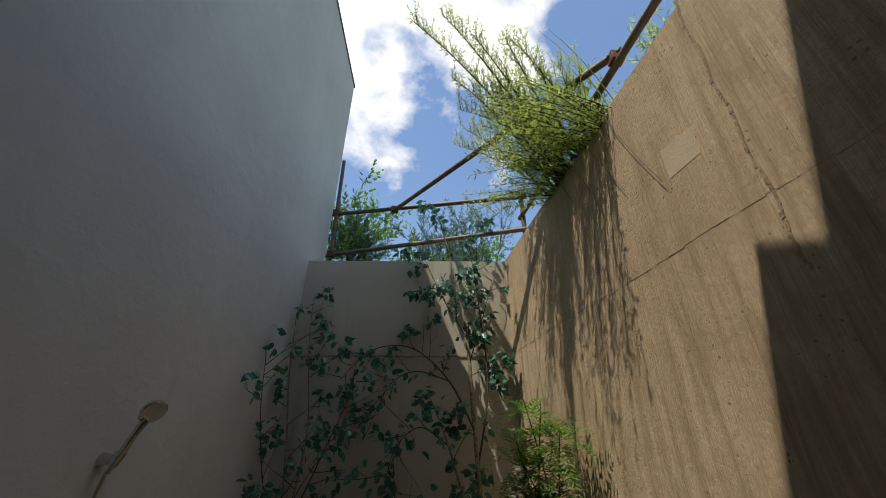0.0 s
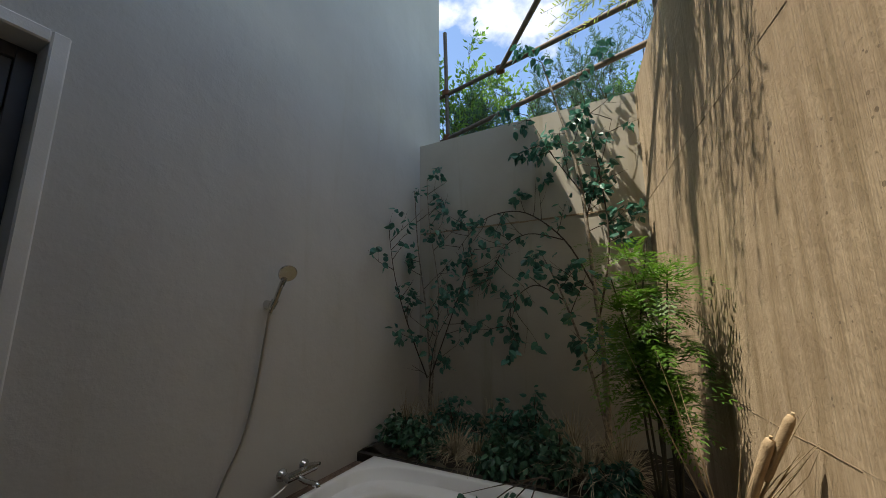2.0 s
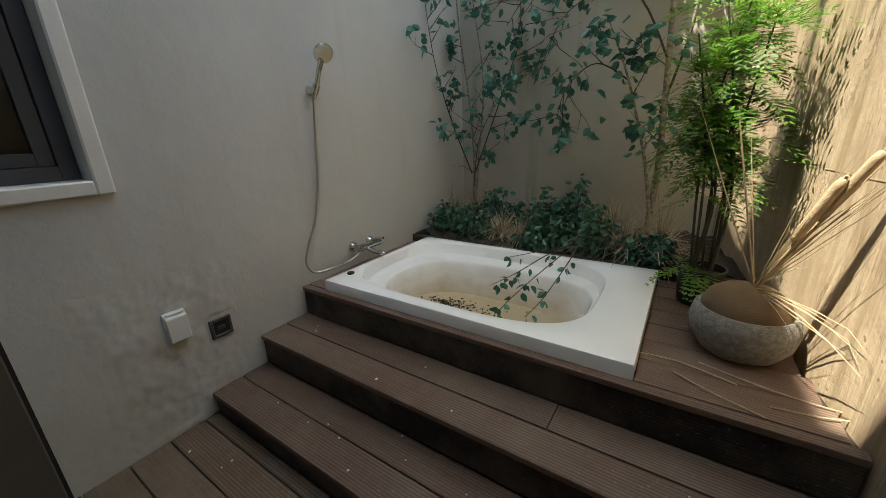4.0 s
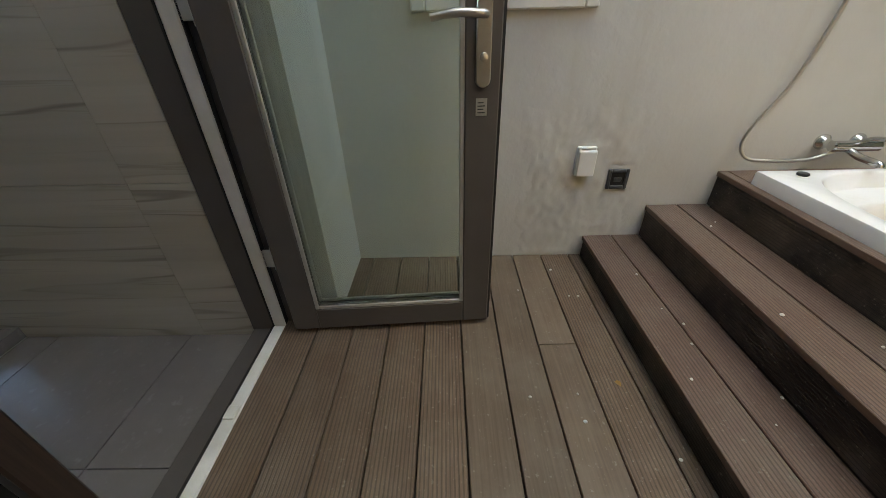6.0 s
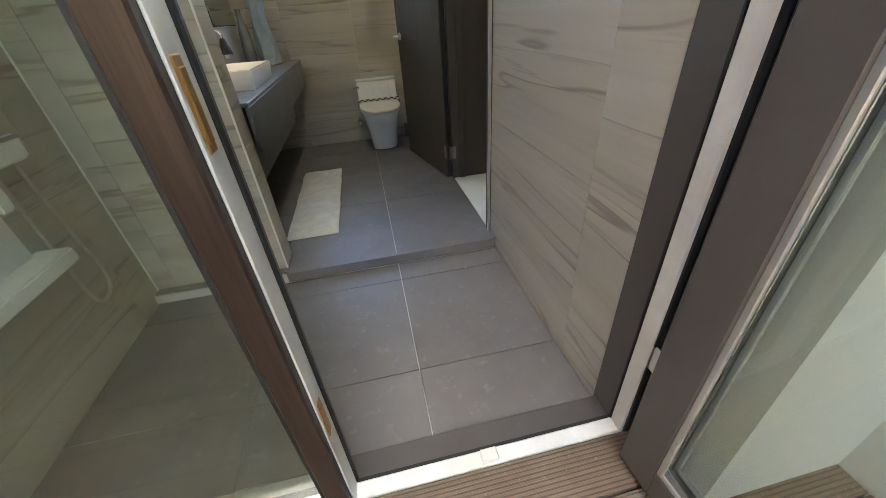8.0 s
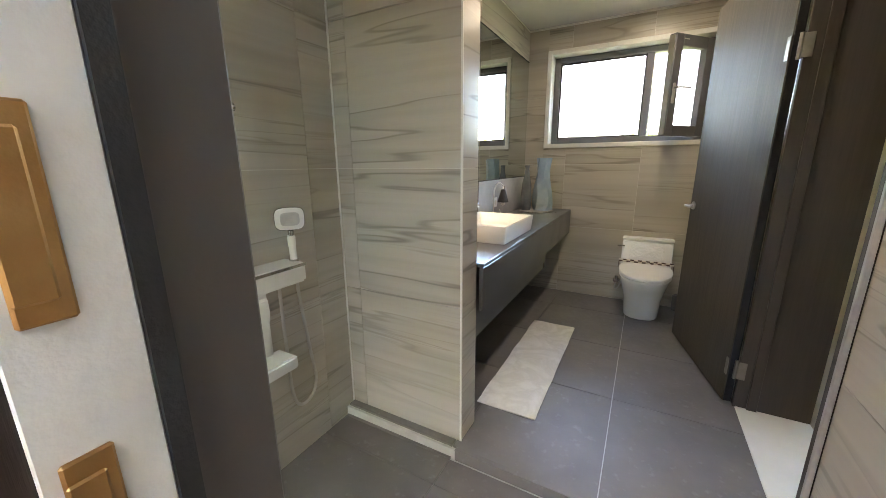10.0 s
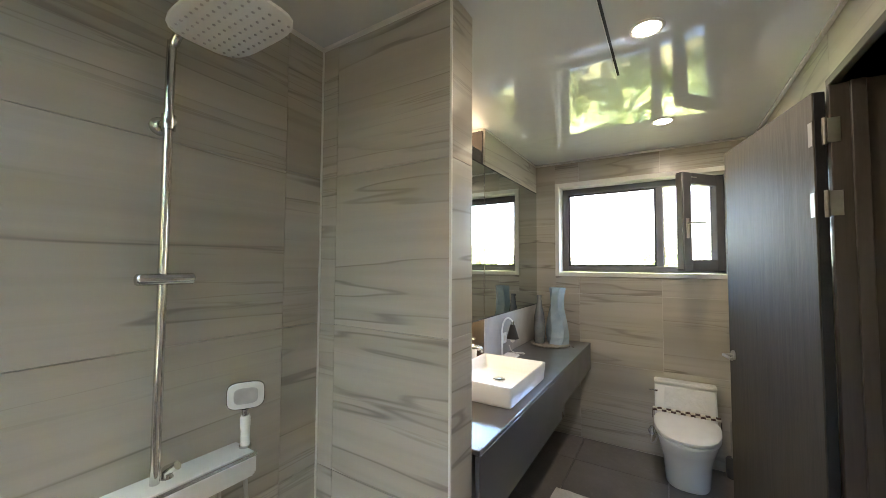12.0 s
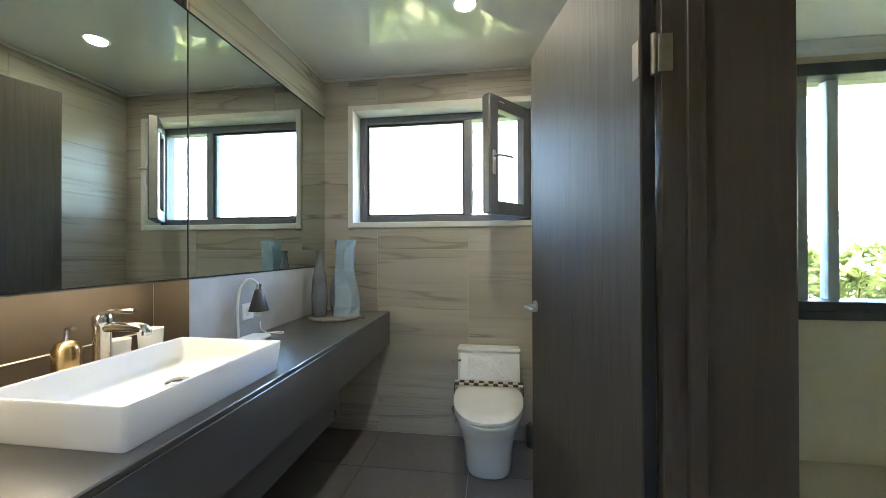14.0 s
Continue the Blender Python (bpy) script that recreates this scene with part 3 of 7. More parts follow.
wall_east = structure("wall_east", east_slab(-0.3, 3.98, -0.1, 3.24, Z_END, 0.0, 0.22), CONCRETE, "board-marked tan concrete retaining wall with streaks", "wall")
random.seed(5)
for z in (1.073, 2.204):
    g = Geo()
    y = 0.3
    while y < 3.76:
        n = rnd(0.03, 0.09)
        h, o = rnd(0.0015, 0.0035), rnd(0.0003, 0.0018)
        zz = z + 0.006 * math.sin(y * 5) + rnd(-0.003, 0.003)
        g.add([(east_x(v) - d, v, q) for d in (-0.01, o) for v, q in ((y, zz), (y + n, zz + rnd(-0.002, 0.002)), (y + n, zz + h), (y, zz + h))],
              [(0, 1, 2, 3), (7, 6, 5, 4), (0, 4, 5, 1), (1, 5, 6, 2), (2, 6, 7, 3), (3, 7, 4, 0)])
        y += n + (rnd(0, 0.05) if random.random() < 0.3 else 0)
    part("joint", g, JOINT, wall_east, "rough horizontal pour joint")
g = Geo()
for k in range(60):
    z = 1.95 + k * 0.021
    o = rnd(0.0006, 0.0030)
    y = 1.450 + 0.006 * math.sin(k * 0.4) + rnd(-0.002, 0.002)
    g.add([(east_x(v) - d, v, q) for d in (-0.01, o) for v, q in ((y, z), (y + rnd(0.006, 0.013), z), (y + rnd(0.006, 0.013), z + 0.021), (y, z + 0.021))],
          [(0, 1, 2, 3), (7, 6, 5, 4), (0, 4, 5, 1), (1, 5, 6, 2), (2, 6, 7, 3), (3, 7, 4, 0)])
part("seam", g, JOINT, wall_east, "rough upright formwork seam")
part("patch", east_slab(1.60, 1.76, 2.50, 2.63, 2.65, -0.0012, 0.0), plain("pale_repair_patch", (0.47, 0.375, 0.265), (0.54, 0.445, 0.325), 0.9, 12, 0.4), wall_east, "pale square repair patch")

# south side: the house over the bathroom
DOOR_X1 = 1.262
g = Geo().box(-0.25, 0.43, -0.10, 0.25, -0.1, 6.75)
g.box(0.43, 0.60, -0.10, 0.25, 2.24, 6.75)
g.box(0.60, 2.75, -0.10, 0.058, 2.24, 6.75)
g.box(2.262, 2.75, -0.10, 0.058, -0.1, 2.24)
structure("wall_south", g, RENDER, "white rendered house wall around the glass door", "wall")

# unseen slab, added to shade the deck and the walls by the door
structure("balcony_slab", Geo().box(0.001, 1.64, 0.251, 1.036, 3.80, 3.95).box(1.64, 2.75, 0.06, 0.845, 3.80, 3.95), RENDER, "unseen slab over the court door, added for shade", "balcony")
# unseen house masses, added to hold sky light out of the court
structure("house_upper_south", Geo().box(-3.4, 2.75, -3.45, -1.0, 2.66, 9.6), RENDER, "unseen set-back upper storeys, added to block southern sky", "house")
structure("house_upper_west", Geo().box(-3.4, -1.2, -0.99, 4.2, 3.1, 8.6), RENDER, "unseen upper storey behind the court wall, added to block western sky", "house")

# ground outside, stepped round the sunken court and falling to the south
def ground_z(x, y):
    return 3.02 if y > -3.5 else 0.35


xs = [-2000, -300, -60, -14, -3.2, 2.12, 2.72, 4, 6, 9, 14, 40, 300, 2000]
ys = [-2000, -300, -60, -20, -10, -6, -4.0, -3.62, -3.4, 0, 3.97, 4.3, 5, 7, 10, 20, 60, 300, 2000]
g = Geo()
idx = {}
for i, x in enumerate(xs):
    for j, y in enumerate(ys):
        far = max(abs(x), abs(y)) > 50
        z = ground_z(x, y) + (0 if far or (-3.3 < x < 2.8) else 0.06 * math.sin(x * 1.7 + y))
        idx[i, j] = len(g.v)
        g.v.append((x, y, z))
for i in range(len(xs) - 1):
    for j in range(len(ys) - 1):
        cx, cy = (xs[i] + xs[i + 1]) / 2, (ys[j] + ys[j + 1]) / 2
        if -3.2 < cx < 2.72 and -3.62 < cy < 3.97:
            continue
        g.f.append((idx[i, j], idx[i + 1, j], idx[i + 1, j + 1], idx[i, j + 1]))
structure("ground", g, GROUND, "weedy earth around the sunken court", "ground", smooth=30)

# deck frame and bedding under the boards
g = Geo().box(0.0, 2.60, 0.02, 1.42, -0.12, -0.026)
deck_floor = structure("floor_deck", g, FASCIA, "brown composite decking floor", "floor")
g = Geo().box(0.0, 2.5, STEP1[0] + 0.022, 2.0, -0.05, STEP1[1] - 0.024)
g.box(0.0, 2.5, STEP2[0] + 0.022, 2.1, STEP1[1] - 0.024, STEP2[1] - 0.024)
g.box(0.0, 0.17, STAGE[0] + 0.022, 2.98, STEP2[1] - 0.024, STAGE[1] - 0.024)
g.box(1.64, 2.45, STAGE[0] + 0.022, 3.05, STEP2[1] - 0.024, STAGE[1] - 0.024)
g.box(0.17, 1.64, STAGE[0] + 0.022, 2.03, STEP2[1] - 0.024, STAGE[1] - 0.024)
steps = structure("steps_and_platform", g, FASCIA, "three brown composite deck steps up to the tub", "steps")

# planter bed against the end wall
g = Geo()
random.seed(8)
n = 22
for j in range(5):
    for i in range(n):
        g.v.append((i * 2.06 / (n - 1), 3.0 + j * (Y_END - 3.0) / 4, 0.50 + rnd(-0.015, 0.03)))
for j in range(4):
    for i in range(n - 1):
        a = j * n + i
        g.f.append((a, a + 1, a + n + 1, a + n))
structure("planter_soil", g, SOIL, "dark soil bed along the end wall", "soil", smooth=60)
structure("planter_kerb", Geo().box(0.0, 2.04, 2.962, 3.0, 0.40, 0.492), FASCIA, "dark board edging the planter", "kerb", bevel=0.003)

# ---- the bathroom's shell ----
HOUSE_BLOCK = Vector((0, -0.15, -0.03))   # the rooms lie a little lower and further in than the court
block = HOUSE_BLOCK
WET_Z, WET_L, DRY_Z, CEIL_Z = -0.06, -0.03, 0.02, 2.35
WX0, WX1, FAR_Y = 0.48, 2.225, -3.25
PART_Y0, PART_Y1, PART_X = -1.166, -1.018, 1.598
DRY_Y = -0.955
DOOR_Y0, DOOR_Y1 = -1.895, -1.08       # inner door opening in the west wall
IN_TOP = 2.12

floor_bath = structure("floor_bathroom", Geo().box(0.28, 2.3, FAR_Y - 0.1, 0.10, -0.2, WET_L - 0.012), FLOOR_GROUT, "grey tiled bathroom floor with a lower shower area", "floor")
floor_dry = structure("floor_dry_area", Geo().box(0.30, 2.3, FAR_Y - 0.1, DRY_Y - 0.012, WET_L - 0.01, DRY_Z - 0.010), FLOOR_GROUT, "grey tiled floor one low step above the shower", "floor")
part("edge_trim", Geo().box(WX0, PART_X, DRY_Y - 0.012, DRY_Y - 0.002, WET_L, DRY_Z + 0.001), FLOOR_TILE, floor_dry, "grey step riser")
part("edge_strip", Geo().box(WX0, PART_X, DRY_Y - 0.022, DRY_Y, DRY_Z + 0.001, DRY_Z + 0.004), FLOOR_TILE, floor_dry, "thin grey edge strip")

wall_bw = Geo().box(0.28, WX0 - 0.01, DOOR_Y1, 0.05, -0.2, CEIL_Z)
wall_bw.box(0.28, WX0 - 0.01, FAR_Y - 0.2, DOOR_Y0, -0.2, CEIL_Z)
wall_bw.box(0.28, WX0 - 0.01, DOOR_Y0, DOOR_Y1, IN_TOP, CEIL_Z)
wall_bath_west = structure("wall_bathroom_west", wall_bw, GROUT, "beige veined tile wall with a doorway", "wall")
wall_bath_east = structure("wall_bathroom_east", Geo().box(WX1 + 0.01, WX1 + 0.2, FAR_Y - 0.2, 0.05, -0.2, CEIL_Z), GROUT, "beige veined tile wall behind shower and vanity", "wall")
wall_partition = structure("wall_partition", Geo().box(PART_X + 0.01, WX1 + 0.01, PART_Y0 + 0.01, PART_Y1 - 0.01, -0.2, CEIL_Z), GROUT, "tiled partition between shower and vanity", "wall")
BW = (0.645, 1.815, 1.385, 2.135)      # bathroom window opening in the far wall
wall_far = structure("wall_bathroom_south", wall_with_hole("y", FAR_Y - 0.2, FAR_Y - 0.01, 0.28, 2.43, -0.2, CEIL_Z, BW), GROUT, "beige veined tile wall with a wide window", "wall")
built_out = structure("wall_buildout", Geo().box(2.028, WX1 + 0.01, FAR_Y - 0.01, -2.155, 0.6, CEIL_Z), GROUT, "tiled build-out carrying the mirror cabinet", "wall")
structure("ceiling_bathroom", Geo().box(0.28, 2.43, FAR_Y - 0.2, 0.05, CEIL_Z, CEIL_Z + 0.04), CEILING, "glossy white stretched ceiling sheet with soft ripples", "ceiling")
g = Geo()
for (x0, x1, y0, y1) in ((WX0, WX0 + 0.014, FAR_Y, 0.03), (WX1 - 0.014, WX1, PART_Y1, 0.03), (2.016, 2.03, FAR_Y, -2.16), (WX0, 2.03, FAR_Y, FAR_Y + 0.014), (PART_X, WX1, PART_Y1, PART_Y1 + 0.014)):
    g.box(x0, x1, y0, y1, CEIL_Z - 0.012, CEIL_Z - 0.001)
structure("trim", g, TRIM, "thin white ceiling moulding", "trim")
g = Geo().box(WX1 - 0.006, WX1 - 0.0002, PART_Y1 + 0.0002, PART_Y1 + 0.006, WET_L, CEIL_Z - 0.013)
g.box(PART_X - 0.0015, PART_X + 0.006, PART_Y1 - 0.006, PART_Y1 + 0.0015, WET_L, CEIL_Z - 0.013)
structure("trim_corner", g, TRIM, "thin white corner beads on the tiled shower walls", "trim")
# southern overhang is unseen, added to cut light through the windows
structure("roof_slab", Geo().box(-3.4, 2.75, -4.15, 0.20, CEIL_Z + 0.05, CEIL_Z + 0.3), MATT_WHITE, "flat roof slab over the rooms with an added shading overhang", "roof")

# the room beyond the inner doorway
structure("floor_room", Geo().box(-3.2, 0.47, -3.35, 0.2, -0.2, 0.012), BEIGE_FLOOR, "pale beige laminate floor of the next room", "floor")
structure("ceiling_room", Geo().box(-3.2, 0.28, -3.35, 0.2, CEIL_Z, CEIL_Z + 0.04), MATT_WHITE, "plain white ceiling of the next room", "ceiling")
RW = (-2.45, -0.40, 0.84, 2.25)
structure("wall_room_south", wall_with_hole("y", FAR_Y - 0.2, FAR_Y, -3.2, 0.28, -0.1, CEIL_Z, RW), BEIGE_WALL, "beige wallpapered wall with a wide window", "wall")
structure("wall_room_west", Geo().box(-3.4, -3.2, -3.45, 0.4, -0.1, CEIL_Z), BEIGE_WALL, "beige wallpapered room wall", "wall")
structure("wall_room_north", Geo().box(-3.2, -0.25, 0.2, 0.4, -0.1, CEIL_Z), BEIGE_WALL, "beige wallpapered room wall", "wall")
structure("cornice", Geo().box(-3.2, 0.28, FAR_Y, FAR_Y + 0.07, CEIL_Z - 0.06, CEIL_Z), MATT_WHITE, "white ceiling cornice", "trim")
# dark room behind the court window
g = Geo().box(-3.2, -3.0, 0.4, 4.2, 0, 3).box(-3.0, -0.25, 4.0, 4.2, 0, 3).box(-3.0, -0.25, 0.42, 4.0, 2.8, 3).box(-3.0, -0.25, 0.42, 4.0, -0.1, 0)
structure("wall_dark_room", g, BEIGE_WALL, "plain walls of the unlit room", "wall")
block = Vector((0, 0, 0))


# ---- windows and doors ----
def frame_bars(name, axis, c0, c1, u0, u1, z0, z1, w, material, parent, label="", bevel=0.002):
    """Four bars of a frame as one mesh each: two uprights, two rails."""
    made = []
    for (a0, a1, b0, b1) in ((u0, u0 + w, z0, z1), (u1 - w, u1, z0, z1), (u0 + w, u1 - w, z0, z0 + w), (u0 + w, u1 - w, z1 - w, z1)):
        g = Geo()
        g.box(c0, c1, a0, a1, b0, b1) if axis == "x" else g.box(a0, a1, c0, c1, b0, b1)
        made.append(part(name, g, material, parent, label, bevel))
    return made


def pane(axis, c, u0, u1, z0, z1, parent, material, thick=0.006):
    g = Geo()
    g.box(c, c + thick, u0, u1, z0, z1) if axis == "x" else g.box(u0, u1, c, c + thick, z0, z1)
    ob = part("pane", g, material, parent, "glass pane")
    ob.visible_shadow = False
    return ob


def court_window():
    w = thing("window_1", (0, 0.92, WIN_Z0), "dark court window with a white painted surround", "window", kind="structure")
    frame_bars("surround", "x", -0.24, 0.022, WIN_Y0 - 0.05, WIN_Y1 + 0.05, WIN_Z0 - 0.035, WIN_Z1 + 0.045, 0.052, TRIM, w, "white painted surround", 0.006)
    frame_bars("window_frame", "x", -0.17, -0.10, WIN_Y0 + 0.003, WIN_Y1 - 0.003, WIN_Z0 + 0.018, WIN_Z1 - 0.008, 0.05, DARK_PLASTIC, w, "dark grey frame")
    frame_bars("sash", "x", -0.155, -0.115, WIN_Y0 + 0.055, WIN_Y1 - 0.055, WIN_Z0 + 0.07, WIN_Z1 - 0.06, 0.045, DARK_PLASTIC, w, "dark grey sash")
    pane("x", -0.14, WIN_Y0 + 0.1, WIN_Y1 - 0.1, WIN_Z0 + 0.115, WIN_Z1 - 0.105, w, CLEAR)


court_window()


def glass_door_frame():
    f = thing("door_frame", (0.9, 0, WET_Z), "taupe and white frame of the glass court door", "door frame", kind="structure")
    # jamb on the hinge side, sill, post on the lock side, head
    part("jamb", Geo().box(0.432, 0.486, -0.115, -0.025, WET_Z, 2.2), TAUPE, f, "taupe inner jamb", 0.003)
    part("jamb_strip", Geo().box(0.440, 0.4875, -0.020, 0.030, WET_Z, 2.2), PVC, f, "dusty white jamb profile", 0.004)
    # black strip paints in the shade of the gap beside the hinges
    part("jamb_gasket", Geo().box(0.440, 0.484, 0.0302, 0.036, WET_Z, 2.2), RUBBER, f, "black strip standing for the dark jamb gap")
    part("gasket", Geo().box(0.440, 0.4885, -0.0248, -0.0202, WET_Z, 2.2), RUBBER, f, "black rubber gasket")
    part("jamb_cover", Geo().box(0.430, 0.470, 0.0362, 0.060, -0.02, 2.2), TAUPE, f, "taupe outer cover", 0.003)
    part("threshold", Geo().box(0.486, DOOR_X1 + 0.06, -0.108, -0.030, WET_Z, WET_Z + 0.035), TAUPE, f, "taupe inner sill", 0.003)
    part("gasket", Geo().box(0.486, DOOR_X1, -0.030, -0.020, WET_Z, WET_Z + 0.046), RUBBER, f, "black rubber gasket")
    part("sill", Geo().box(0.4877, DOOR_X1 + 0.004, -0.020, 0.026, WET_Z, WET_Z + 0.05), PVC, f, "dusty white sill profile", 0.004)
    part("sill_nose", Geo().box(0.4877, DOOR_X1 + 0.004, 0.026, 0.036, -0.10, -0.024), RUBBER, f, "dark gap filler under the sill")
    part("sill_keeper", Geo().box(0.86, 0.91, -0.018, 0.020, WET_Z + 0.05, WET_Z + 0.058), PVC, f, "small white sill keeper", 0.003)
    part("post", Geo().box(DOOR_X1 + 0.005, DOOR_X1 + 0.056, -0.02, 0.055, WET_Z, 2.2), BROWN_FOIL, f, "brown woodgrain post", 0.004)
    part("post_strip", Geo().box(DOOR_X1, DOOR_X1 + 0.0045, -0.022, 0.036, WET_Z, 2.2), PVC, f, "white lock-side profile", 0.001)
    part("gasket", Geo().box(DOOR_X1 - 0.004, DOOR_X1 + 0.02, -0.036, -0.022, WET_Z, 2.2), RUBBER, f, "black rubber gasket")
    part("post_inner", Geo().box(DOOR_X1 + 0.018, DOOR_X1 + 0.10, -0.112, -0.036, WET_Z, 2.2), TAUPE, f, "taupe inner post", 0.003)
    part("head", Geo().box(0.432, 2.262, -0.10, 0.06, 2.2, 2.24), TAUPE, f, "taupe head", 0.003)
    for z in (0.93, 1.12, 0.30):
        g = Geo().box(DOOR_X1 - 0.003, DOOR_X1 + 0.001, 0.004, 0.028, z, z + 0.11)
        g.box(DOOR_X1 - 0.006, DOOR_X1 - 0.003, 0.010, 0.028, z + 0.012, z + 0.098)
        part("strike_plate", g, BRASS, f, "worn brass strike plate", 0.0015)


glass_door_frame()


def fixed_glazing():
    w = thing("window_2", (1.8, 0, WET_Z), "fixed tall glazing beside the court door", "window", kind="structure")
    x0, x1 = DOOR_X1 + 0.056, 2.262
    part("rail", Geo().box(x0, x1, -0.02, 0.05, WET_Z, WET_Z + 0.09), BROWN_FOIL, w, "brown woodgrain bottom rail", 0.003)
    part("rail", Geo().box(x0, x1, -0.02, 0.05, 2.12, 2.2), BROWN_FOIL, w, "brown woodgrain top rail", 0.003)
    part("stile", Geo().box(x1 - 0.07, x1, -0.02, 0.05, WET_Z + 0.09, 2.12), BROWN_FOIL, w, "brown woodgrain stile", 0.003)
    part("bead", Geo().box(x0, x1 - 0.07, 0.012, 0.045, WET_Z + 0.09, WET_Z + 0.104), SILVER, w, "silver glazing bead")
    part("gasket", Geo().box(x0, x0 + 0.008, 0.006, 0.05, WET_Z + 0.09, 2.12), RUBBER, w, "black rubber gasket")
    pane("y", 0.006, x0 + 0.004, x1 - 0.066, WET_Z + 0.094, 2.116, w, GLASS)


fixed_glazing()


mesh_part = part


def glass_door():
    """Open leaf standing square to its frame."""
    x0, x1, y0, y1, z0, z1 = 0.488, 0.548, 0.100, 0.862, 0.022, 2.14

    def part(name, geo, *rest):
        # the leaf stands a little past the square
        geo.v = [(x - 0.06 * max(0.0, y - 0.10), y, z) for x, y, z in geo.v]
        return mesh_part(name, geo, *rest)
    d = thing("glass_door", (0.51, 0.10, 0.0), "taupe framed glass door standing open over the deck", "door")
    s = 0.098
    for (a0, a1, b0, b1, nm) in ((y0, y0 + s, z0, z1, "stile"), (y1 - s, y1, z0, z1, "stile"), (y0 + s, y1 - s, z0, z0 + s, "rail"), (y0 + s, y1 - s, z1 - s, z1, "rail")):
        part(nm, Geo().box(x0, x1, a0, a1, b0, b1), TAUPE, d, "taupe " + nm, 0.004)
    part("gasket", Geo().box(x0 + 0.006, x1 - 0.008, y1, y1 + 0.008, z0 + 0.004, z1), RUBBER, d, "black rubber edge gasket")
    for xx, b in ((x1 - 0.010, "front"), (x0 + 0.002, "back")):
        w = 0.013
        for (a0, a1, b0, b1) in ((y0 + s, y0 + s + w, z0 + s, z1 - s), (y1 - s - w, y1 - s, z0 + s, z1 - s), (y0 + s + w, y1 - s - w, z0 + s, z0 + s + w), (y0 + s + w, y1 - s - w, z1 - s - w, z1 - s)):
            part("bead", Geo().box(xx, xx + 0.008, a0, a1, b0, b1), SILVER, d, "silver glazing bead", 0.002)
    part("pane", Geo().box(0.515, 0.521, y0 + s + 0.004, y1 - s - 0.004, z0 + s + 0.004, z1 - s - 0.004), GLASS, d, "glass pane").visible_shadow = False
    for side in (1, -1):
        xf = x1 if side > 0 else x0
        yc = y1 - 0.049
        n = 16
        ring = []
        for k in range(n):
            a = 2 * math.pi * k / n
            ring.append((yc + 0.021 * math.cos(a), (1.10 if math.sin(a) > 0 else 0.91) + 0.02 * math.sin(a)))
        hp = part("handle_plate", Geo().loft([[(xf, y, z) for y, z in ring], [(xf + side * 0.007, y, z) for y, z in ring], [(xf + side * 0.010, yc + (y - yc) * 0.85, z + (1.0 - z) * 0.02) for y, z in ring]]), SATIN, d, "satin steel long plate", 0, 40)
        part("lever", Geo().tube(curve([(xf + side * 0.008, yc, 1.06), (xf + side * 0.045, yc, 1.06), (xf + side * 0.056, yc - 0.02, 1.062), (xf + side * 0.056, yc - 0.075, 1.064), (xf + side * 0.052, yc - 0.135, 1.055)], 5), [0.009] * 8 + [0.0105] * 9 + [0.009] * 4, 10), SATIN, hp, "satin steel lever", 0, 50)
        part("keyhole", Geo().tube([(xf + side * 0.008, yc, 0.965), (xf + side * 0.022, yc, 0.965), (xf + side * 0.024, yc, 0.965)], [0.012, 0.0115, 0.008], 14), SATIN, hp, "round key cylinder", 0, 40)
    st = part("sticker", Geo().box(x1, x1 + 0.0008, y1 - 0.066, y1 - 0.034, 0.815, 0.862), SILVER, d, "small silver rating sticker")
    for k in range(4):
        part("print_bar", Geo().box(x1 + 0.0008, x1 + 0.0012, y1 - 0.061, y1 - 0.040 - 0.004 * (k % 2), 0.822 + 0.009 * k, 0.825 + 0.009 * k), DARK_PLASTIC, st)
    for z in (0.27, 1.05, 1.85):
        h = part("hinge", Geo().tube([(0.484, 0.075, z), (0.484, 0.075, z + 0.10)], 0.011, 12), PVC, d, "white butt hinge", 0, 40)
        part("hinge_leaf", Geo().box(0.4775, 0.484, 0.026, 0.075, z + 0.012, z + 0.088), PVC, h, "", 0.002)
        part("hinge_pin", Geo().tube([(0.484, 0.075, z - 0.006), (0.484, 0.075, z + 0.106)], 0.006, 8), SATIN, h)


glass_door()


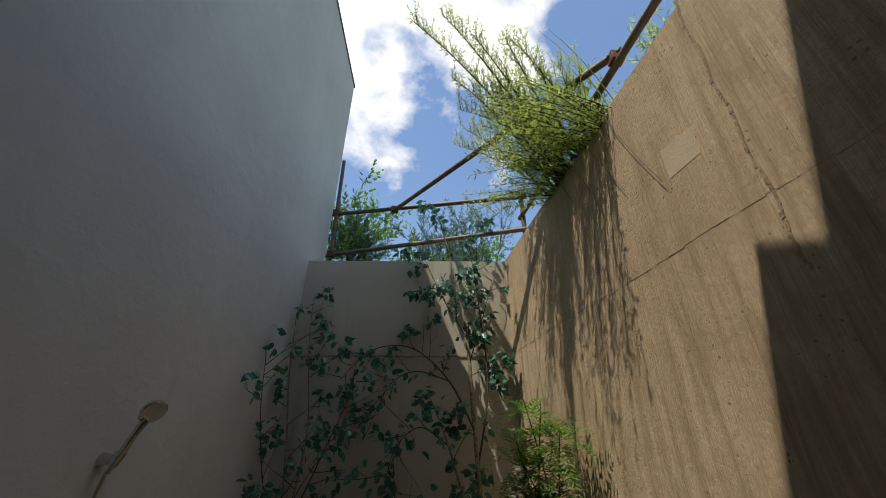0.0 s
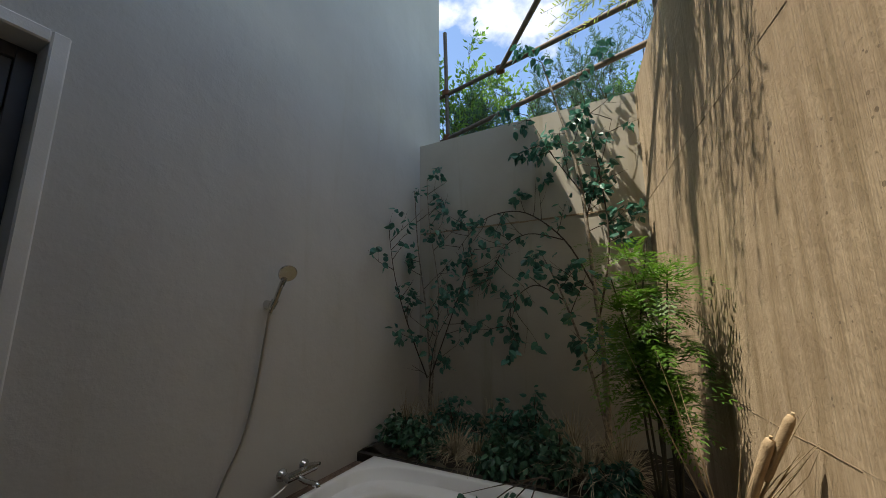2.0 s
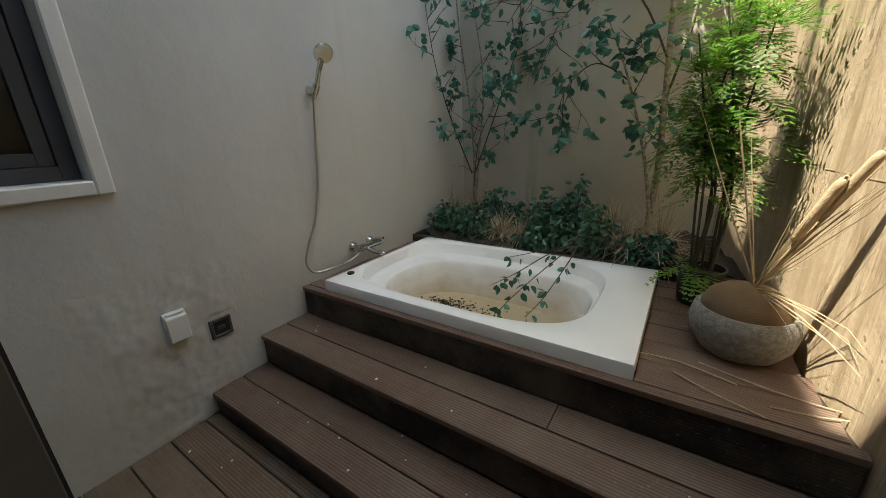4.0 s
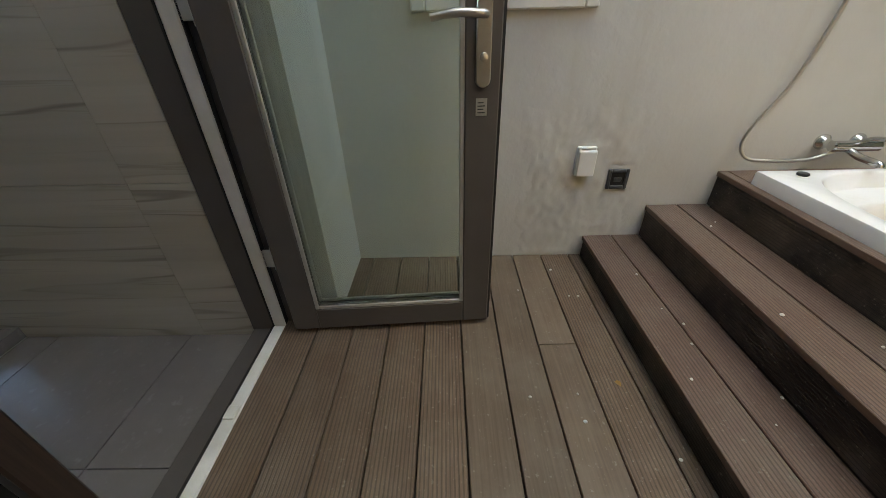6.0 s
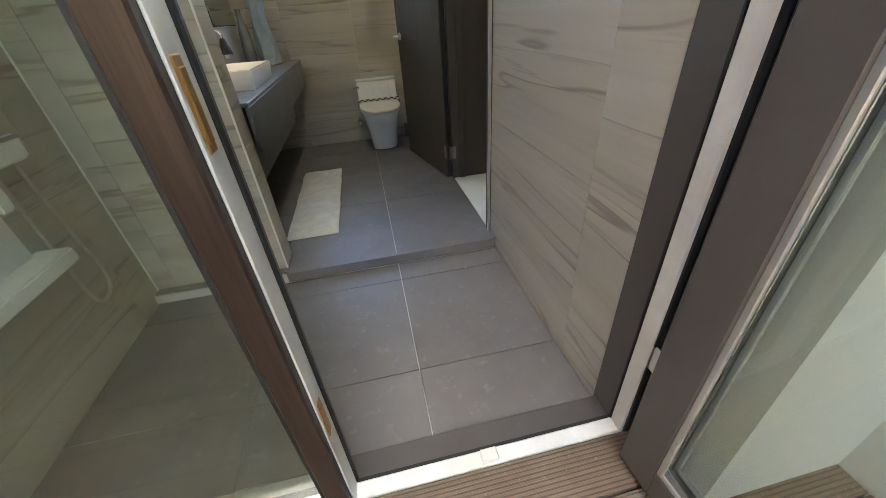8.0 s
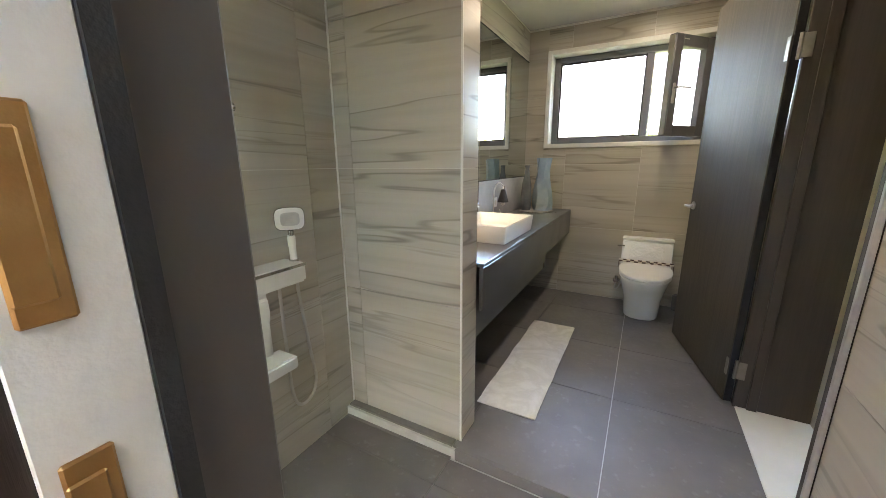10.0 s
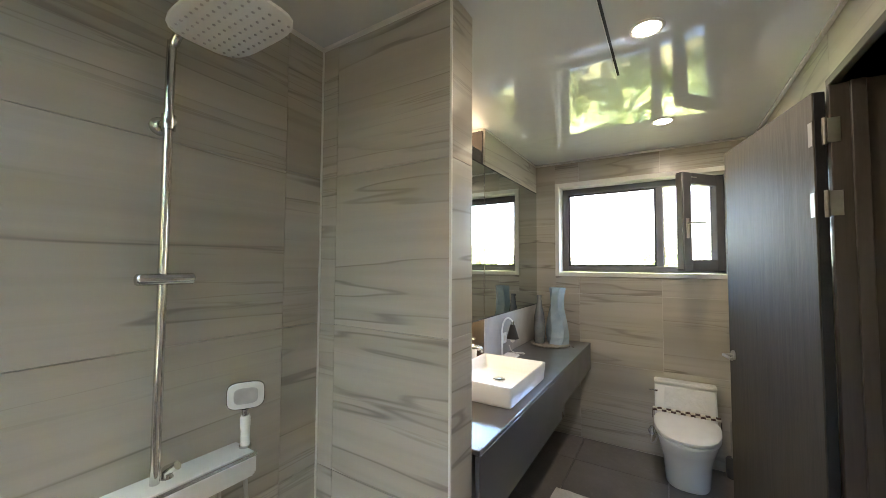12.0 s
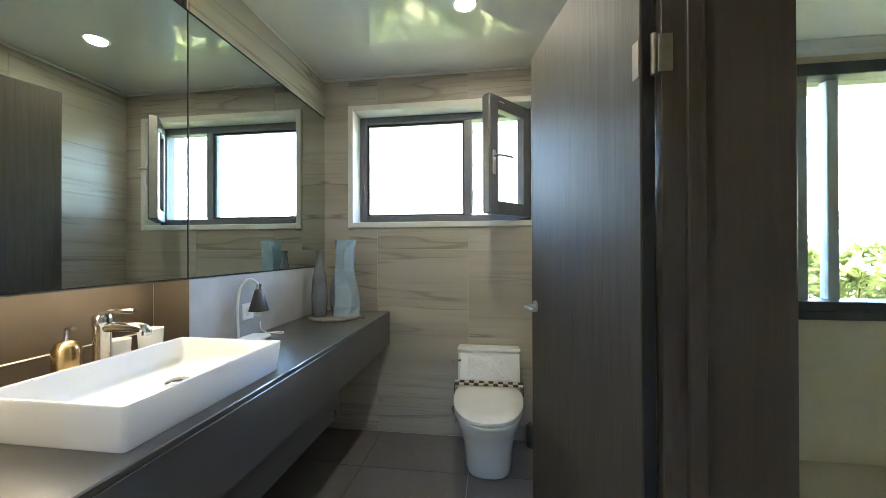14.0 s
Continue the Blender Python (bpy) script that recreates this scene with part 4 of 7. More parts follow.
# ---- bathtub and its fittings ----
def bathtub():
    x0, x1, y0, y1, top = 0.152, 1.673, 1.990, 2.957, 0.497
    t = thing("bathtub", (0.9, 2.45, 0.44), "white acrylic bathtub, stained inside, set into the deck", "bathtub")
    N = 72

    # even steps along the four sides of a square, corners included
    side = [-1 + 2 * k / 18 for k in range(18)]
    square = [(1, v) for v in side] + [(-v, 1) for v in side] + [(-1, -v) for v in side] + [(v, -1) for v in side]

    def ring(cx, cy, rx, ry, p, z):
        return [(cx + rx * u * m, cy + ry * v * m, z) for u, v in square for m in ((abs(u) ** p + abs(v) ** p) ** (-1 / p),)]

    def slab(cx, cy, rx, ry, z):
        return [(cx + rx * u, cy + ry * v, z) for u, v in square]
    ox, oy, orx, ory = (x0 + x1) / 2, (y0 + y1) / 2, (x1 - x0) / 2, (y1 - y0) / 2
    hx, hy = 0.830, 2.480
    rings = [slab(ox, oy, orx, ory, 0.436), slab(ox, oy, orx, ory, top - 0.012), slab(ox, oy, orx - 0.003, ory - 0.003, top - 0.003), slab(ox, oy, orx - 0.012, ory - 0.012, top),
             ring(hx, hy, 0.646, 0.424, 3.7, top), ring(hx, hy, 0.641, 0.419, 3.7, top - 0.003), ring(hx, hy, 0.637, 0.415, 3.7, top - 0.010),
             ring(hx + 0.003, hy - 0.002, 0.622, 0.398, 3.5, 0.436), ring(hx + 0.005, hy - 0.004, 0.614, 0.390, 3.5, 0.429),
             ring(hx + 0.045, hy - 0.028, 0.560, 0.340, 3.2, 0.424), ring(hx + 0.047, hy - 0.029, 0.554, 0.334, 3.2, 0.420), ring(hx + 0.048, hy - 0.030, 0.549, 0.329, 3.1, 0.408),
             ring(hx + 0.045, hy - 0.036, 0.510, 0.290, 2.9, 0.28), ring(hx + 0.04, hy - 0.04, 0.480, 0.262, 2.8, 0.236), ring(hx + 0.04, hy - 0.04, 0.42, 0.21, 2.6, 0.219), ring(hx + 0.04, hy - 0.04, 0.2, 0.09, 2.2, 0.215)]
    g = Geo().loft(rings, False)
    n = len(g.v)
    g.f.append(tuple(range(n - N, n)))
    part("shell", g, TUB, t, "", 0, 34)
    part("plug_cap", Geo().lathe(0.215, 2.124, [(0.018, top), (0.022, top + 0.004), (0.019, top + 0.010), (0.006, top + 0.012)], 18), RUBBER, t, "dark rim plug cap", 0, 40)
    part("drain", Geo().lathe(1.20, 2.43, [(0.028, 0.217), (0.028, 0.223), (0.020, 0.225), (0.004, 0.224)], 16), CHROME, t, "chrome drain", 0, 40)
    # old leaves in the bottom
    random.seed(21)
    g = Geo()
    for k in range(420):
        r, a = abs(random.gauss(0, 0.11)), rnd(0, 6.28)
        p = Vector((0.60 + r * 1.7 * math.cos(a), 2.50 + r * 0.8 * math.sin(a), 0.220 + max(0, 0.028 - r * 0.13) * rnd(0.2, 1)))
        d = spin(rnd(0, 6.28), rnd(-0.3, 0.4))
        g.leaf(p, d, across(d), rnd(0.008, 0.026), rnd(0.006, 0.014), rnd(-0.5, 0.6))
    tagged(part("leaf_litter", g, LITTER), "brown dead leaves and grit in the tub", "debris", kind="stuff")


bathtub()


def bath_mixer():
    y, z = 2.425, 0.565
    m = thing("bath_mixer", (0.03, y, z), "chrome wall bath mixer beside the tub", "tap")
    for dy in (-0.075, 0.075):
        part("flange", Geo().tube([(0.0, y + dy, z), (0.008, y + dy, z), (0.022, y + dy, z), (0.045, y + dy, z), (0.060, y + dy, z)], [0.034, 0.033, 0.020, 0.016, 0.018], 18), CHROME, m, "", 0, 40)
    part("body", Geo().tube([(0.072, y - 0.10, z), (0.072, y - 0.095, z), (0.072, y + 0.095, z), (0.072, y + 0.10, z)], [0.018, 0.023, 0.023, 0.018], 18), CHROME, m, "", 0, 40)
    part("lever", Geo().tube(curve([(0.078, y + 0.01, z + 0.018), (0.11, y + 0.02, z + 0.040), (0.17, y + 0.035, z + 0.050)]), 0.009, 10), CHROME, m, "", 0, 40)
    part("spout", Geo().tube(curve([(0.078, y - 0.03, z - 0.010), (0.13, y - 0.02, z - 0.028), (0.20, y - 0.01, z - 0.034), (0.212, y - 0.01, z - 0.046)]), [0.014] * 13 + [0.012] * 6, 12), CHROME, m, "", 0, 40)


bath_mixer()


def wall_shower():
    s = thing("hand_shower", (0.03, 2.18, 1.48), "chrome hand shower on the rendered wall with a hanging hose", "shower")
    b = part("bracket", Geo().tube([(0.0, 2.183, 1.475), (0.012, 2.183, 1.475), (0.045, 2.183, 1.478)], [0.026, 0.022, 0.016], 16), CHROME, s, "", 0, 40)
    part("clip", Geo().tube([(0.048, 2.176, 1.455), (0.060, 2.188, 1.50)], [0.018, 0.020], 14), CHROME, b, "", 0, 40)
    part("handle", Geo().tube(curve([(0.045, 2.172, 1.43), (0.058, 2.187, 1.49), (0.080, 2.200, 1.57), (0.098, 2.208, 1.615)]), [0.010] * 5 + [0.013] * 8 + [0.015] * 6, 12), CHROME, s, "", 0, 40)
    c, d = Vector((0.110, 2.214, 1.645)), Vector((0.75, -0.35, -0.55)).normalized()
    part("head", Geo().tube([c - d * 0.020, c - d * 0.012, c + d * 0.006, c + d * 0.010], [0.018, 0.045, 0.050, 0.046], 26), CHROME, s, "round shower head", 0, 35)
    pts = curve([(0.044, 2.170, 1.432), (0.030, 2.160, 1.25), (0.022, 2.135, 1.00), (0.022, 2.085, 0.80), (0.026, 2.01, 0.66), (0.026, 1.985, 0.57), (0.05, 2.01, 0.515), (0.07, 2.10, 0.507), (0.07, 2.25, 0.508), (0.066, 2.36, 0.54)], 9)
    part("hose", Geo().tube(pts, [0.0068 + 0.0012 * (k % 2) for k in range(len(pts))], 8), SATIN, s, "flexible metal hose", 0, 60)


wall_shower()


def wall_boxes():
    o = thing("outlet_box", (0, 1.33, 0.5), "white weatherproof outlet box on the rendered wall", "outlet")
    part("back_box", Geo().box(0.0, 0.018, 1.287, 1.372, 0.435, 0.568), WHITE_PLASTIC, o, "", 0.004)
    part("lid", Geo().add([(x, y, z) for x, z0, z1 in ((0.018, 0.437, 0.562), (0.040, 0.441, 0.552)) for y, z in ((1.290, z0), (1.369, z0), (1.369, z1), (1.290, z1))],
         [(3, 2, 1, 0), (4, 5, 6, 7), (0, 1, 5, 4), (1, 2, 6, 5), (2, 3, 7, 6), (3, 0, 4, 7)]), WHITE_PLASTIC, o, "", 0.004)
    part("hinge", Geo().tube([(0.026, 1.30, 0.565), (0.026, 1.36, 0.565)], 0.006, 10), WHITE_PLASTIC, o, "", 0, 40)
    s = thing("wall_socket", (0, 1.495, 0.41), "dark grey recessed socket on the rendered wall", "socket")
    frame_bars("frame", "x", 0.0, 0.012, 1.449, 1.545, 0.365, 0.460, 0.016, DARK_PLASTIC, s, "", 0.003)
    part("recess", Geo().box(0.0, 0.004, 1.465, 1.529, 0.381, 0.444), RUBBER, s, "dark recess")
    part("insert", Geo().box(0.004, 0.008, 1.478, 1.516, 0.400, 0.420), DARK_PLASTIC, s, "", 0.002)


wall_boxes()


# ---- plants ----
def branchy(base, way, length, r, geo_wood, tips, depth, bend=0.35, kids=3, up=0.15):
    """A tapering twig with side twigs; tips gathers (place, way)."""
    pts = [Vector(base)]
    d = Vector(way).normalized()
    n = 6
    for i in range(n):
        d = (d + Vector((rnd(-1, 1), rnd(-1, 1), rnd(-1, 1))) * bend * 0.3 + Vector((0, 0, up * 0.3))).normalized()
        pts.append(pts[-1] + d * length / n)
    geo_wood.tube(pts, [r * (1 - 0.75 * i / n) for i in range(n + 1)], 5 if r < 0.008 else 7)
    for i in range(2, n + 1):
        tips.append((pts[i], (pts[i] - pts[i - 1]).normalized()))
    if depth > 0:
        for k in range(kids):
            i = random.randint(2, n - 1)
            dd = (pts[i + 1] - pts[i]).normalized()
            s = across(dd)
            branchy(pts[i], dd * 0.75 + s * rnd(0.5, 0.9), length * rnd(0.35, 0.6), r * 0.5, geo_wood, tips, depth - 1, bend, kids, up)


def clamp_court(p, m=0.03):
    p = Vector(p)
    if p.z < 3.0:
        p.y = min(p.y, Y_END - m)
        p.x = min(max(p.x, m), east_x(p.y) - m)
    return p


def leaf_at(g, p, d, size, ratio=0.62):
    dd = (d * rnd(-0.2, 0.6) + across(d) * rnd(0.5, 1.0) + Vector((0, 0, -0.55))).normalized()
    q = clamp_court(Vector(p) + dd * 0.02, 0.07)
    g.leaf(q, dd, across(dd), size, size * ratio, rnd(0.1, 0.5))


def silk_birch(name, label, stems, leaf_zone, seed, count, size=0.058):
    """Artificial birch: pale speckled stems, thin dark twigs, teal heart leaves."""
    random.seed(seed)
    t = thing(name, stems[0][0][0], label, "artificial tree")
    tips = []
    tw = Geo()
    for pts, r in stems:
        c = [clamp_court(p) for p in curve(pts, 5)]
        part("stem", Geo().tube(c, [r * (1 - 0.72 * i / (len(c) - 1)) for i in range(len(c))], 8), BARK if r > 0.008 else TWIG, t, "", 0, 60)
        for i in range(len(c) // 4, len(c)):
            d = (c[i] - c[i - 1]).normalized()
            tips.append((c[i], d))
            if random.random() < 0.5:
                s = across(d)
                s.y *= 0.5
                b = []
                branchy(c[i], d * 0.5 + s, rnd(0.16, 0.42), 0.0035, tw, b, 1, 0.4, 1, 0.1)
                tips += b
    tw.v = [tuple(clamp_court(p, 0.012)) for p in tw.v]
    part("twig_cluster", tw, TWIG, t, "thin dark twigs")["kind"] = "stuff"
    g = Geo()
    pool = [x for x in tips if leaf_zone(x[0])] or tips
    for k in range(count // 5):
        p, d = random.choice(pool)
        for j in range(5):
            leaf_at(g, p + Vector((rnd(-1, 1), rnd(-0.6, 0.6), rnd(-1, 1))) * 0.045, d, size * rnd(0.7, 1.15))
    part("leaves", g, LEAF_TEAL, t, "teal silk leaves")


silk_birch("artificial_birch", "artificial birch with teal leaves in the planter corner", [
    ([(0.20, 3.58, 0.50), (0.21, 3.60, 0.9), (0.17, 3.62, 1.4), (0.08, 3.62, 2.0), (0.05, 3.60, 2.55)], 0.012),
    ([(0.22, 3.57, 0.52), (0.26, 3.58, 1.0), (0.30, 3.6, 1.6), (0.20, 3.62, 2.2), (0.16, 3.64, 2.65)], 0.009),
    ([(0.21, 3.56, 0.9), (0.10, 3.45, 1.3), (0.06, 3.30, 1.7), (0.05, 3.22, 2.05)], 0.006),
    ([(0.23, 3.57, 0.9), (0.40, 3.60, 1.35), (0.55, 3.62, 1.75), (0.62, 3.64, 1.95)], 0.006),
    ([(0.22, 3.57, 0.8), (0.32, 3.5, 1.2), (0.50, 3.52, 1.5)], 0.005),
], lambda p: p.z > 1.0, 31, 380, 0.068)
silk_birch("artificial_birch", "tall artificial birch with teal leaves beside the concrete wall", [
    ([(1.55, 3.48, 0.50), (1.57, 3.50, 1.0), (1.54, 3.55, 1.7), (1.50, 3.58, 2.4), (1.38, 3.60, 3.0), (1.28, 3.60, 3.45)], 0.021),
    ([(1.58, 3.48, 0.52), (1.50, 3.46, 1.0), (1.35, 3.50, 1.5), (1.20, 3.55, 1.85)], 0.013),
    ([(1.54, 3.52, 1.3), (1.66, 3.56, 1.9), (1.62, 3.60, 2.6), (1.55, 3.62, 3.25)], 0.008),
    ([(1.54, 3.53, 1.6), (1.36, 3.60, 1.95), (1.08, 3.62, 2.20), (0.80, 3.62, 2.22), (0.62, 3.60, 2.10), (0.50, 3.58, 1.95)], 0.007),
    ([(1.36, 3.60, 1.95), (1.10, 3.58, 2.02), (0.90, 3.57, 1.92), (0.78, 3.55, 1.65)], 0.005),
    ([(1.35, 3.52, 1.5), (1.15, 3.52, 1.62), (0.98, 3.50, 1.5), (0.92, 3.50, 1.3)], 0.005),
    ([(1.53, 3.56, 2.1), (1.66, 3.58, 2.5), (1.75, 3.58, 2.8)], 0.005),
    ([(1.50, 3.57, 2.3), (1.30, 3.58, 2.65), (1.15, 3.58, 3.0)], 0.005),
], lambda p: True, 32, 840, 0.074)


def fern_cane():
    """Tall artificial fern with feathery bright fronds in a black pot."""
    random.seed(40)
    bx, by = 1.84, 2.74
    t = thing("fern_plant", (bx, by, 0.441), "tall artificial fern with bright feathery fronds in a black pot", "plant")
    pot = part("pot", Geo().lathe(bx, by, [(0.070, 0.442), (0.078, 0.45), (0.092, 0.60), (0.098, 0.602), (0.098, 0.615), (0.088, 0.615), (0.084, 0.58), (0.01, 0.578)], 24), BLACK_POT, t, "black nursery pot", 0, 40)
    part("pot_soil", Geo().lathe(bx, by, [(0.085, 0.585), (0.06, 0.592), (0.01, 0.595)], 16), SOIL, pot, "dark soil")
    g = Geo()
    canes = []
    for k in range(9):
        a = rnd(0, 6.28)
        x, y = bx + 0.04 * math.cos(a), by + 0.04 * math.sin(a)
        h = rnd(1.25, 1.80)
        c = curve([(x, y, 0.58), (x + rnd(-0.03, 0.03), y + rnd(-0.03, 0.03), 0.58 + (h - 0.58) * 0.5), (x + rnd(-0.14, 0.06), y + rnd(-0.10, 0.08), h)], 5)
        c = [clamp_court(p, 0.08) for p in c]
        part("cane", Geo().tube(c, [0.007 - 0.0004 * i for i in range(len(c))], 6), CANE, t, "", 0, 60)
        canes.append(c)
    for c in canes:
        for k in range(38):
            f = rnd(0.46, 1.0) ** 0.8
            p = c[min(int(f * (len(c) - 1)), len(c) - 1)]
            d = spin(rnd(0, 6.28), rnd(-0.2, 1.0))
            L = rnd(0.13, 0.29)
            s = d.cross(Vector((0, 0, 1))).normalized()
            q = Vector(p)
            dd = d.copy()
            for i in range(9):
                dd = (dd + Vector((0, 0, -0.13))).normalized()
                q2 = q + dd * L / 9
                w = L * 0.36 * (1 - i / 10)
                for sg in (-1, 1):
                    e = (s * sg + dd * 0.5 + Vector((0, 0, rnd(-0.1, 0.1)))).normalized()
                    g.blade(clamp_court(q2, 0.02), e, dd, w, 0.011)
                    for fr in (0.45, 0.75):
                        g.blade(clamp_court(q2 + e * w * fr, 0.02), (e * 0.6 + dd).normalized(), e, w * 0.42, 0.008)
                q = q2
    part("fronds", g, LEAF_FERN, t, "bright feathery fronds")
    g = Geo()
    for k in range(16):
        d = spin(rnd(2.2, 5.0), rnd(0.0, 0.6))
        q, dd, L = Vector((bx, by, 0.60)), d.copy(), rnd(0.16, 0.28)
        s = d.cross(Vector((0, 0, 1))).normalized()
        for i in range(9):
            dd = (dd + Vector((0, 0, -0.09))).normalized()
            q = q + dd * L / 9
            for sg in (-1, 1):
                g.blade(clamp_court(q, 0.02), (s * sg + dd * 0.4).normalized(), dd, L * 0.24 * (1 - i / 11), 0.013)
    part("low_fronds", g, LEAF_GREEN, t, "low green fronds")


fern_cane()


def stone_bowl():
    random.seed(44)
    bx, by, b = 1.962, 2.36, 0.441
    t = thing("stone_bowl", (bx, by, b), "squat speckled stone bowl with a brown coir dome and dry cattails", "plant pot")
    part("bowl", Geo().lathe(bx, by, [(0.09, b), (0.115, b + 0.01), (0.148, b + 0.06), (0.158, b + 0.11), (0.150, b + 0.155), (0.138, b + 0.172), (0.126, b + 0.168), (0.12, b + 0.14)], 40), STONE, t, "speckled stone bowl", 0, 50)
    part("dome", Geo().lathe(bx, by, [(0.130, b + 0.155), (0.128, b + 0.180), (0.112, b + 0.215), (0.080, b + 0.240), (0.045, b + 0.252), (0.01, b + 0.255)], 32), COIR, t, "brown coir dome", 0, 50)
    top = Vector((bx + 0.01, by, b + 0.245))
    for k, (e, r) in enumerate((((2.115, 2.15, 1.16), 0.0125), ((2.07, 2.18, 1.09), 0.0135))):
        e = Vector(e)
        e.x = min(e.x, east_x(e.y) - 0.05)
        d = (e - top).normalized()
        st = part("cattail_stem", Geo().tube(curve([top, top.lerp(e, 0.5) + Vector((0.008, 0, 0.0)), e]), 0.004, 6), DRY, t, "dry stem", 0, 60)
        part("cattail_head", Geo().tube([e - d * 0.23, e - d * 0.225, e - d * 0.21, e - d * 0.03, e - d * 0.012, e - d * 0.008], [0.004, r * 0.8, r, r, r * 0.7, 0.003], 14), CATTAIL, st, "pale cattail head", 0, 50)
    g = Geo()
    for k in range(30):
        a, p = random.gauss(-0.95, 0.22), random.gauss(1.02, 0.13)
        if k > 21:
            a, p = rnd(-1.5, -0.7), rnd(-0.1, 0.45)
        L = rnd(0.30, 0.62) if k < 22 else rnd(0.22, 0.40)
        d = spin(a, p)
        bow = across(d) * rnd(-0.08, 0.08)
        pts = [clamp_court(top + d * L * f + bow * f * f + Vector((0, 0, -0.22 * (f * L) ** 2 * (3 if k > 21 else 0.5))), 0.01) for f in (0, 0.25, 0.5, 0.75, 1.0)]
        r = rnd(0.5, 1.15)
        g.tube(pts, [0.0030 * r, 0.0027 * r, 0.0022 * r, 0.0015 * r, 0.0005], 5)
    part("dry_grass", g, DRY, t, "dry straw blades")
    for k in range(4):
        d = spin(rnd(1.6, 3.6), rnd(1.15, 1.45))
        L = rnd(0.35, 0.75)
        g = Geo().tube([clamp_court(top + d * L * f, 0.01) for f in (0, 0.33, 0.66, 1.0)], [0.0028, 0.0024, 0.0018, 0.0005], 4)
        part("thin_stem", g, DRY, t, "thin upright stem", 0, 60)


stone_bowl()


def shrub(x, y, w, h, seed, kind):
    random.seed(seed)
    z = 0.50
    if kind == "leafy":
        t = thing("planter_shrub", (x, y, z), "low artificial shrub with dark teal leaves in the planter", "shrub", "planter shrubs")
        g, s = Geo(), Geo()
        for k in range(16):
            d = spin(rnd(0, 6.28), rnd(0.35, 1.35))
            L = h * rnd(0.6, 1.1)
            e = clamp_court(Vector((x, y, z)) + Vector((d.x * w * 1.3, d.y * w * 0.8, d.z * L)), 0.08)
            b = Vector((x + rnd(-0.05, 0.05), y + rnd(-0.04, 0.04), z))
            m = b.lerp(e, 0.6) + Vector((0, 0, 0.03))
            s.tube([b, m, e], [0.003, 0.0025, 0.0015], 5)
            for j in range(27):
                f = rnd(0.3, 1.05)
                p = b.lerp(e, f) + Vector((rnd(-1, 1), rnd(-1, 1), rnd(-1, 1))) * 0.03
                leaf_at(g, p, (e - b).normalized(), rnd(0.032, 0.062), 0.62)
        part("stem_cluster", s, TWIG, t)["kind"] = "stuff"
        part("leaves", g, LEAF_TEAL if seed % 2 else LEAF_DARK, t)
    else:
        t = thing("grass_tuft", (x, y, z), "dry grey artificial grass tuft in the planter", "grass", "planter grass tufts")
        g = Geo()
        for k in range(260):
            d = spin(rnd(0, 6.28), rnd(0.5, 1.5))
            L = h * rnd(0.85, 1.45)
            b = Vector((x + rnd(-0.03, 0.03), y + rnd(-0.03, 0.03), z))
            dr = rnd(0.3, 1.0)
            pts = [clamp_court(b + d * L * f + Vector((0, 0, -dr * L * f * f * 0.8)), 0.01) for f in (0, 0.35, 0.7, 1.0)]
            side = d.cross(Vector((0, 0, 1))).normalized() * 0.0040
            n = len(g.v)
            for i, p in enumerate(pts):
                q = side * (1 - 0.8 * i / 3)
                g.v += [tuple(p - q), tuple(p + q)]
            for i in range(3):
                g.f.append((n + 2 * i, n + 2 * i + 1, n + 2 * i + 3, n + 2 * i + 2))
        part("blade_tuft", g, GRASS_DRY, t)


for i, (x, y, w, h, k) in enumerate(((0.22, 3.17, 0.16, 0.24, "leafy"), (0.12, 3.42, 0.14, 0.34, "grass"), (0.42, 3.12, 0.15, 0.20, "leafy"), (0.56, 3.40, 0.15, 0.34, "leafy"),
                                     (0.32, 3.50, 0.1, 0.36, "grass"), (0.66, 3.15, 0.13, 0.26, "grass"), (0.82, 3.14, 0.12, 0.22, "grass"), (0.88, 3.40, 0.16, 0.36, "leafy"), (1.05, 3.15, 0.16, 0.28, "leafy"),
                                     (1.12, 3.42, 0.15, 0.38, "leafy"), (1.28, 3.12, 0.15, 0.26, "leafy"), (1.36, 3.36, 0.13, 0.40, "grass"), (1.48, 3.16, 0.14, 0.32, "grass"), (1.64, 3.22, 0.14, 0.36, "grass"),
                                     (0.76, 3.55, 0.1, 0.34, "grass"), (1.62, 3.05, 0.12, 0.16, "leafy"), (0.98, 3.04, 0.10, 0.14, "leafy"))):
    shrub(x, y, w, h, 50 + i, k)


def fallen_branch():
    random.seed(71)
    t = thing("fallen_branch", (1.28, 2.95, 0.52), "cut birch branch with green leaves hanging over the tub", "branch")
    tips, wood = [], Geo()
    for e in (((1.22, 2.70, 0.58), (1.10, 2.45, 0.46), (1.02, 2.30, 0.36)), ((1.15, 2.72, 0.60), (0.95, 2.60, 0.56)), ((1.28, 2.68, 0.58), (1.22, 2.45, 0.44), (1.16, 2.36, 0.36)), ((1.18, 2.68, 0.60), (1.05, 2.50, 0.52), (0.94, 2.42, 0.46))):
        c = curve([(1.30, 2.96, 0.56), (1.27, 2.85, 0.60), *e], 5)
        wood.tube(c, [0.0045 * (1 - 0.7 * i / len(c)) for i in range(len(c))], 5)
        tips += [(c[i], (c[i] - c[i - 1]).normalized()) for i in range(len(c) // 2, len(c))]
    part("twig_cluster", wood, TWIG, t)
    g = Geo()
    for k in range(46):
        p, d = random.choice(tips)
        leaf_at(g, p, d, rnd(0.035, 0.055), 0.68)
    part("leaves", g, LEAF_TEAL, t, "green birch leaves")


fallen_branch()


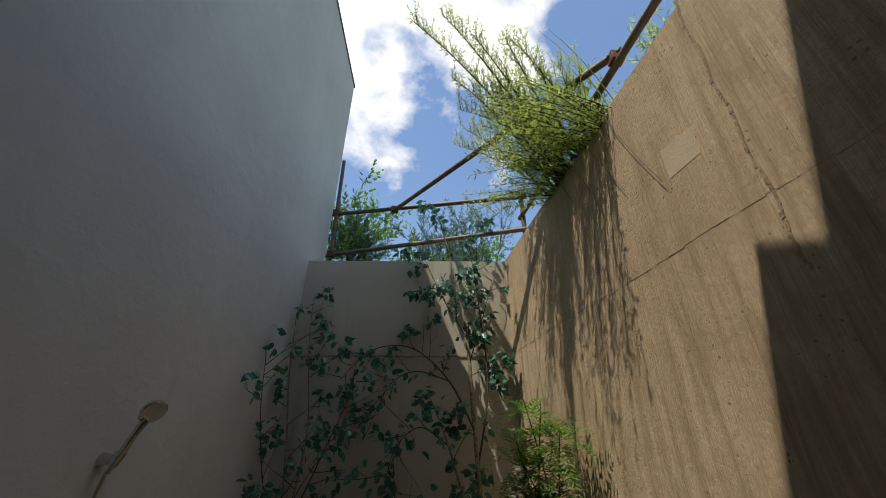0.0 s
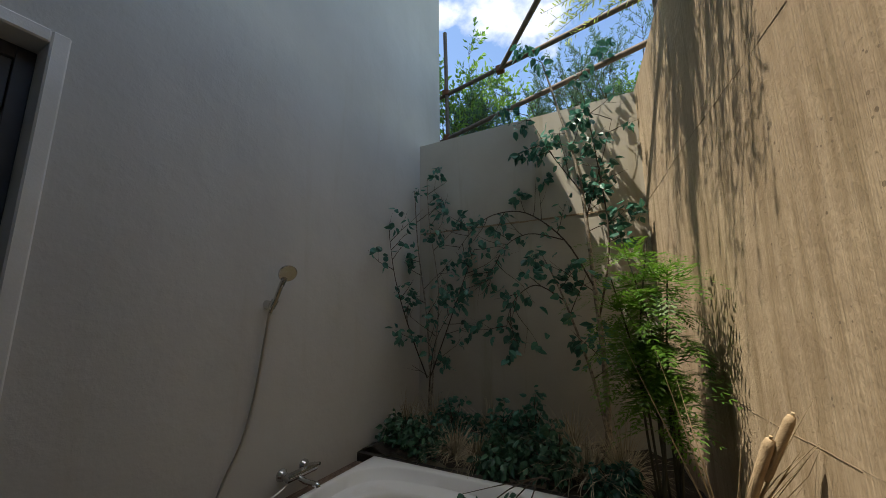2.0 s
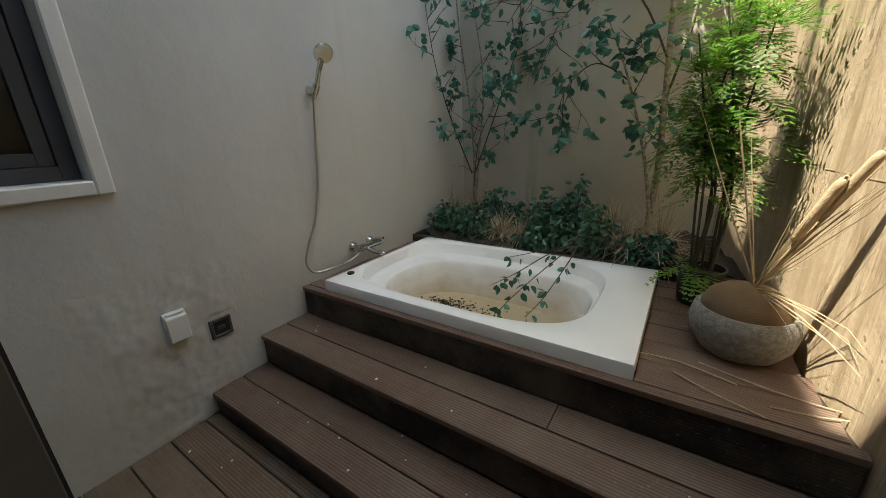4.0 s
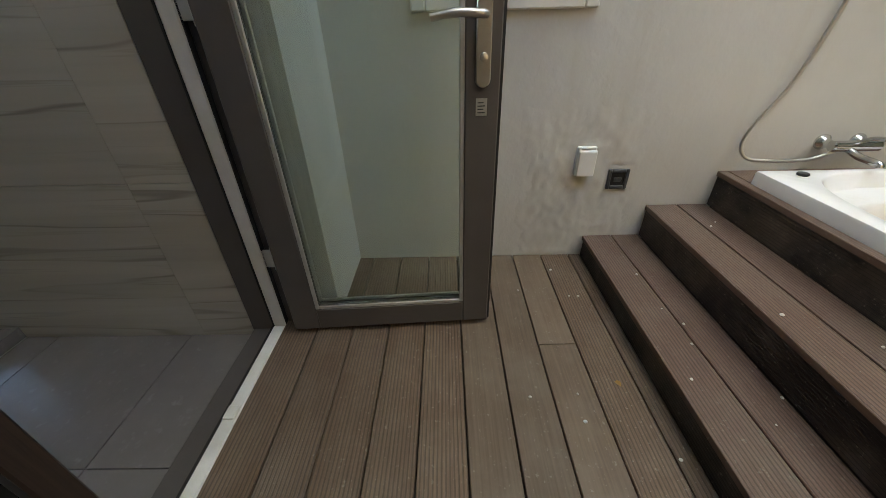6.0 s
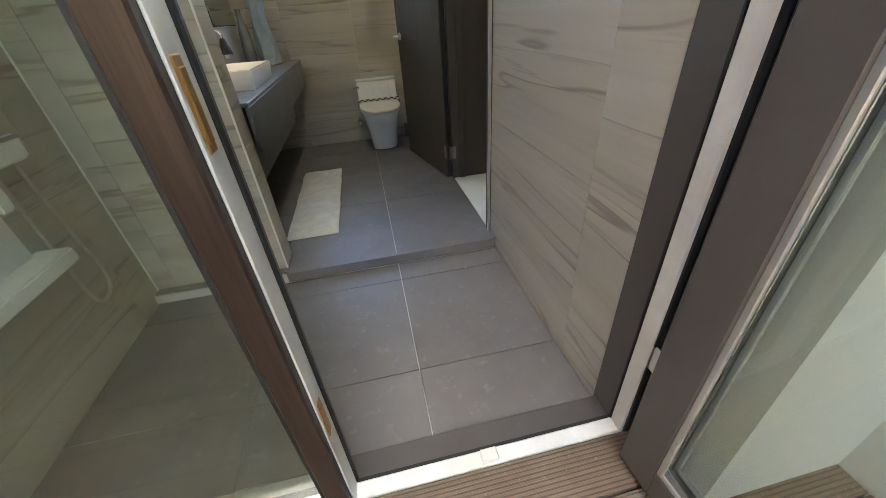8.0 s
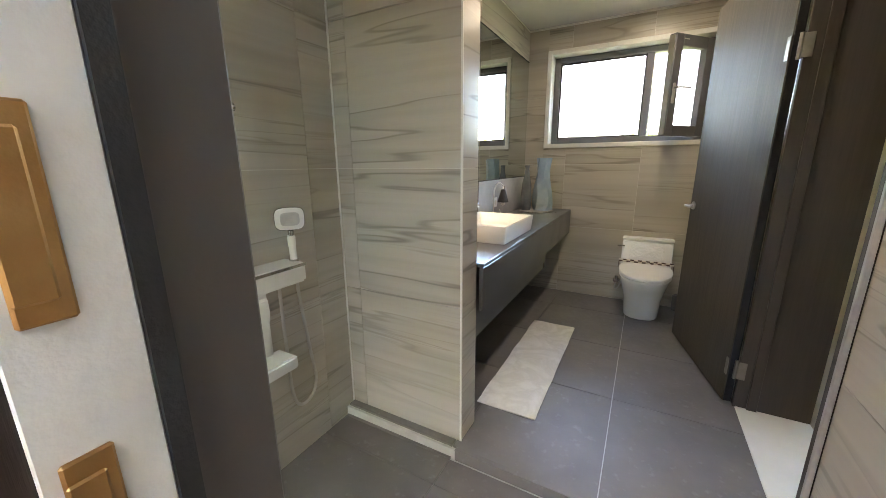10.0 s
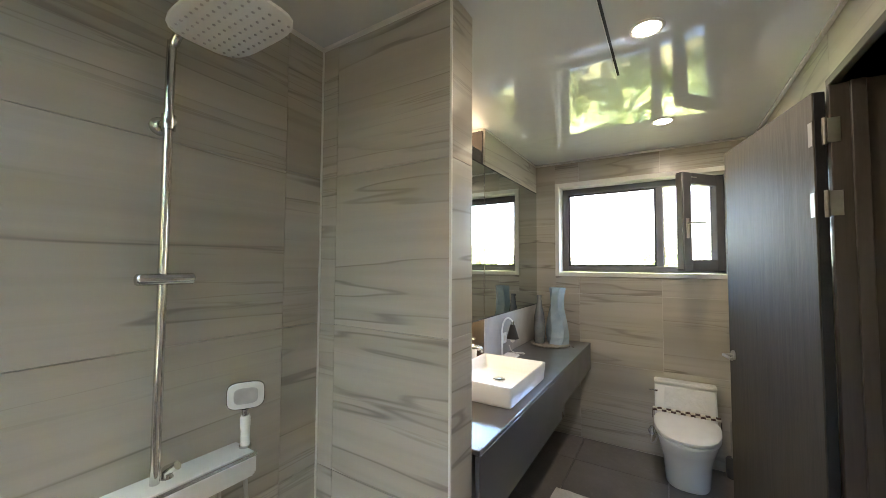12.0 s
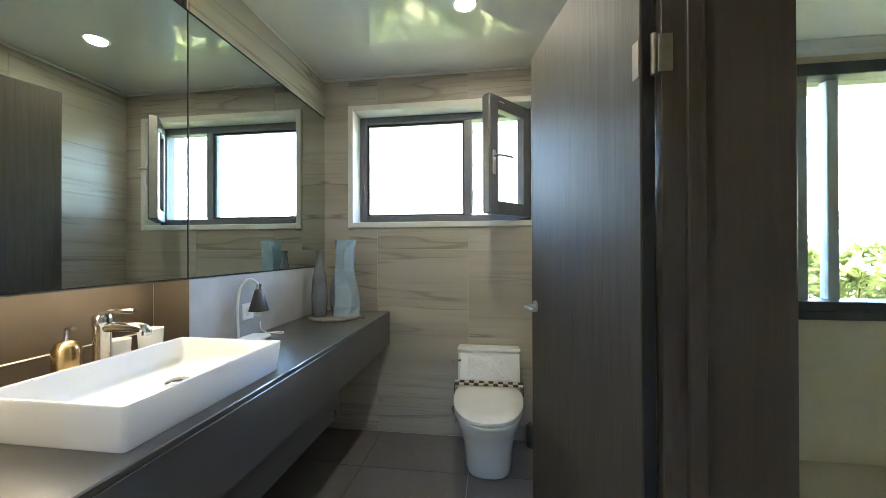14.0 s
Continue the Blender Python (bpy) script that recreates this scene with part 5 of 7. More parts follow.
def litter():
    random.seed(73)
    for k, (x, y, a, L) in enumerate(((1.85, 2.20, -0.35, 0.42), (1.95, 2.12, 2.9, 0.35), (1.80, 2.45, 0.25, 0.30), (1.78, 2.10, -0.6, 0.25), (2.02, 2.05, 0.1, 0.22))):
        z = STAGE[1] + 0.004
        t = part("dry_twig", Geo().tube(curve([(x, y, z), (x + L * 0.5 * math.cos(a), y + L * 0.5 * math.sin(a), z + 0.006), (x + L * math.cos(a + 0.15), y + L * math.sin(a + 0.15), z)]), [0.003, *[0.0024] * 11, 0.001], 5), DRY)
        tagged(t, "thin dry twig lying on the deck platform", "twig", "dry twigs")
    lw = part("leaf_piece", Geo().leaf((0.794, 1.265, 0.006), (0.8, 0.6, 0.0), (-0.6, 0.8, 0.0), 0.026, 0.020, 0.6), plain("yellow_brown_leaf", (0.26, 0.14, 0.035), (0.34, 0.20, 0.06), 0.8), None)
    tagged(lw, "curled yellow-brown dead leaf on the deck", "leaf")
    for k in range(34):
        lev = random.choice((0, 0, 0, 1, 1, 2))
        z, y0, y1 = ((0.0, 0.1, 1.38), (STEP1[1], 1.42, 1.66), (STEP2[1], 1.69, 1.94))[lev]
        x, y, r = rnd(0.1, 1.9), rnd(y0, y1), rnd(0.003, 0.0065)
        if x < 0.62 and lev == 0 and y < 0.9:
            continue
        p = part("pebble", Geo().lathe(x, y, [(r * 0.5, z), (r, z + r * 0.5), (r * 0.6, z + r * 1.1), (r * 0.1, z + r * 1.2)], 7, 1.0, rnd(0.7, 1.2)), PVC, None, "", 0, 60)
        tagged(p, "tiny pale plaster crumb on the deck", "pebble", "plaster crumbs")


litter()


# ---- fence pipes and growth above the walls ----
def pipe_fence():
    t = thing("pipe_fence", (0.0, 4.45, 3.02), "rusty scaffold pipe guard rail above the court walls", "fence")
    r = 0.024
    for pts, nm in ((((-0.02, 4.46, 3.0), (-0.06, 4.47, 4.95)), "post"), (((-0.55, 4.69, 4.17), (2.15, 3.60, 3.74)), "rail"), (((-0.5, 4.63, 3.51), (2.15, 3.60, 3.36)), "rail"),
                    (((2.44, 1.15, 3.52), (2.20, 3.0, 3.54)), "rail"), (((0.70, 4.24, 3.97), (2.36, 1.93, 3.60)), "brace"), (((2.20, 3.0, 3.54), (2.10, 3.72, 3.55)), "rail"),
                    (((2.12, 3.66, 3.0), (2.12, 3.66, 3.85)), "post"), (((2.46, 1.3, 3.1), (2.46, 1.3, 3.6)), "post"), (((2.33, 2.25, 3.1), (2.33, 2.25, 3.56)), "post")):
        part(nm, Geo().tube(pts, r, 12), PIPE, t, "", 0, 40)
    for p in ((-0.05, 4.47, 4.10), (0.74, 4.18, 3.96), (2.34, 1.97, 3.58), (-0.03, 4.45, 3.49)):
        part("clamp", Geo().box(p[0] - 0.04, p[0] + 0.04, p[1] - 0.035, p[1] + 0.035, p[2] - 0.035, p[2] + 0.035).tube([(p[0] - 0.05, p[1], p[2] + 0.02), (p[0] + 0.055, p[1], p[2] + 0.02)], 0.009, 8), RUST, t, "rusty pipe clamp", 0.008)


pipe_fence()


def weed_bush(name, label, roots, seed, leaf, lw, ll, per, material, kids=5, bend=0.22):
    """A bush of long whippy stems with many narrow leaves."""
    random.seed(seed)
    t = thing(name, roots[0][0], label, "bush")
    wood, tips = Geo(), []
    for base, way, L, r in roots:
        branchy(base, way, L, r, wood, tips, 2, bend, kids, 0.18)
    part("stem_cluster", wood, TWIG, t, "thin brown stems")["kind"] = "stuff"
    g = Geo()
    for p, d in tips:
        for k in range(per):
            q = p + d * rnd(-0.06, 0.06)
            dd = (d * rnd(0.3, 1.0) + across(d) * rnd(0.5, 1.0)).normalized()
            g.leaf(q, dd, across(dd), leaf * rnd(0.6, 1.2), leaf * lw, rnd(0.1, 0.5))
    part("leaves", g, material, t)


def wormwood():
    """Tall weed: long stems leaning over the court, upright side shoots, narrow leaves all along."""
    random.seed(80)
    t = thing("weed_bush", (2.2, 2.7, 3.06), "tall sunlit weed with narrow leaves leaning over the concrete wall", "bush")
    shoots, g = Geo(), Geo()

    def leafy(pts, size, gap):
        for a, b in zip(pts, pts[1:]):
            d = (b - a).normalized()
            n = max(1, int((b - a).length / gap))
            for i in range(n):
                dd = (d * rnd(0.4, 0.9) + across(d)).normalized()
                g.leaf(a.lerp(b, (i + rnd(0, 1)) / n), dd, across(dd), size * rnd(0.6, 1.2), size * 0.20, rnd(0.1, 0.5))

    mains = [((2.14, 2.62), (1.06, 2.10, 4.20), 0.010), ((2.15, 2.58), (1.28, 2.10, 4.28), 0.010), ((2.16, 2.55), (1.50, 2.10, 4.02), 0.009), ((2.17, 2.50), (1.72, 2.10, 3.98), 0.009),
             ((2.13, 2.66), (1.36, 2.30, 3.85), 0.008), ((2.18, 2.45), (1.92, 2.10, 3.70), 0.008), ((2.12, 2.75), (1.45, 2.55, 3.60), 0.007), ((2.20, 2.35), (2.18, 2.10, 3.66), 0.007)]
    for k in range(13):
        y = rnd(2.2, 2.85)
        mains.append(((east_x(y) + rnd(0.02, 0.2), y), (east_x(y) - rnd(0.1, 0.75), y + rnd(-0.15, 0.2), rnd(3.45, 3.95)), 0.005))
    for (x, y), e, r in mains:
        b, e = Vector((x, y, 3.06)), Vector(e)
        L = (e - b).length
        pts = curve([b, b.lerp(e, 0.35) + Vector((0, 0, 0.10 * L)), b.lerp(e, 0.7) + Vector((0, 0, 0.08 * L)), e], 6)
        part("stem", Geo().tube(pts, [r * (1 - 0.8 * i / (len(pts) - 1)) for i in range(len(pts))], 6), TWIG, t, "", 0, 60)
        leafy(pts[len(pts) // 3:], 0.042, 0.010)
        n = int(L / 0.030)
        for k in range(n):
            f = 0.16 + 0.80 * k / n
            i = f * (len(pts) - 1)
            p = pts[int(i)].lerp(pts[min(int(i) + 1, len(pts) - 1)], i % 1)
            d = (Vector((rnd(-0.5, 0.5), rnd(-0.5, 0.5), 1.0)) + (e - b).normalized() * 0.35).normalized()
            q = rnd(0.16, 0.42) * (1.1 - 0.65 * f)
            c = [p, p + d * q * 0.5 + across(d) * 0.02, p + d * q + Vector((0, 0, 0.03))]
            shoots.tube(c, [0.0022, 0.0017, 0.0008], 4)
            leafy(c, 0.031, 0.011)
    for k in range(60):
        y = rnd(1.95, 2.6)
        b = Vector((east_x(y) + rnd(0.0, 0.12), y, 3.12))
        d = Vector((-1.0, rnd(-0.2, 0.1), rnd(0.25, 0.85))).normalized()
        q = rnd(0.4, 0.85)
        c = [b, b + d * q * 0.5, b + d * q + Vector((0, 0, -0.10 * q))]
        shoots.tube(c, [0.003, 0.0022, 0.001], 4)
        leafy(c, 0.036, 0.016)
    # low growth spilling over the edge, which shades the wall below
    for k in range(110):
        y = rnd(2.02, 2.85)
        b = Vector((east_x(y) + rnd(0.0, 0.15), y, 3.10))
        d = Vector((rnd(-1.0, -0.45), rnd(-0.4, 0.4), rnd(0.0, 0.8))).normalized()
        q = rnd(0.25, 0.75)
        c = [b, b + d * q * 0.55, b + d * q + Vector((0, 0, -0.12 * q))]
        shoots.tube(c, [0.003, 0.0022, 0.001], 4)
        leafy(c, 0.045, 0.011)
    part("shoot_cluster", shoots, TWIG, t, "thin leafy side shoots")["kind"] = "stuff"
    part("leaves", g, LEAF_WEED, t, "narrow yellow-green leaves")


wormwood()
random.seed(82)
weed_bush("climbing_bush", "leafy green bush beside the house corner", [((-0.1 + rnd(-0.2, 0.25), 5.0 + rnd(-0.2, 0.3), 3.0), (rnd(-0.2, 0.25), -0.05, 1.0), rnd(1.2, 1.9), 0.009) for k in range(8)], 83, 0.075, 0.42, 1, 3, LEAF_GREEN)
weed_bush("juniper_bush", "blue-green needle bush behind the guard rail", [((0.1 + rnd(-0.1, 0.25), 5.1 + rnd(-0.2, 0.2), 3.0), (rnd(-0.35, 0.4), -0.1, 1.0), rnd(0.8, 1.2), 0.008) for k in range(7)], 84, 0.042, 0.17, 1, 8, LEAF_PINE, 5)
weed_bush("juniper_bush", "blue-green needle bush behind the guard rail", [((1.55 + rnd(-0.4, 0.4), 4.6 + rnd(-0.3, 0.3), 3.0), (rnd(-0.4, 0.4), -0.1, 1.0), rnd(0.8, 1.15), 0.008) for k in range(10)], 85, 0.044, 0.17, 1, 8, LEAF_PINE, 5)
weed_bush("hedge_bush", "mixed green weeds behind the end wall", [((0.5 + 0.16 * k, 5.2 + rnd(-0.4, 0.5), 3.0), (rnd(-0.3, 0.3), -0.1, 1.0), rnd(0.5, 0.85), 0.006) for k in range(14)], 86, 0.055, 0.35, 1, 3, LEAF_GREEN)
weed_bush("hedge_bush", "mixed weeds on top of the concrete wall", [((2.45 + rnd(0, 0.3), 1.7 + 0.2 * k, 3.1), (rnd(-0.4, 0.2), rnd(-0.2, 0.2), 1.0), rnd(0.35, 0.75), 0.006) for k in range(10)], 87, 0.045, 0.22, 1, 3, LEAF_WEED)


def grass_arcs():
    random.seed(88)
    t = thing("wild_grass", (2.4, 2.2, 3.1), "long wild grass stalks arching over the concrete wall", "grass")
    for k, (y, w, L) in enumerate(((2.15, (-0.25, 0.15, 1.0), 1.0), (2.1, (-0.15, 0.05, 1.0), 1.25), (2.25, (-0.9, 0.25, 0.9), 0.9), (2.05, (-0.3, -0.1, 1.0), 0.9), (2.35, (-0.25, 0.1, 1.0), 1.0))):
        b = Vector((east_x(y) + 0.15, y, 3.15))
        d = Vector(w).normalized()
        part("stalk", Geo().tube([b + d * L * f + Vector((-0.25, 0.0, -0.35)) * (f * f * L * 0.5) for f in (0, 0.2, 0.4, 0.6, 0.8, 1.0)], [0.004, 0.0035, 0.003, 0.0025, 0.002, 0.0008], 5), LEAF_WEED, t, "", 0, 60)
    for k in range(4):
        y = 2.0 + 0.22 * k
        part("hanging_vine", Geo().tube(curve([(east_x(y) + 0.05, y, 3.14), (east_x(y) - 0.02, y - 0.02, 3.12), (east_x(y - 0.1) - 0.015, y - 0.1, 2.8 + 0.1 * k), (east_x(y - 0.2) - 0.012, y - 0.22, 2.5 + 0.12 * k)]), 0.0014, 5), TWIG, t, "", 0, 60)


grass_arcs()


def far_building():
    b = thing("far_building", (2.0, 24.0, 3.0), "pale low building beyond the weeds", "building")
    part("wall", Geo().box(0.6, 6.0, 24.0, 30.0, 3.0, 11.6), FACADE, b)
    part("roof", Geo().box(0.4, 6.2, 23.8, 30.2, 11.6, 11.9), TAUPE, b, "flat dark roof edge", 0.02)
    for x in (1.2, 3.0, 4.6):
        for z in (5.0, 8.6):
            w = part("window", Geo().box(x, x + 1.0, 23.94, 24.0, z, z + 1.3), TRIM, b, "", 0.01)
            part("pane", Geo().box(x + 0.08, x + 0.92, 23.92, 23.94, z + 0.08, z + 1.22), DARK_PLASTIC, w)


far_building()


block = HOUSE_BLOCK


# ---- bathroom window, mirror, vanity ----
def bath_window():
    x0, x1, z0, z1 = BW
    y = FAR_Y
    w = thing("window_3", (1.23, y, z0), "wide dark framed bathroom window with one sash swung open", "window", kind="structure")
    frame_bars("surround", "y", y - 0.13, y + 0.012, x0 - 0.034, x1 + 0.034, z0 - 0.030, z1 + 0.030, 0.036, TRIM, w, "white painted surround", 0.003)
    fy0, fy1 = y - 0.19, y - 0.11
    frame_bars("window_frame", "y", fy0, fy1, x0 + 0.004, x1 - 0.004, z0 + 0.008, z1 - 0.008, 0.05, WINDOW_GLARE, w, "dark grey frame", 0.004)
    part("mullion", Geo().box(1.035, 1.085, fy0, fy1, z0 + 0.058, z1 - 0.058), WINDOW_GLARE, w, "dark grey mullion", 0.004)
    frame_bars("glazing_bead", "y", fy1 - 0.03, fy1 - 0.012, 1.085, x1 - 0.054, z0 + 0.058, z1 - 0.058, 0.012, RUBBER, w, "", 0.001)
    pane("y", y - 0.155, 1.085, x1 - 0.054, z0 + 0.058, z1 - 0.058, w, CLEAR)
    part("keeper_strip", Geo().box(1.026, 1.0345, fy1 - 0.05, fy1 - 0.01, z0 + 0.07, z1 - 0.07), SATIN, w, "metal keeper strip")
    for z in (z0 + 0.16, z0 + 0.38, z1 - 0.15):
        part("keeper", Geo().box(1.020, 1.026, fy1 - 0.045, fy1 - 0.015, z, z + 0.05), SATIN, w, "", 0.002)
    # sash hinged on the right reveal, swung into the room
    hx, hy, a = x0 + 0.05, fy1 + 0.004, radians(-50)
    ca, sa = math.cos(a), math.sin(a)

    def turned(g):
        g.v = [(hx + px * ca + py * sa, hy - px * sa + py * ca, pz) for px, py, pz in g.v]
        return g
    L, t, b = 0.40, 0.055, 0.078
    za, zb = z0 + 0.03, z1 - 0.03
    for (u0, u1, v0, v1) in ((0, b, za, zb), (L - b, L, za, zb), (b, L - b, za, za + b), (b, L - b, zb - b, zb)):
        part("sash_bar", turned(Geo().box(u0, u1, 0.0, t, v0, v1)), WINDOW_GLARE, w, "dark grey open sash", 0.004)
    part("sash_edge", turned(Geo().box(L, L + 0.006, 0.004, t - 0.008, za + 0.01, zb - 0.01)), SATIN, w, "metal sash edge")
    p = part("pane", turned(Geo().box(b - 0.004, L - b + 0.004, 0.02, 0.026, za + b - 0.004, zb - b + 0.004)), CLEAR, w, "glass pane")
    p.visible_shadow = False
    h = part("handle_plate", turned(Geo().box(L - 0.046, L - 0.018, t, t + 0.008, 1.64, 1.78)), SATIN, w, "satin steel plate", 0.004)
    part("handle", turned(Geo().tube(curve([(L - 0.032, t + 0.006, 1.745), (L - 0.032, t + 0.04, 1.745), (L - 0.05, t + 0.046, 1.745), (L - 0.15, t + 0.046, 1.748)]), 0.008, 8)), SATIN, h, "satin steel lever", 0, 50)
    part("label", turned(Geo().box(L - 0.13, L - 0.08, t, t + 0.001, zb - 0.035, zb - 0.028)), SILVER, w, "tiny silver maker's mark")


bath_window()


# window glare on the stiles is mixed into this paler colour
SASH_GLARE = plain("glare_paled_sash", (0.30, 0.33, 0.31), (0.38, 0.41, 0.39), 0.4, 6, 0.05)


def room_window():
    x0, x1, z0, z1 = RW
    y = FAR_Y
    w = thing("window_4", (-1.5, y, z0), "wide dark framed sliding window of the next room", "window", kind="structure")
    frame_bars("window_frame", "y", y - 0.16, y + 0.01, x0, x1, z0, z1, 0.07, DARK_PLASTIC, w, "dark frame", 0.004)
    for x in (-0.855, -1.015, -1.62):
        part("sash_stile", Geo().box(x - 0.06, x, y - 0.12, y - 0.06, z0 + 0.07, z1 - 0.07), SASH_GLARE, w, "sash stile, colour paled for window glare", 0.004)
    part("sill", Geo().box(x0, x1, y + 0.01, y + 0.03, z0 - 0.03, z0 + 0.02), DARK_PLASTIC, w, "dark sill", 0.004)
    pane("y", y - 0.09, x0 + 0.07, x1 - 0.07, z0 + 0.07, z1 - 0.07, w, CLEAR)


room_window()

MIR_X, MIR_Z0, MIR_Z1 = 2.016, 1.105, 2.095


def mirror_cabinet():
    t = thing("mirror_cabinet", (2.1, -2.2, MIR_Z0), "long mirror fronted cabinet over the vanity", "mirror cabinet")
    part("body", Geo().box(MIR_X + 0.012, WX1 - 0.06, -2.150, PART_Y0 - 0.005, MIR_Z0 + 0.012, MIR_Z1 - 0.005), JAMB_WOOD, t, "dark brown carcass", 0.002)
    part("side_panel", Geo().box(MIR_X + 0.0125, WX1 - 0.005, -2.154, -2.140, MIR_Z1 + 0.001, CEIL_Z - 0.02), JAMB_WOOD, t, "dark brown end panel")
    part("upper_rail", Geo().box(MIR_X + 0.016, MIR_X + 0.03, -2.138, PART_Y0 - 0.005, MIR_Z1 + 0.001, MIR_Z1 + 0.10), JAMB_WOOD, t, "dark brown upper rail", 0.002)
    for y0, y1 in ((-1.594, PART_Y0 - 0.004), (-2.143, -1.600), (-3.246, -2.150)):
        d = part("mirror_door", Geo().box(MIR_X, MIR_X + 0.010, y0, y1, MIR_Z0, MIR_Z1), MIRROR, t, "mirror door", 0.0015)
        part("edge", Geo().box(MIR_X + 0.001, MIR_X + 0.0115, y1 + 0.0003, y1 + 0.004, MIR_Z0, MIR_Z1), RUBBER, d, "dark door gap")
    part("top_edge", Geo().box(MIR_X - 0.002, MIR_X + 0.011, -3.246, PART_Y0 - 0.004, MIR_Z1, MIR_Z1 + 0.006), RUBBER, t, "dark top edge")
    part("bottom_edge", Geo().box(MIR_X - 0.001, MIR_X + 0.011, -3.246, PART_Y0 - 0.004, MIR_Z0 - 0.005, MIR_Z0), RUBBER, t, "dark bottom edge")
    part("led_strip", Geo().box(2.08, 2.10, -2.12, PART_Y0 - 0.03, MIR_Z1 + 0.002, MIR_Z1 + 0.010), STRIP_GLOW, t, "warm cove light strip")
    part("led_strip", Geo().box(2.06, 2.075, -2.12, PART_Y0 - 0.03, MIR_Z0 + 0.004, MIR_Z0 + 0.011), STRIP_GLOW, t, "warm under-cabinet light strip")


mirror_cabinet()
structure("wall_niche", Geo().box(WX1 - 0.055, WX1 - 0.001, -2.154, PART_Y0 - 0.001, 0.806, MIR_Z0), NICHE, "bronze tile splashback behind the basin", "splashback")
structure("trim_niche_joint", Geo().box(WX1 - 0.058, WX1 - 0.055, -2.154, PART_Y0 - 0.001, 0.905, 0.909), GROUT, "thin pale joint in the bronze splashback", "trim")
structure("wall_splash", Geo().box(2.018, 2.0275, FAR_Y + 0.001, -2.156, 0.809, MIR_Z0 - 0.006), SPLASH, "pale veined marble splashback", "splashback", bevel=0.001)
structure("wall_niche_end", Geo().box(2.02, WX1 - 0.056, -2.1555, -2.1545, 0.809, MIR_Z0 - 0.006), NICHE, "bronze end of the splashback recess", "splashback")

VAN_X, VAN_TOP, VAN_BOT = 1.567, 0.808, 0.590


def vanity():
    t = thing("vanity_counter", (1.8, -2.2, VAN_BOT), "long dark grey wall-hung vanity counter", "vanity")
    part("countertop", Geo().box(VAN_X, WX1 - 0.056, FAR_Y + 0.001, PART_Y0 - 0.001, VAN_TOP - 0.018, VAN_TOP), COUNTER, t, "dark grey top", 0.003)
    part("apron", Geo().box(VAN_X + 0.001, VAN_X + 0.02, FAR_Y + 0.002, PART_Y0 - 0.002, VAN_BOT, VAN_TOP - 0.0185), COUNTER, t, "dark grey deep apron", 0.002)
    part("underside", Geo().box(VAN_X + 0.021, WX1 - 0.06, FAR_Y + 0.002, -2.62, VAN_BOT + 0.004, VAN_BOT + 0.02), COUNTER, t)
    part("drawer_box", Geo().box(VAN_X + 0.06, WX1 - 0.06, -2.60, PART_Y0 - 0.03, 0.42, VAN_TOP - 0.02), COUNTER, t, "dark recessed drawer box", 0.003)


vanity()


def basin():
    x0, x1, y0, y1, z0, z1 = 1.604, 1.985, -2.085, -1.555, VAN_TOP, 0.903
    t = thing("vessel_basin", ((x0 + x1) / 2, (y0 + y1) / 2, z0), "white rectangular vessel basin on the vanity", "basin")
    N = 48

    def ring(i, z, r=0.012):
        out = []
        hx, hy = (x1 - x0) / 2 - i, (y1 - y0) / 2 - i
        for k in range(N):
            a = 2 * math.pi * (k + 0.5) / N
            q = k * 4 // N
            cx, cy = ((hx - r), -(hx - r), -(hx - r), (hx - r))[q], ((hy - r), (hy - r), -(hy - r), -(hy - r))[q]
            b = math.pi / 2 * q + math.pi / 2 * ((k % (N // 4)) / (N // 4 - 1))
            out.append(((x0 + x1) / 2 + cx + r * math.cos(b), (y0 + y1) / 2 + cy + r * math.sin(b), z))
        return out
    rings = [ring(0.010, z0, 0.010), ring(0.008, z0 + 0.004), ring(0.0, z1 - 0.004), ring(0.002, z1), ring(0.009, z1), ring(0.011, z1 - 0.003), ring(0.020, z0 + 0.045), ring(0.030, z0 + 0.024), ring(0.05, z0 + 0.016)]
    g = Geo().loft(rings, False)
    g.f.append(tuple(range(len(g.v) - N, len(g.v))))
    part("bowl", g, CERAMIC, t, "", 0, 45)
    part("drain", Geo().lathe(1.80, -1.88, [(0.033, z0 + 0.016), (0.033, z0 + 0.022), (0.026, z0 + 0.025), (0.003, z0 + 0.025)], 20), CHROME, t, "chrome drain", 0, 40)
    part("mark", Geo().box(x1 - 0.0125, x1 - 0.0115, -1.80, -1.77, z1 - 0.022, z1 - 0.016), SATIN, t, "tiny grey maker's mark")


basin()


def basin_mixer():
    x, y, z = 2.06, -1.885, VAN_TOP
    t = thing("basin_mixer", (x, y, z), "tall chrome basin mixer behind the basin", "tap")
    part("body", Geo().lathe(x, y, [(0.028, z), (0.028, z + 0.006), (0.022, z + 0.01), (0.022, z + 0.170), (0.025, z + 0.175), (0.025, z + 0.200), (0.02, z + 0.207), (0.003, z + 0.208)], 22), CHROME, t, "", 0, 40)
    part("spout", Geo().tube(curve([(x - 0.01, y, z + 0.168), (x - 0.08, y, z + 0.172), (x - 0.145, y, z + 0.168), (x - 0.150, y, z + 0.150)]), [0.015] * 13 + [0.012] * 6, 12), CHROME, t, "", 0, 40)
    part("lever", Geo().tube([(x, y, z + 0.207), (x - 0.03, y, z + 0.216), (x - 0.11, y, z + 0.220)], [0.010, 0.009, 0.007], 10), CHROME, t, "", 0, 40)


basin_mixer()


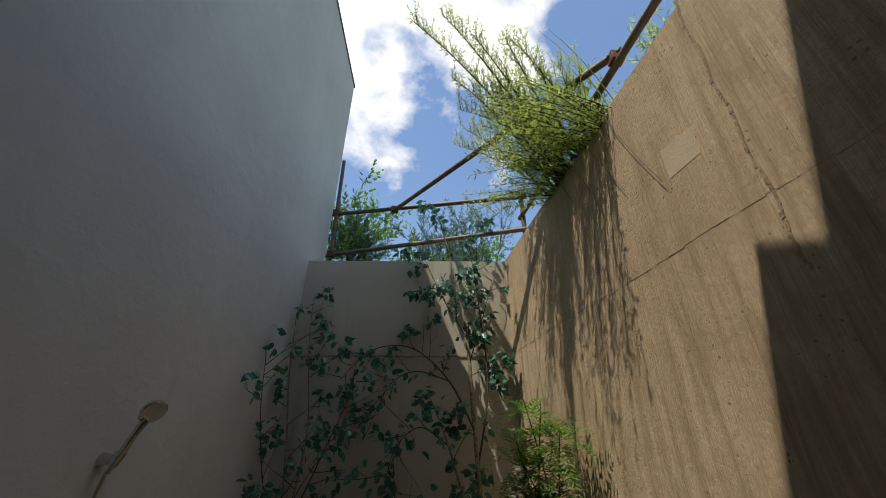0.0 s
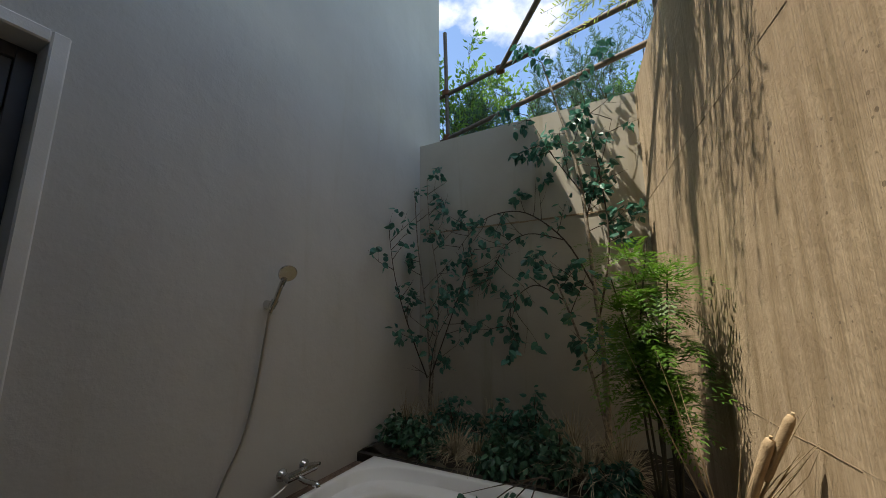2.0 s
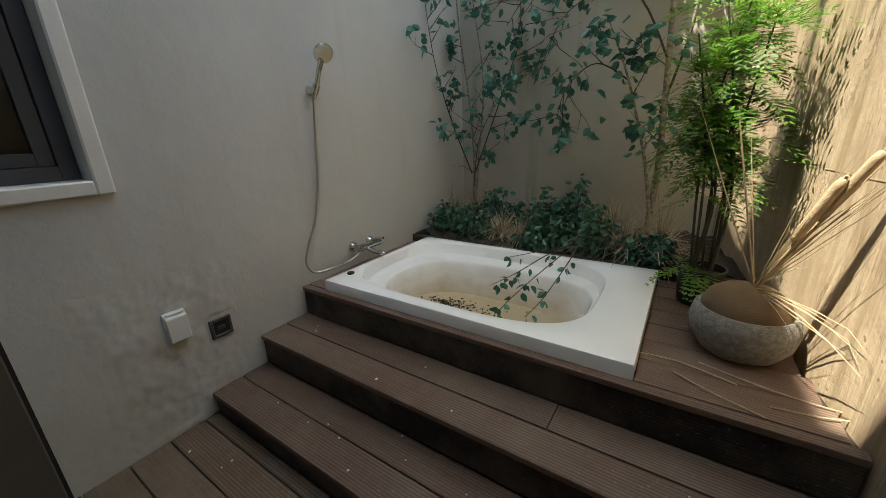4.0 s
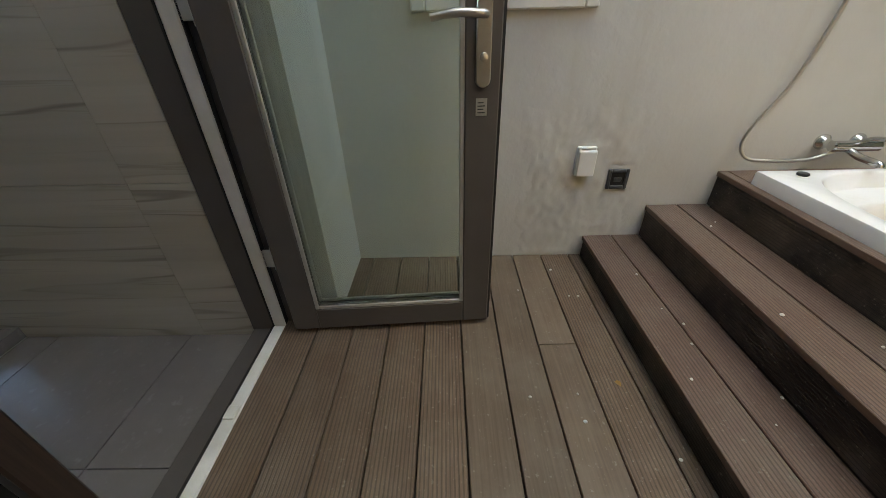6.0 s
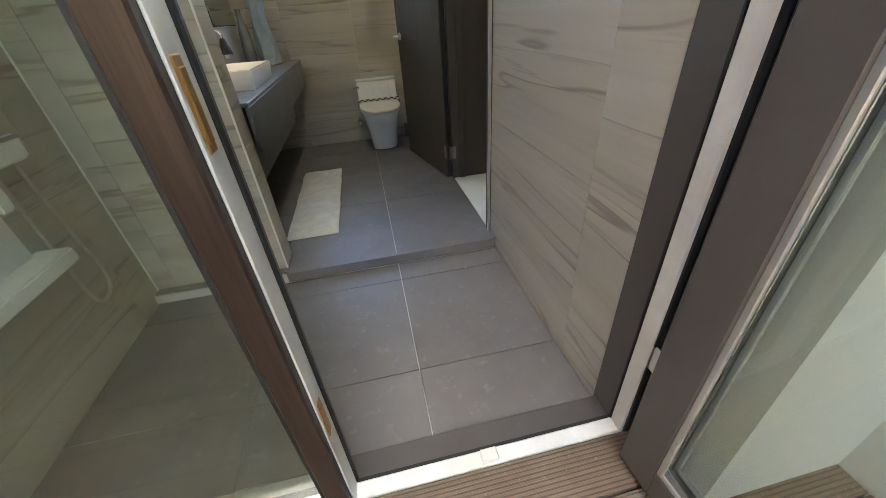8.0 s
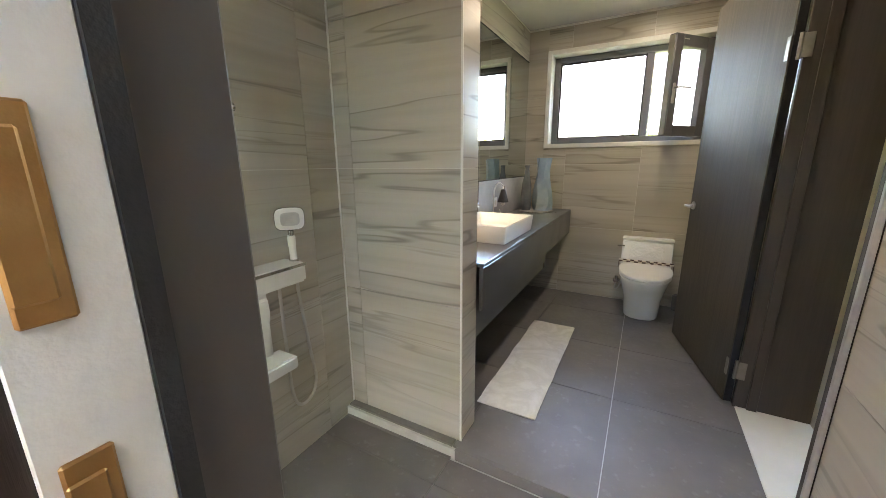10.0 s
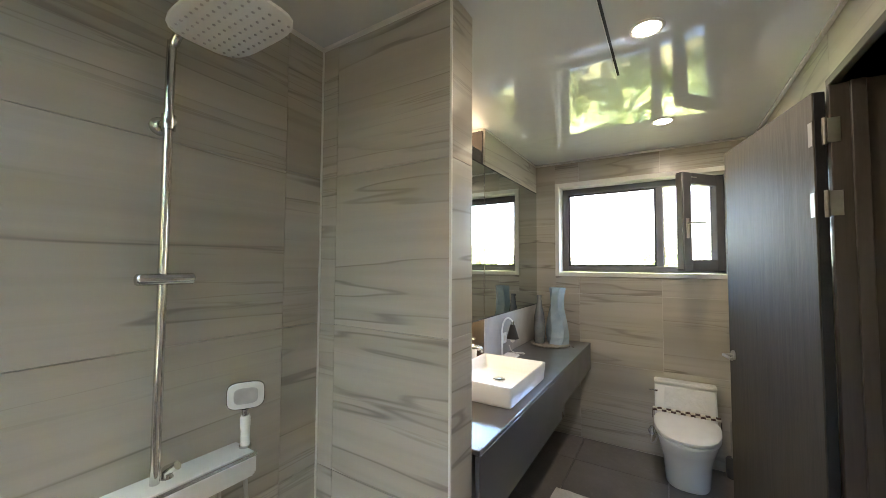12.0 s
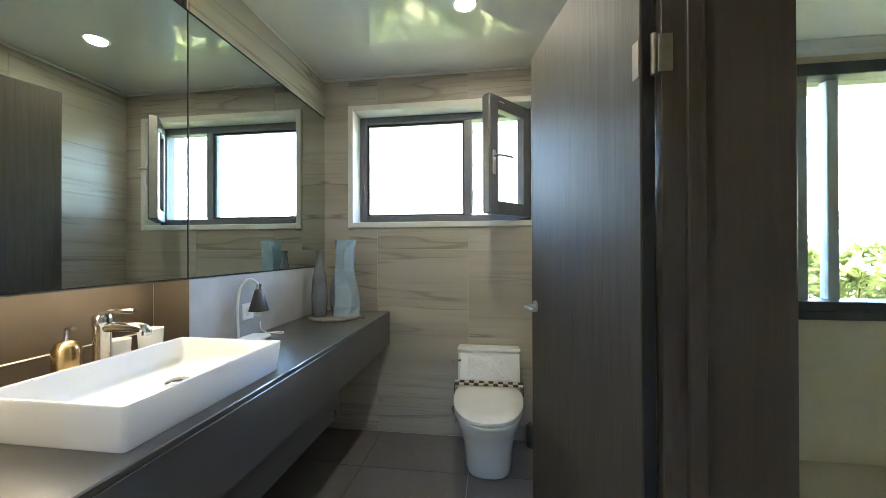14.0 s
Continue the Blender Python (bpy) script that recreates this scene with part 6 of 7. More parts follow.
def counter_things():
    z = VAN_TOP
    b = thing("soap_bottle", (2.10, -1.822, z), "small gold soap bottle with a chrome pump by the basin", "bottle")
    part("bottle", Geo().lathe(2.10, -1.822, [(0.03, z), (0.032, z + 0.01), (0.032, z + 0.12), (0.022, z + 0.14), (0.012, z + 0.145)], 20), GOLD, b, "gold bottle", 0, 40)
    part("pump", Geo().tube([(2.10, -1.822, z + 0.145), (2.10, -1.822, z + 0.175), (2.075, -1.822, z + 0.18)], [0.007, 0.006, 0.006], 10), CHROME, b, "chrome pump", 0, 50)
    for k, (x, y, r, h) in enumerate(((2.09, -1.955, 0.034, 0.115), (2.05, -2.03, 0.036, 0.135))):
        c = part("tumbler", Geo().lathe(x, y, [(r * 0.8, z), (r * 0.84, z + 0.006), (r, z + h), (r * 0.94, z + h), (r * 0.8, z + 0.012), (0.004, z + 0.01)], 22), WHITE_PLASTIC, None, "", 0, 40)
        tagged(c, "white tumbler standing behind the basin", "cup", "tumblers by the basin")
    t = thing("paper_box", (2.04, -1.96, z), "low ribbed cream dish beside the basin", "dish")
    for k in range(6):
        part("ring", Geo().lathe(1.998, -1.93, [(0.002, z + 0.001 + 0.013 * k), (0.016, z + 0.001 + 0.013 * k), (0.018, z + 0.007 + 0.013 * k), (0.016, z + 0.012 + 0.013 * k), (0.002, z + 0.012 + 0.013 * k)], 18), TRIM, t, "", 0, 40)
    # small lamp with a black shade
    x, y = 1.955, -2.40
    l = thing("table_lamp", (x, y, z), "small white lamp with a black cone shade on the counter", "lamp")
    part("base", Geo().box(x - 0.05, x + 0.045, y - 0.09, y + 0.05, z, z + 0.018), WHITE_PLASTIC, l, "white base plate", 0.006)
    part("stem", Geo().tube(curve([(x + 0.035, y + 0.02, z + 0.016), (x + 0.035, y + 0.025, z + 0.15), (x + 0.03, y + 0.015, z + 0.235), (x + 0.01, y - 0.01, z + 0.272), (x - 0.012, y - 0.035, z + 0.255), (x - 0.015, y - 0.045, z + 0.225)], 7), 0.0055, 10), WHITE_PLASTIC, l, "white gooseneck", 0, 60)
    sh = part("shade", Geo().lathe(x - 0.015, y - 0.045, [(0.012, z + 0.225), (0.016, z + 0.222), (0.043, z + 0.128), (0.041, z + 0.128), (0.012, z + 0.218)], 26), BLACK_POT, l, "black cone shade", 0, 50)
    part("bulb_holder", Geo().lathe(x - 0.015, y - 0.045, [(0.010, z + 0.225), (0.012, z + 0.245), (0.004, z + 0.25)], 14), CHROME, sh, "chrome cap", 0, 50)
    part("bulb", Geo().lathe(x - 0.015, y - 0.045, [(0.004, z + 0.10), (0.014, z + 0.108), (0.016, z + 0.125), (0.011, z + 0.15), (0.009, z + 0.2)], 14), WHITE_PLASTIC, sh, "white bulb", 0, 50)
    pts = curve([(x + 0.02, y - 0.08, z + 0.012), (x + 0.03, y - 0.14, z + 0.004), (x - 0.03, y - 0.19, z + 0.004), (x - 0.06, y - 0.15, z + 0.005), (x + 0.01, y - 0.11, z + 0.022), (x + 0.05, y - 0.15, z + 0.055)], 8)
    part("cord", Geo().tube(pts, 0.0025, 6), WHITE_PLASTIC, l, "white cord", 0, 60)
    o = thing("wall_outlet", (2.018, -2.47, 0.92), "white wall outlet over the counter", "outlet")
    part("plate", Geo().box(2.010, 2.018, -2.51, -2.435, 0.89, 0.965), WHITE_PLASTIC, o, "", 0.003)
    part("socket", Geo().tube([(2.0102, -2.472, 0.927), (2.008, -2.472, 0.927)], [0.02, 0.018], 16), CHECK_A, o, "", 0, 40)
    # vases on a round tray
    tr = part("round_tray", Geo().lathe(1.83, -2.99, [(0.145, z), (0.15, z + 0.004), (0.15, z + 0.010), (0.145, z + 0.013), (0.01, z + 0.013)], 40), STONE, None, "", 0, 40)
    tagged(tr, "round pale stone tray on the counter", "tray")
    random.seed(91)
    zb = z + 0.013
    rings = []
    N = 6
    for k in range(9):
        f = k / 8
        r = 0.074 + 0.014 * math.sin(f * 5 + 0.8)
        tw = 0.25 * math.sin(f * 6.5)
        rings.append([(1.775 + r * math.cos(2 * math.pi * i / N + tw) * (1 + 0.12 * math.sin(3 * f + i)), -3.02 + r * math.sin(2 * math.pi * i / N + tw), zb + 0.445 * f) for i in range(N)])
    g = Geo().loft(rings, False)
    g.f.append(tuple(reversed(range(N))))
    inner = Geo().loft([[(1.775 + (p[0] - 1.775) * 0.9, -3.02 + (p[1] + 3.02) * 0.9, p[2]) for p in r] for r in rings[1:]], False)
    v = thing("blue_vase", (1.775, -3.02, zb), "tall faceted frosted blue glass vase", "vase")
    part("outer_wall", g, BLUE_GLASS, v)
    part("inner_wall", inner, BLUE_GLASS, v)
    v = thing("grey_vase", (1.905, -2.95, zb), "tall smoked grey glass bottle vase", "vase")
    part("bottle", Geo().lathe(1.905, -2.95, [(0.036, zb), (0.043, zb + 0.01), (0.046, zb + 0.12), (0.040, zb + 0.22), (0.022, zb + 0.31), (0.017, zb + 0.36), (0.021, zb + 0.385), (0.018, zb + 0.385), (0.013, zb + 0.36), (0.012, zb + 0.30)], 24), GREY_GLASS, v, "", 0, 40)


counter_things()


# ---- toilet and its neighbours ----
def toilet():
    cx, z = 0.925, DRY_Z
    t = thing("toilet", (cx, -2.95, z), "white one-piece toilet with its lid closed", "toilet")
    N = 40

    def ring(yc, rx, rf, rb, zz, p=2.5):
        out = []
        for k in range(N):
            a = 2 * math.pi * k / N
            c, s = math.cos(a), math.sin(a)
            m = (abs(c) ** p + abs(s) ** p) ** (-1 / p)
            out.append((cx + rx * m * c, yc + (rf if s > 0 else rb) * m * s, zz))
        return out
    g = Geo().loft([ring(-2.98, 0.120, 0.145, 0.22, z, 2.6), ring(-2.98, 0.125, 0.150, 0.22, z + 0.012, 2.6), ring(-2.97, 0.135, 0.185, 0.23, z + 0.16, 2.5), ring(-2.96, 0.158, 0.255, 0.24, z + 0.26, 2.4), ring(-2.95, 0.176, 0.320, 0.25, z + 0.335, 2.35), ring(-2.95, 0.176, 0.322, 0.25, z + 0.348, 2.35)])
    part("bowl", g, CERAMIC, t, "", 0, 50)
    part("seat", Geo().loft([ring(-2.95, 0.180, 0.330, 0.17, z + 0.350, 2.35), ring(-2.95, 0.183, 0.334, 0.17, z + 0.354, 2.35), ring(-2.95, 0.183, 0.334, 0.17, z + 0.364, 2.35), ring(-2.95, 0.179, 0.330, 0.168, z + 0.368, 2.35)]), WHITE_PLASTIC, t, "white seat", 0, 40)
    part("lid", Geo().loft([ring(-2.95, 0.180, 0.331, 0.17, z + 0.371, 2.35), ring(-2.95, 0.185, 0.336, 0.17, z + 0.376, 2.35), ring(-2.95, 0.185, 0.336, 0.17, z + 0.390, 2.35), ring(-2.95, 0.176, 0.326, 0.165, z + 0.397, 2.35), ring(-2.95, 0.12, 0.25, 0.12, z + 0.400, 2.3)]), WHITE_PLASTIC, t, "white closed lid", 0, 40)
    x0, x1 = cx - 0.185, cx + 0.185
    tank = Geo().add([(x, y, zz) for x, y, zz in ((x0, -3.235, z + 0.30), (x1, -3.235, z + 0.30), (x1, -3.10, z + 0.30), (x0, -3.10, z + 0.30), (x0, -3.235, z + 0.57), (x1, -3.235, z + 0.57), (x1, -3.155, z + 0.57), (x0, -3.155, z + 0.57))],
                     [(3, 2, 1, 0), (4, 5, 6, 7), (0, 1, 5, 4), (1, 2, 6, 5), (2, 3, 7, 6), (3, 0, 4, 7)])
    part("tank", tank, CERAMIC, t, "white sloping tank", 0.012, 40, 3)
    part("tank_film", Geo().add([(cx - 0.13, -3.0995, z + 0.415), (cx + 0.13, -3.0995, z + 0.415), (cx + 0.12, -3.146, z + 0.55), (cx - 0.12, -3.146, z + 0.55), (cx - 0.02, -3.112, z + 0.485)], [(0, 1, 4), (1, 2, 4), (2, 3, 4), (3, 0, 4)]), plain("clear_wrap_film", (0.72, 0.71, 0.69), (0.80, 0.79, 0.78), 0.12, 30, 0.5, 0, 60, 0.01), t, "crinkled clear film on the tank")
    part("tank_lid", Geo().box(x0 - 0.003, x1 + 0.003, -3.238, -3.148, z + 0.57, z + 0.590), CERAMIC, t, "white tank lid", 0.006, 40, 2)
    part("flush_lever", Geo().tube([(x1 - 0.02, -3.13, z + 0.52), (x1 + 0.035, -3.12, z + 0.52)], [0.007, 0.006], 8), CHROME, t, "chrome flush lever", 0, 40)
    # checked paper strap over the lid
    s = thing("paper_strap", (cx, -3.08, z + 0.45), "brown and cream checked paper strap across the toilet lid", "strap")
    n = 14
    for k in range(n):
        for j in range(2):
            a, b = -0.196 + 0.392 * k / n, -0.196 + 0.392 * (k + 1) / n
            zz = z + 0.4035
            part("check", Geo().box(cx + a, cx + b, -3.085 + 0.022 * j, -3.063 + 0.022 * j, zz, zz + 0.014 - 0.007 * j), CHECK_A if (k + j) % 2 else CHECK_B, s)
    for sx in (-1, 1):
        part("strap_end", Geo().box(cx + sx * 0.197 - 0.001, cx + sx * 0.197 + 0.001, -3.085, -3.041, z + 0.35, z + 0.4055), CHECK_B, s, "brown strap end")
    v = thing("stop_valve", (1.135, -3.22, 0.2), "chrome angle stop valve beside the toilet", "valve")
    part("body", Geo().tube([(1.135, FAR_Y, 0.20), (1.135, -3.235, 0.20), (1.135, -3.23, 0.20), (1.135, -3.19, 0.20)], [0.026, 0.026, 0.012, 0.012], 14), CHROME, v, "", 0, 40)
    part("knob", Geo().tube([(1.135, -3.20, 0.205), (1.135, -3.20, 0.245), (1.135, -3.20, 0.25)], [0.012, 0.014, 0.010], 12), CHROME, v, "", 0, 40)
    part("hose", Geo().tube(curve([(1.135, -3.20, 0.19), (1.14, -3.18, 0.14), (1.11, -3.17, 0.16), (1.08, -3.19, 0.28), (1.07, -3.2, 0.335)]), 0.006, 8), SATIN, v, "", 0, 60)
    b = thing("toilet_brush", (0.66, -3.19, z), "slim grey toilet brush in its holder", "toilet brush")
    part("holder", Geo().lathe(0.66, -3.19, [(0.036, z), (0.040, z + 0.008), (0.040, z + 0.12), (0.032, z + 0.13), (0.012, z + 0.131)], 20), DARK_PLASTIC, b, "dark holder", 0, 40)
    part("handle", Geo().tube([(0.66, -3.19, z + 0.13), (0.66, -3.19, z + 0.36), (0.66, -3.19, z + 0.37)], [0.007, 0.009, 0.006], 10), SATIN, b, "slim steel handle", 0, 40)


toilet()

m = Geo()
random.seed(95)
nx, ny = 8, 24
for j in range(ny + 1):
    for i in range(nx + 1):
        e = min(i, nx - i, 1) * min(j, ny - j, 1)
        m.v.append((1.345 + 0.30 * i / nx + 0.004 * math.sin(j * 0.7), -2.435 + 1.13 * j / ny, DRY_Z + 0.005 + 0.010 * e + 0.002 * math.sin(i * 1.3 + j)))
for j in range(ny):
    for i in range(nx):
        a = j * (nx + 1) + i
        m.f.append((a, a + 1, a + nx + 2, a + nx + 1))
m.box(1.345, 1.645, -2.435, -1.305, DRY_Z + 0.0005, DRY_Z + 0.005)
tagged(part("bath_mat", m, RUG, None, "", 0, 50), "white marbled bath mat on the grey tiles", "mat")


# ---- inner door ----
def inner_door():
    f = thing("door_frame_inner", (0.4, -1.6, 0.0), "dark brown wooden frame of the inner doorway", "door frame", kind="structure")
    part("jamb", Geo().box(0.20, WX0 + 0.012, DOOR_Y0 - 0.02, DOOR_Y0 + 0.012, DRY_Z, IN_TOP), JAMB_WOOD, f, "", 0.002)
    part("jamb", Geo().box(0.20, WX0 + 0.012, DOOR_Y1 - 0.012, DOOR_Y1 + 0.02, DRY_Z, IN_TOP), JAMB_WOOD, f, "", 0.002)
    part("head", Geo().box(0.20, WX0 + 0.012, DOOR_Y0 - 0.02, DOOR_Y1 + 0.02, IN_TOP, IN_TOP + 0.03), JAMB_WOOD, f, "", 0.002)
    part("stop", Geo().box(0.40, 0.44, DOOR_Y0 + 0.012, DOOR_Y0 + 0.026, DRY_Z, IN_TOP), JAMB_WOOD, f, "", 0.002)
    part("threshold", Geo().box(0.20, WX0 + 0.004, DOOR_Y0 + 0.012, DOOR_Y1 - 0.012, -0.01, DRY_Z + 0.006), TRIM, f, "pale threshold", 0.003)
    part("corner_strip", Geo().box(WX0 + 0.002, WX0 + 0.016, DOOR_Y1 + 0.02, DOOR_Y1 + 0.034, DRY_Z, IN_TOP + 0.03), SILVER, f, "metal tile edge strip", 0.002)
    d = thing("wooden_door", (0.50, DOOR_Y0, DRY_Z), "dark ash veneer door standing open against the bathroom wall", "door")
    hx, hy = 0.514, DOOR_Y0 - 0.012
    way = Vector((0.185, -0.79, 0)).normalized()
    nrm = Vector((-way.y, way.x, 0))

    def leaf_geo(u0, u1, v0, v1, z0, z1):
        p = []
        for u in (u0, u1):
            for v in (v0, v1):
                for z in (z0, z1):
                    q = Vector((hx, hy, 0)) + way * u + nrm * v
                    p.append((q.x, q.y, z))
        return Geo().add(p, [(0, 1, 3, 2), (4, 6, 7, 5), (0, 4, 5, 1), (2, 3, 7, 6), (0, 2, 6, 4), (1, 5, 7, 3)])
    part("leaf", leaf_geo(0.0, 0.80, -0.020, 0.020, DRY_Z + 0.010, IN_TOP - 0.012), DARK_WOOD, d, "", 0.002)
    part("edge_gasket", leaf_geo(-0.004, 0.0, -0.016, 0.016, DRY_Z + 0.012, IN_TOP - 0.014), RUBBER, d, "dark edge strip")
    for sg in (1, -1):
        c = Vector((hx, hy, 0)) + way * 0.745 + nrm * 0.02 * sg
        r = part("rose", Geo().tube([(c.x, c.y, 0.95), tuple(c + nrm * 0.008 * sg + Vector((0, 0, 0.95)))], [0.026, 0.025], 18), SATIN, d, "round steel rose", 0, 40)
        pts = [c + nrm * sg * a + way * b + Vector((0, 0, 0.95)) for a, b in ((0.008, 0), (0.042, 0), (0.052, -0.012), (0.052, -0.06), (0.050, -0.11))]
        part("lever", Geo().tube(curve(pts, 4), 0.008, 10), SATIN, r, "satin steel lever", 0, 50)
    for z in (0.17, 1.63, 1.90):
        h = part("hinge", Geo().tube([(0.506, DOOR_Y0 + 0.006, z), (0.506, DOOR_Y0 + 0.006, z + 0.10)], 0.008, 10), HINGE, d, "satin steel hinge", 0, 40)
        part("hinge_leaf", Geo().box(0.466, 0.500, DOOR_Y0 + 0.0122, DOOR_Y0 + 0.0145, z + 0.004, z + 0.096), HINGE, h, "", 0.001)
        part("hinge_leaf", leaf_geo(0.002, 0.026, 0.0201, 0.0225, z + 0.004, z + 0.096), HINGE, h)


inner_door()


# ---- shower set ----
def shower_set():
    y, wx = -0.452, WX1
    t = thing("shower_column", (wx, y, 0.85), "chrome shower column with white shelf and rain head", "shower")
    x = wx - 0.058
    part("riser", Geo().tube(curve([(x, y, 0.84), (x, y, 1.4), (x, y, 2.00), (x - 0.012, y - 0.002, 2.055), (x - 0.05, y - 0.010, 2.085), (x - 0.15, y - 0.028, 2.088), (x - 0.205, y - 0.040, 2.086), (x - 0.215, y - 0.042, 2.075)], 7), 0.0115, 14), CHROME, t, "", 0, 60)
    part("wall_mount", Geo().tube([(wx, y, 1.835), (wx - 0.008, y, 1.835), (wx - 0.02, y, 1.835), (x - 0.016, y, 1.835)], [0.026, 0.025, 0.013, 0.013], 16), CHROME, t, "", 0, 40)
    part("collar", Geo().tube([(x, y, 1.815), (x, y, 1.855)], 0.017, 14), CHROME, t, "", 0, 40)
    part("slider", Geo().tube([(x - 0.004, y + 0.06, 1.405), (x - 0.004, y + 0.056, 1.405), (x - 0.004, y - 0.07, 1.405), (x - 0.004, y - 0.074, 1.405)], [0.012, 0.016, 0.016, 0.012], 14), CHROME, t, "", 0, 40)
    # rain head: rounded slab
    hx, hy, hz = x - 0.218, y - 0.044, 2.062
    ring = []
    N = 36
    for k in range(N):
        a = 2 * math.pi * k / N
        c, s = math.cos(a), math.sin(a)
        m = (abs(c) ** 4 + abs(s) ** 4) ** -0.25
        ring.append((m * c, m * s))
    rh = part("rain_head", Geo().loft([[(hx + 0.16 * f * u, hy + 0.105 * f * v, z) for u, v in ring] for f, z in ((0.95, hz - 0.008), (1.0, hz - 0.004), (1.0, hz + 0.004), (0.9, hz + 0.010))]), WHITE_PLASTIC, t, "white rain head", 0, 40)
    g = Geo()
    for i in range(-5, 6):
        for j in range(-3, 4):
            px, py = hx + i * 0.026, hy + j * 0.026
            g.lathe(px, py, [(0.004, hz - 0.008), (0.0035, hz - 0.0105), (0.002, hz - 0.011)], 6)
    part("nozzles", g, SATIN, rh, "grey rubber nozzles")
    # shelf body
    y0, y1 = -0.70, -0.19
    s = part("shelf", Geo().box(wx - 0.118, wx - 0.001, y0, y1, 0.790, 0.860), WHITE_PLASTIC, t, "white mixer shelf", 0.010, 40, 3)
    part("glass_top", Geo().box(wx - 0.110, wx - 0.006, y0 + 0.008, y1 - 0.008, 0.860, 0.866), CERAMIC, s, "glossy white top", 0.002)
    part("rim", Geo().box(wx - 0.121, wx - 0.1175, y0 + 0.004, y1 - 0.004, 0.853, 0.864), CHROME, s, "chrome rim", 0.001)
    part("mark", Geo().box(wx - 0.1186, wx - 0.118, -0.30, -0.26, 0.815, 0.822), SATIN, s, "small grey maker's mark")
    part("diverter", Geo().tube([(wx - 0.05, y - 0.03, 0.866), (wx - 0.05, y - 0.03, 0.885), (wx - 0.075, y - 0.045, 0.90)], [0.016, 0.014, 0.012], 12), CHROME, t, "chrome diverter", 0, 40)
    part("lever", Geo().loft([[(wx - 0.135 + a * dx, -0.485 + b * dy - 0.012 * q, 0.785 - q) for a, b in ((1, 1), (-1, 1), (-1, -1), (1, -1))] for q, dx, dy in ((0.0, 0.010, 0.022), (0.05, 0.009, 0.026), (0.09, 0.008, 0.022))]), WHITE_PLASTIC, t, "pale mixer lever", 0.006, 40, 2)
    part("towel_hook", Geo().tube(curve([(wx - 0.06, -0.40, 0.79), (wx - 0.062, -0.40, 0.755), (wx - 0.062, -0.385, 0.742), (wx - 0.062, -0.22, 0.742)], 4), 0.005, 8), SATIN, t, "", 0, 60)
    # hand shower in its holder
    hh = part("hand_shower", Geo().tube(curve([(wx - 0.062, -0.690, 0.85), (wx - 0.060, -0.690, 0.93), (wx - 0.062, -0.688, 0.965)]), [0.013] * 6 + [0.015] * 5 + [0.013] * 2, 14), WHITE_PLASTIC, t, "white hand shower", 0, 40)
    part("neck", Geo().tube([(wx - 0.062, -0.688, 0.962), (wx - 0.064, -0.687, 0.985)], [0.009, 0.011], 12), CHROME, hh, "", 0, 40)
    c, d = Vector((wx - 0.066, -0.686, 1.03)), Vector((-0.85, 0.5, -0.1)).normalized()
    sd = Vector((0.5, 0.85, 0)).normalized()
    up = d.cross(sd)
    part("spray_face", Geo().loft([[c + d * q + sd * u * r1 + up * v * r2 for u, v in ring] for q, r1, r2 in ((-0.008, 0.045, 0.035), (-0.004, 0.052, 0.042), (0.006, 0.052, 0.042), (0.009, 0.047, 0.037))]), WHITE_PLASTIC, hh, "white spray head", 0, 40)
    part("spray_rim", Geo().loft([[c + d * q + sd * u * r1 + up * v * r2 for u, v in ring] for q, r1, r2 in ((0.0, 0.0525, 0.0425), (0.0, 0.0545, 0.0445), (0.004, 0.0545, 0.0445), (0.004, 0.0525, 0.0425))], False), CHROME, hh, "chrome rim", 0, 40)
    part("spray_plate", Geo().loft([[c + d * q + sd * u * r1 + up * v * r2 for u, v in ring] for q, r1, r2 in ((0.0092, 0.034, 0.026), (0.0102, 0.033, 0.025))]), SILVER, hh, "pale grey nozzle plate", 0, 40)
    part("holder", Geo().tube([(wx - 0.062, -0.690, 0.858), (wx - 0.062, -0.690, 0.872)], [0.018, 0.018], 14), CHROME, t, "", 0, 40)
    pts = curve([(wx - 0.062, -0.690, 0.85), (wx - 0.06, -0.70, 0.70), (wx - 0.05, -0.735, 0.45), (wx - 0.05, -0.75, 0.32), (wx - 0.05, -0.72, 0.25), (wx - 0.05, -0.66, 0.24), (wx - 0.05, -0.628, 0.32), (wx - 0.05, -0.622, 0.55), (wx - 0.05, -0.62, 0.80)], 9)
    part("hose", Geo().tube(pts, [0.006 + 0.001 * (k % 2) for k in range(len(pts))], 8), SATIN, t, "flexible metal hose", 0, 60)
    # lower panel with a second shelf
    p = thing("shower_caddy", (wx, -0.4, 0.44), "white wall panel with a low shelf under the shower mixer", "shelf")
    part("back_panel", Geo().box(wx - 0.022, wx - 0.001, -0.585, -0.19, 0.50, 0.785), WHITE_PLASTIC, p, "", 0.004)
    part("shelf", Geo().box(wx - 0.112, wx - 0.001, -0.625, -0.17, 0.452, 0.505), WHITE_PLASTIC, p, "", 0.008, 40, 2)


shower_set()


# ---- ceiling lights ----
def downlight(x, y):
    t = thing("downlight", (x, y, CEIL_Z), "round recessed ceiling downlight, lit", "ceiling light", "bathroom downlights")
    part("ring", Geo().lathe(x, y, [(0.060, CEIL_Z), (0.060, CEIL_Z - 0.004), (0.054, CEIL_Z - 0.007), (0.047, CEIL_Z - 0.005), (0.047, CEIL_Z - 0.001)], 32), WHITE_PLASTIC, t, "white trim ring", 0, 40)
    part("diffuser", Geo().lathe(x, y, [(0.046, CEIL_Z - 0.002), (0.046, CEIL_Z - 0.004), (0.002, CEIL_Z - 0.0045)], 28), LAMP_GLOW, t, "glowing diffuser", 0, 40)


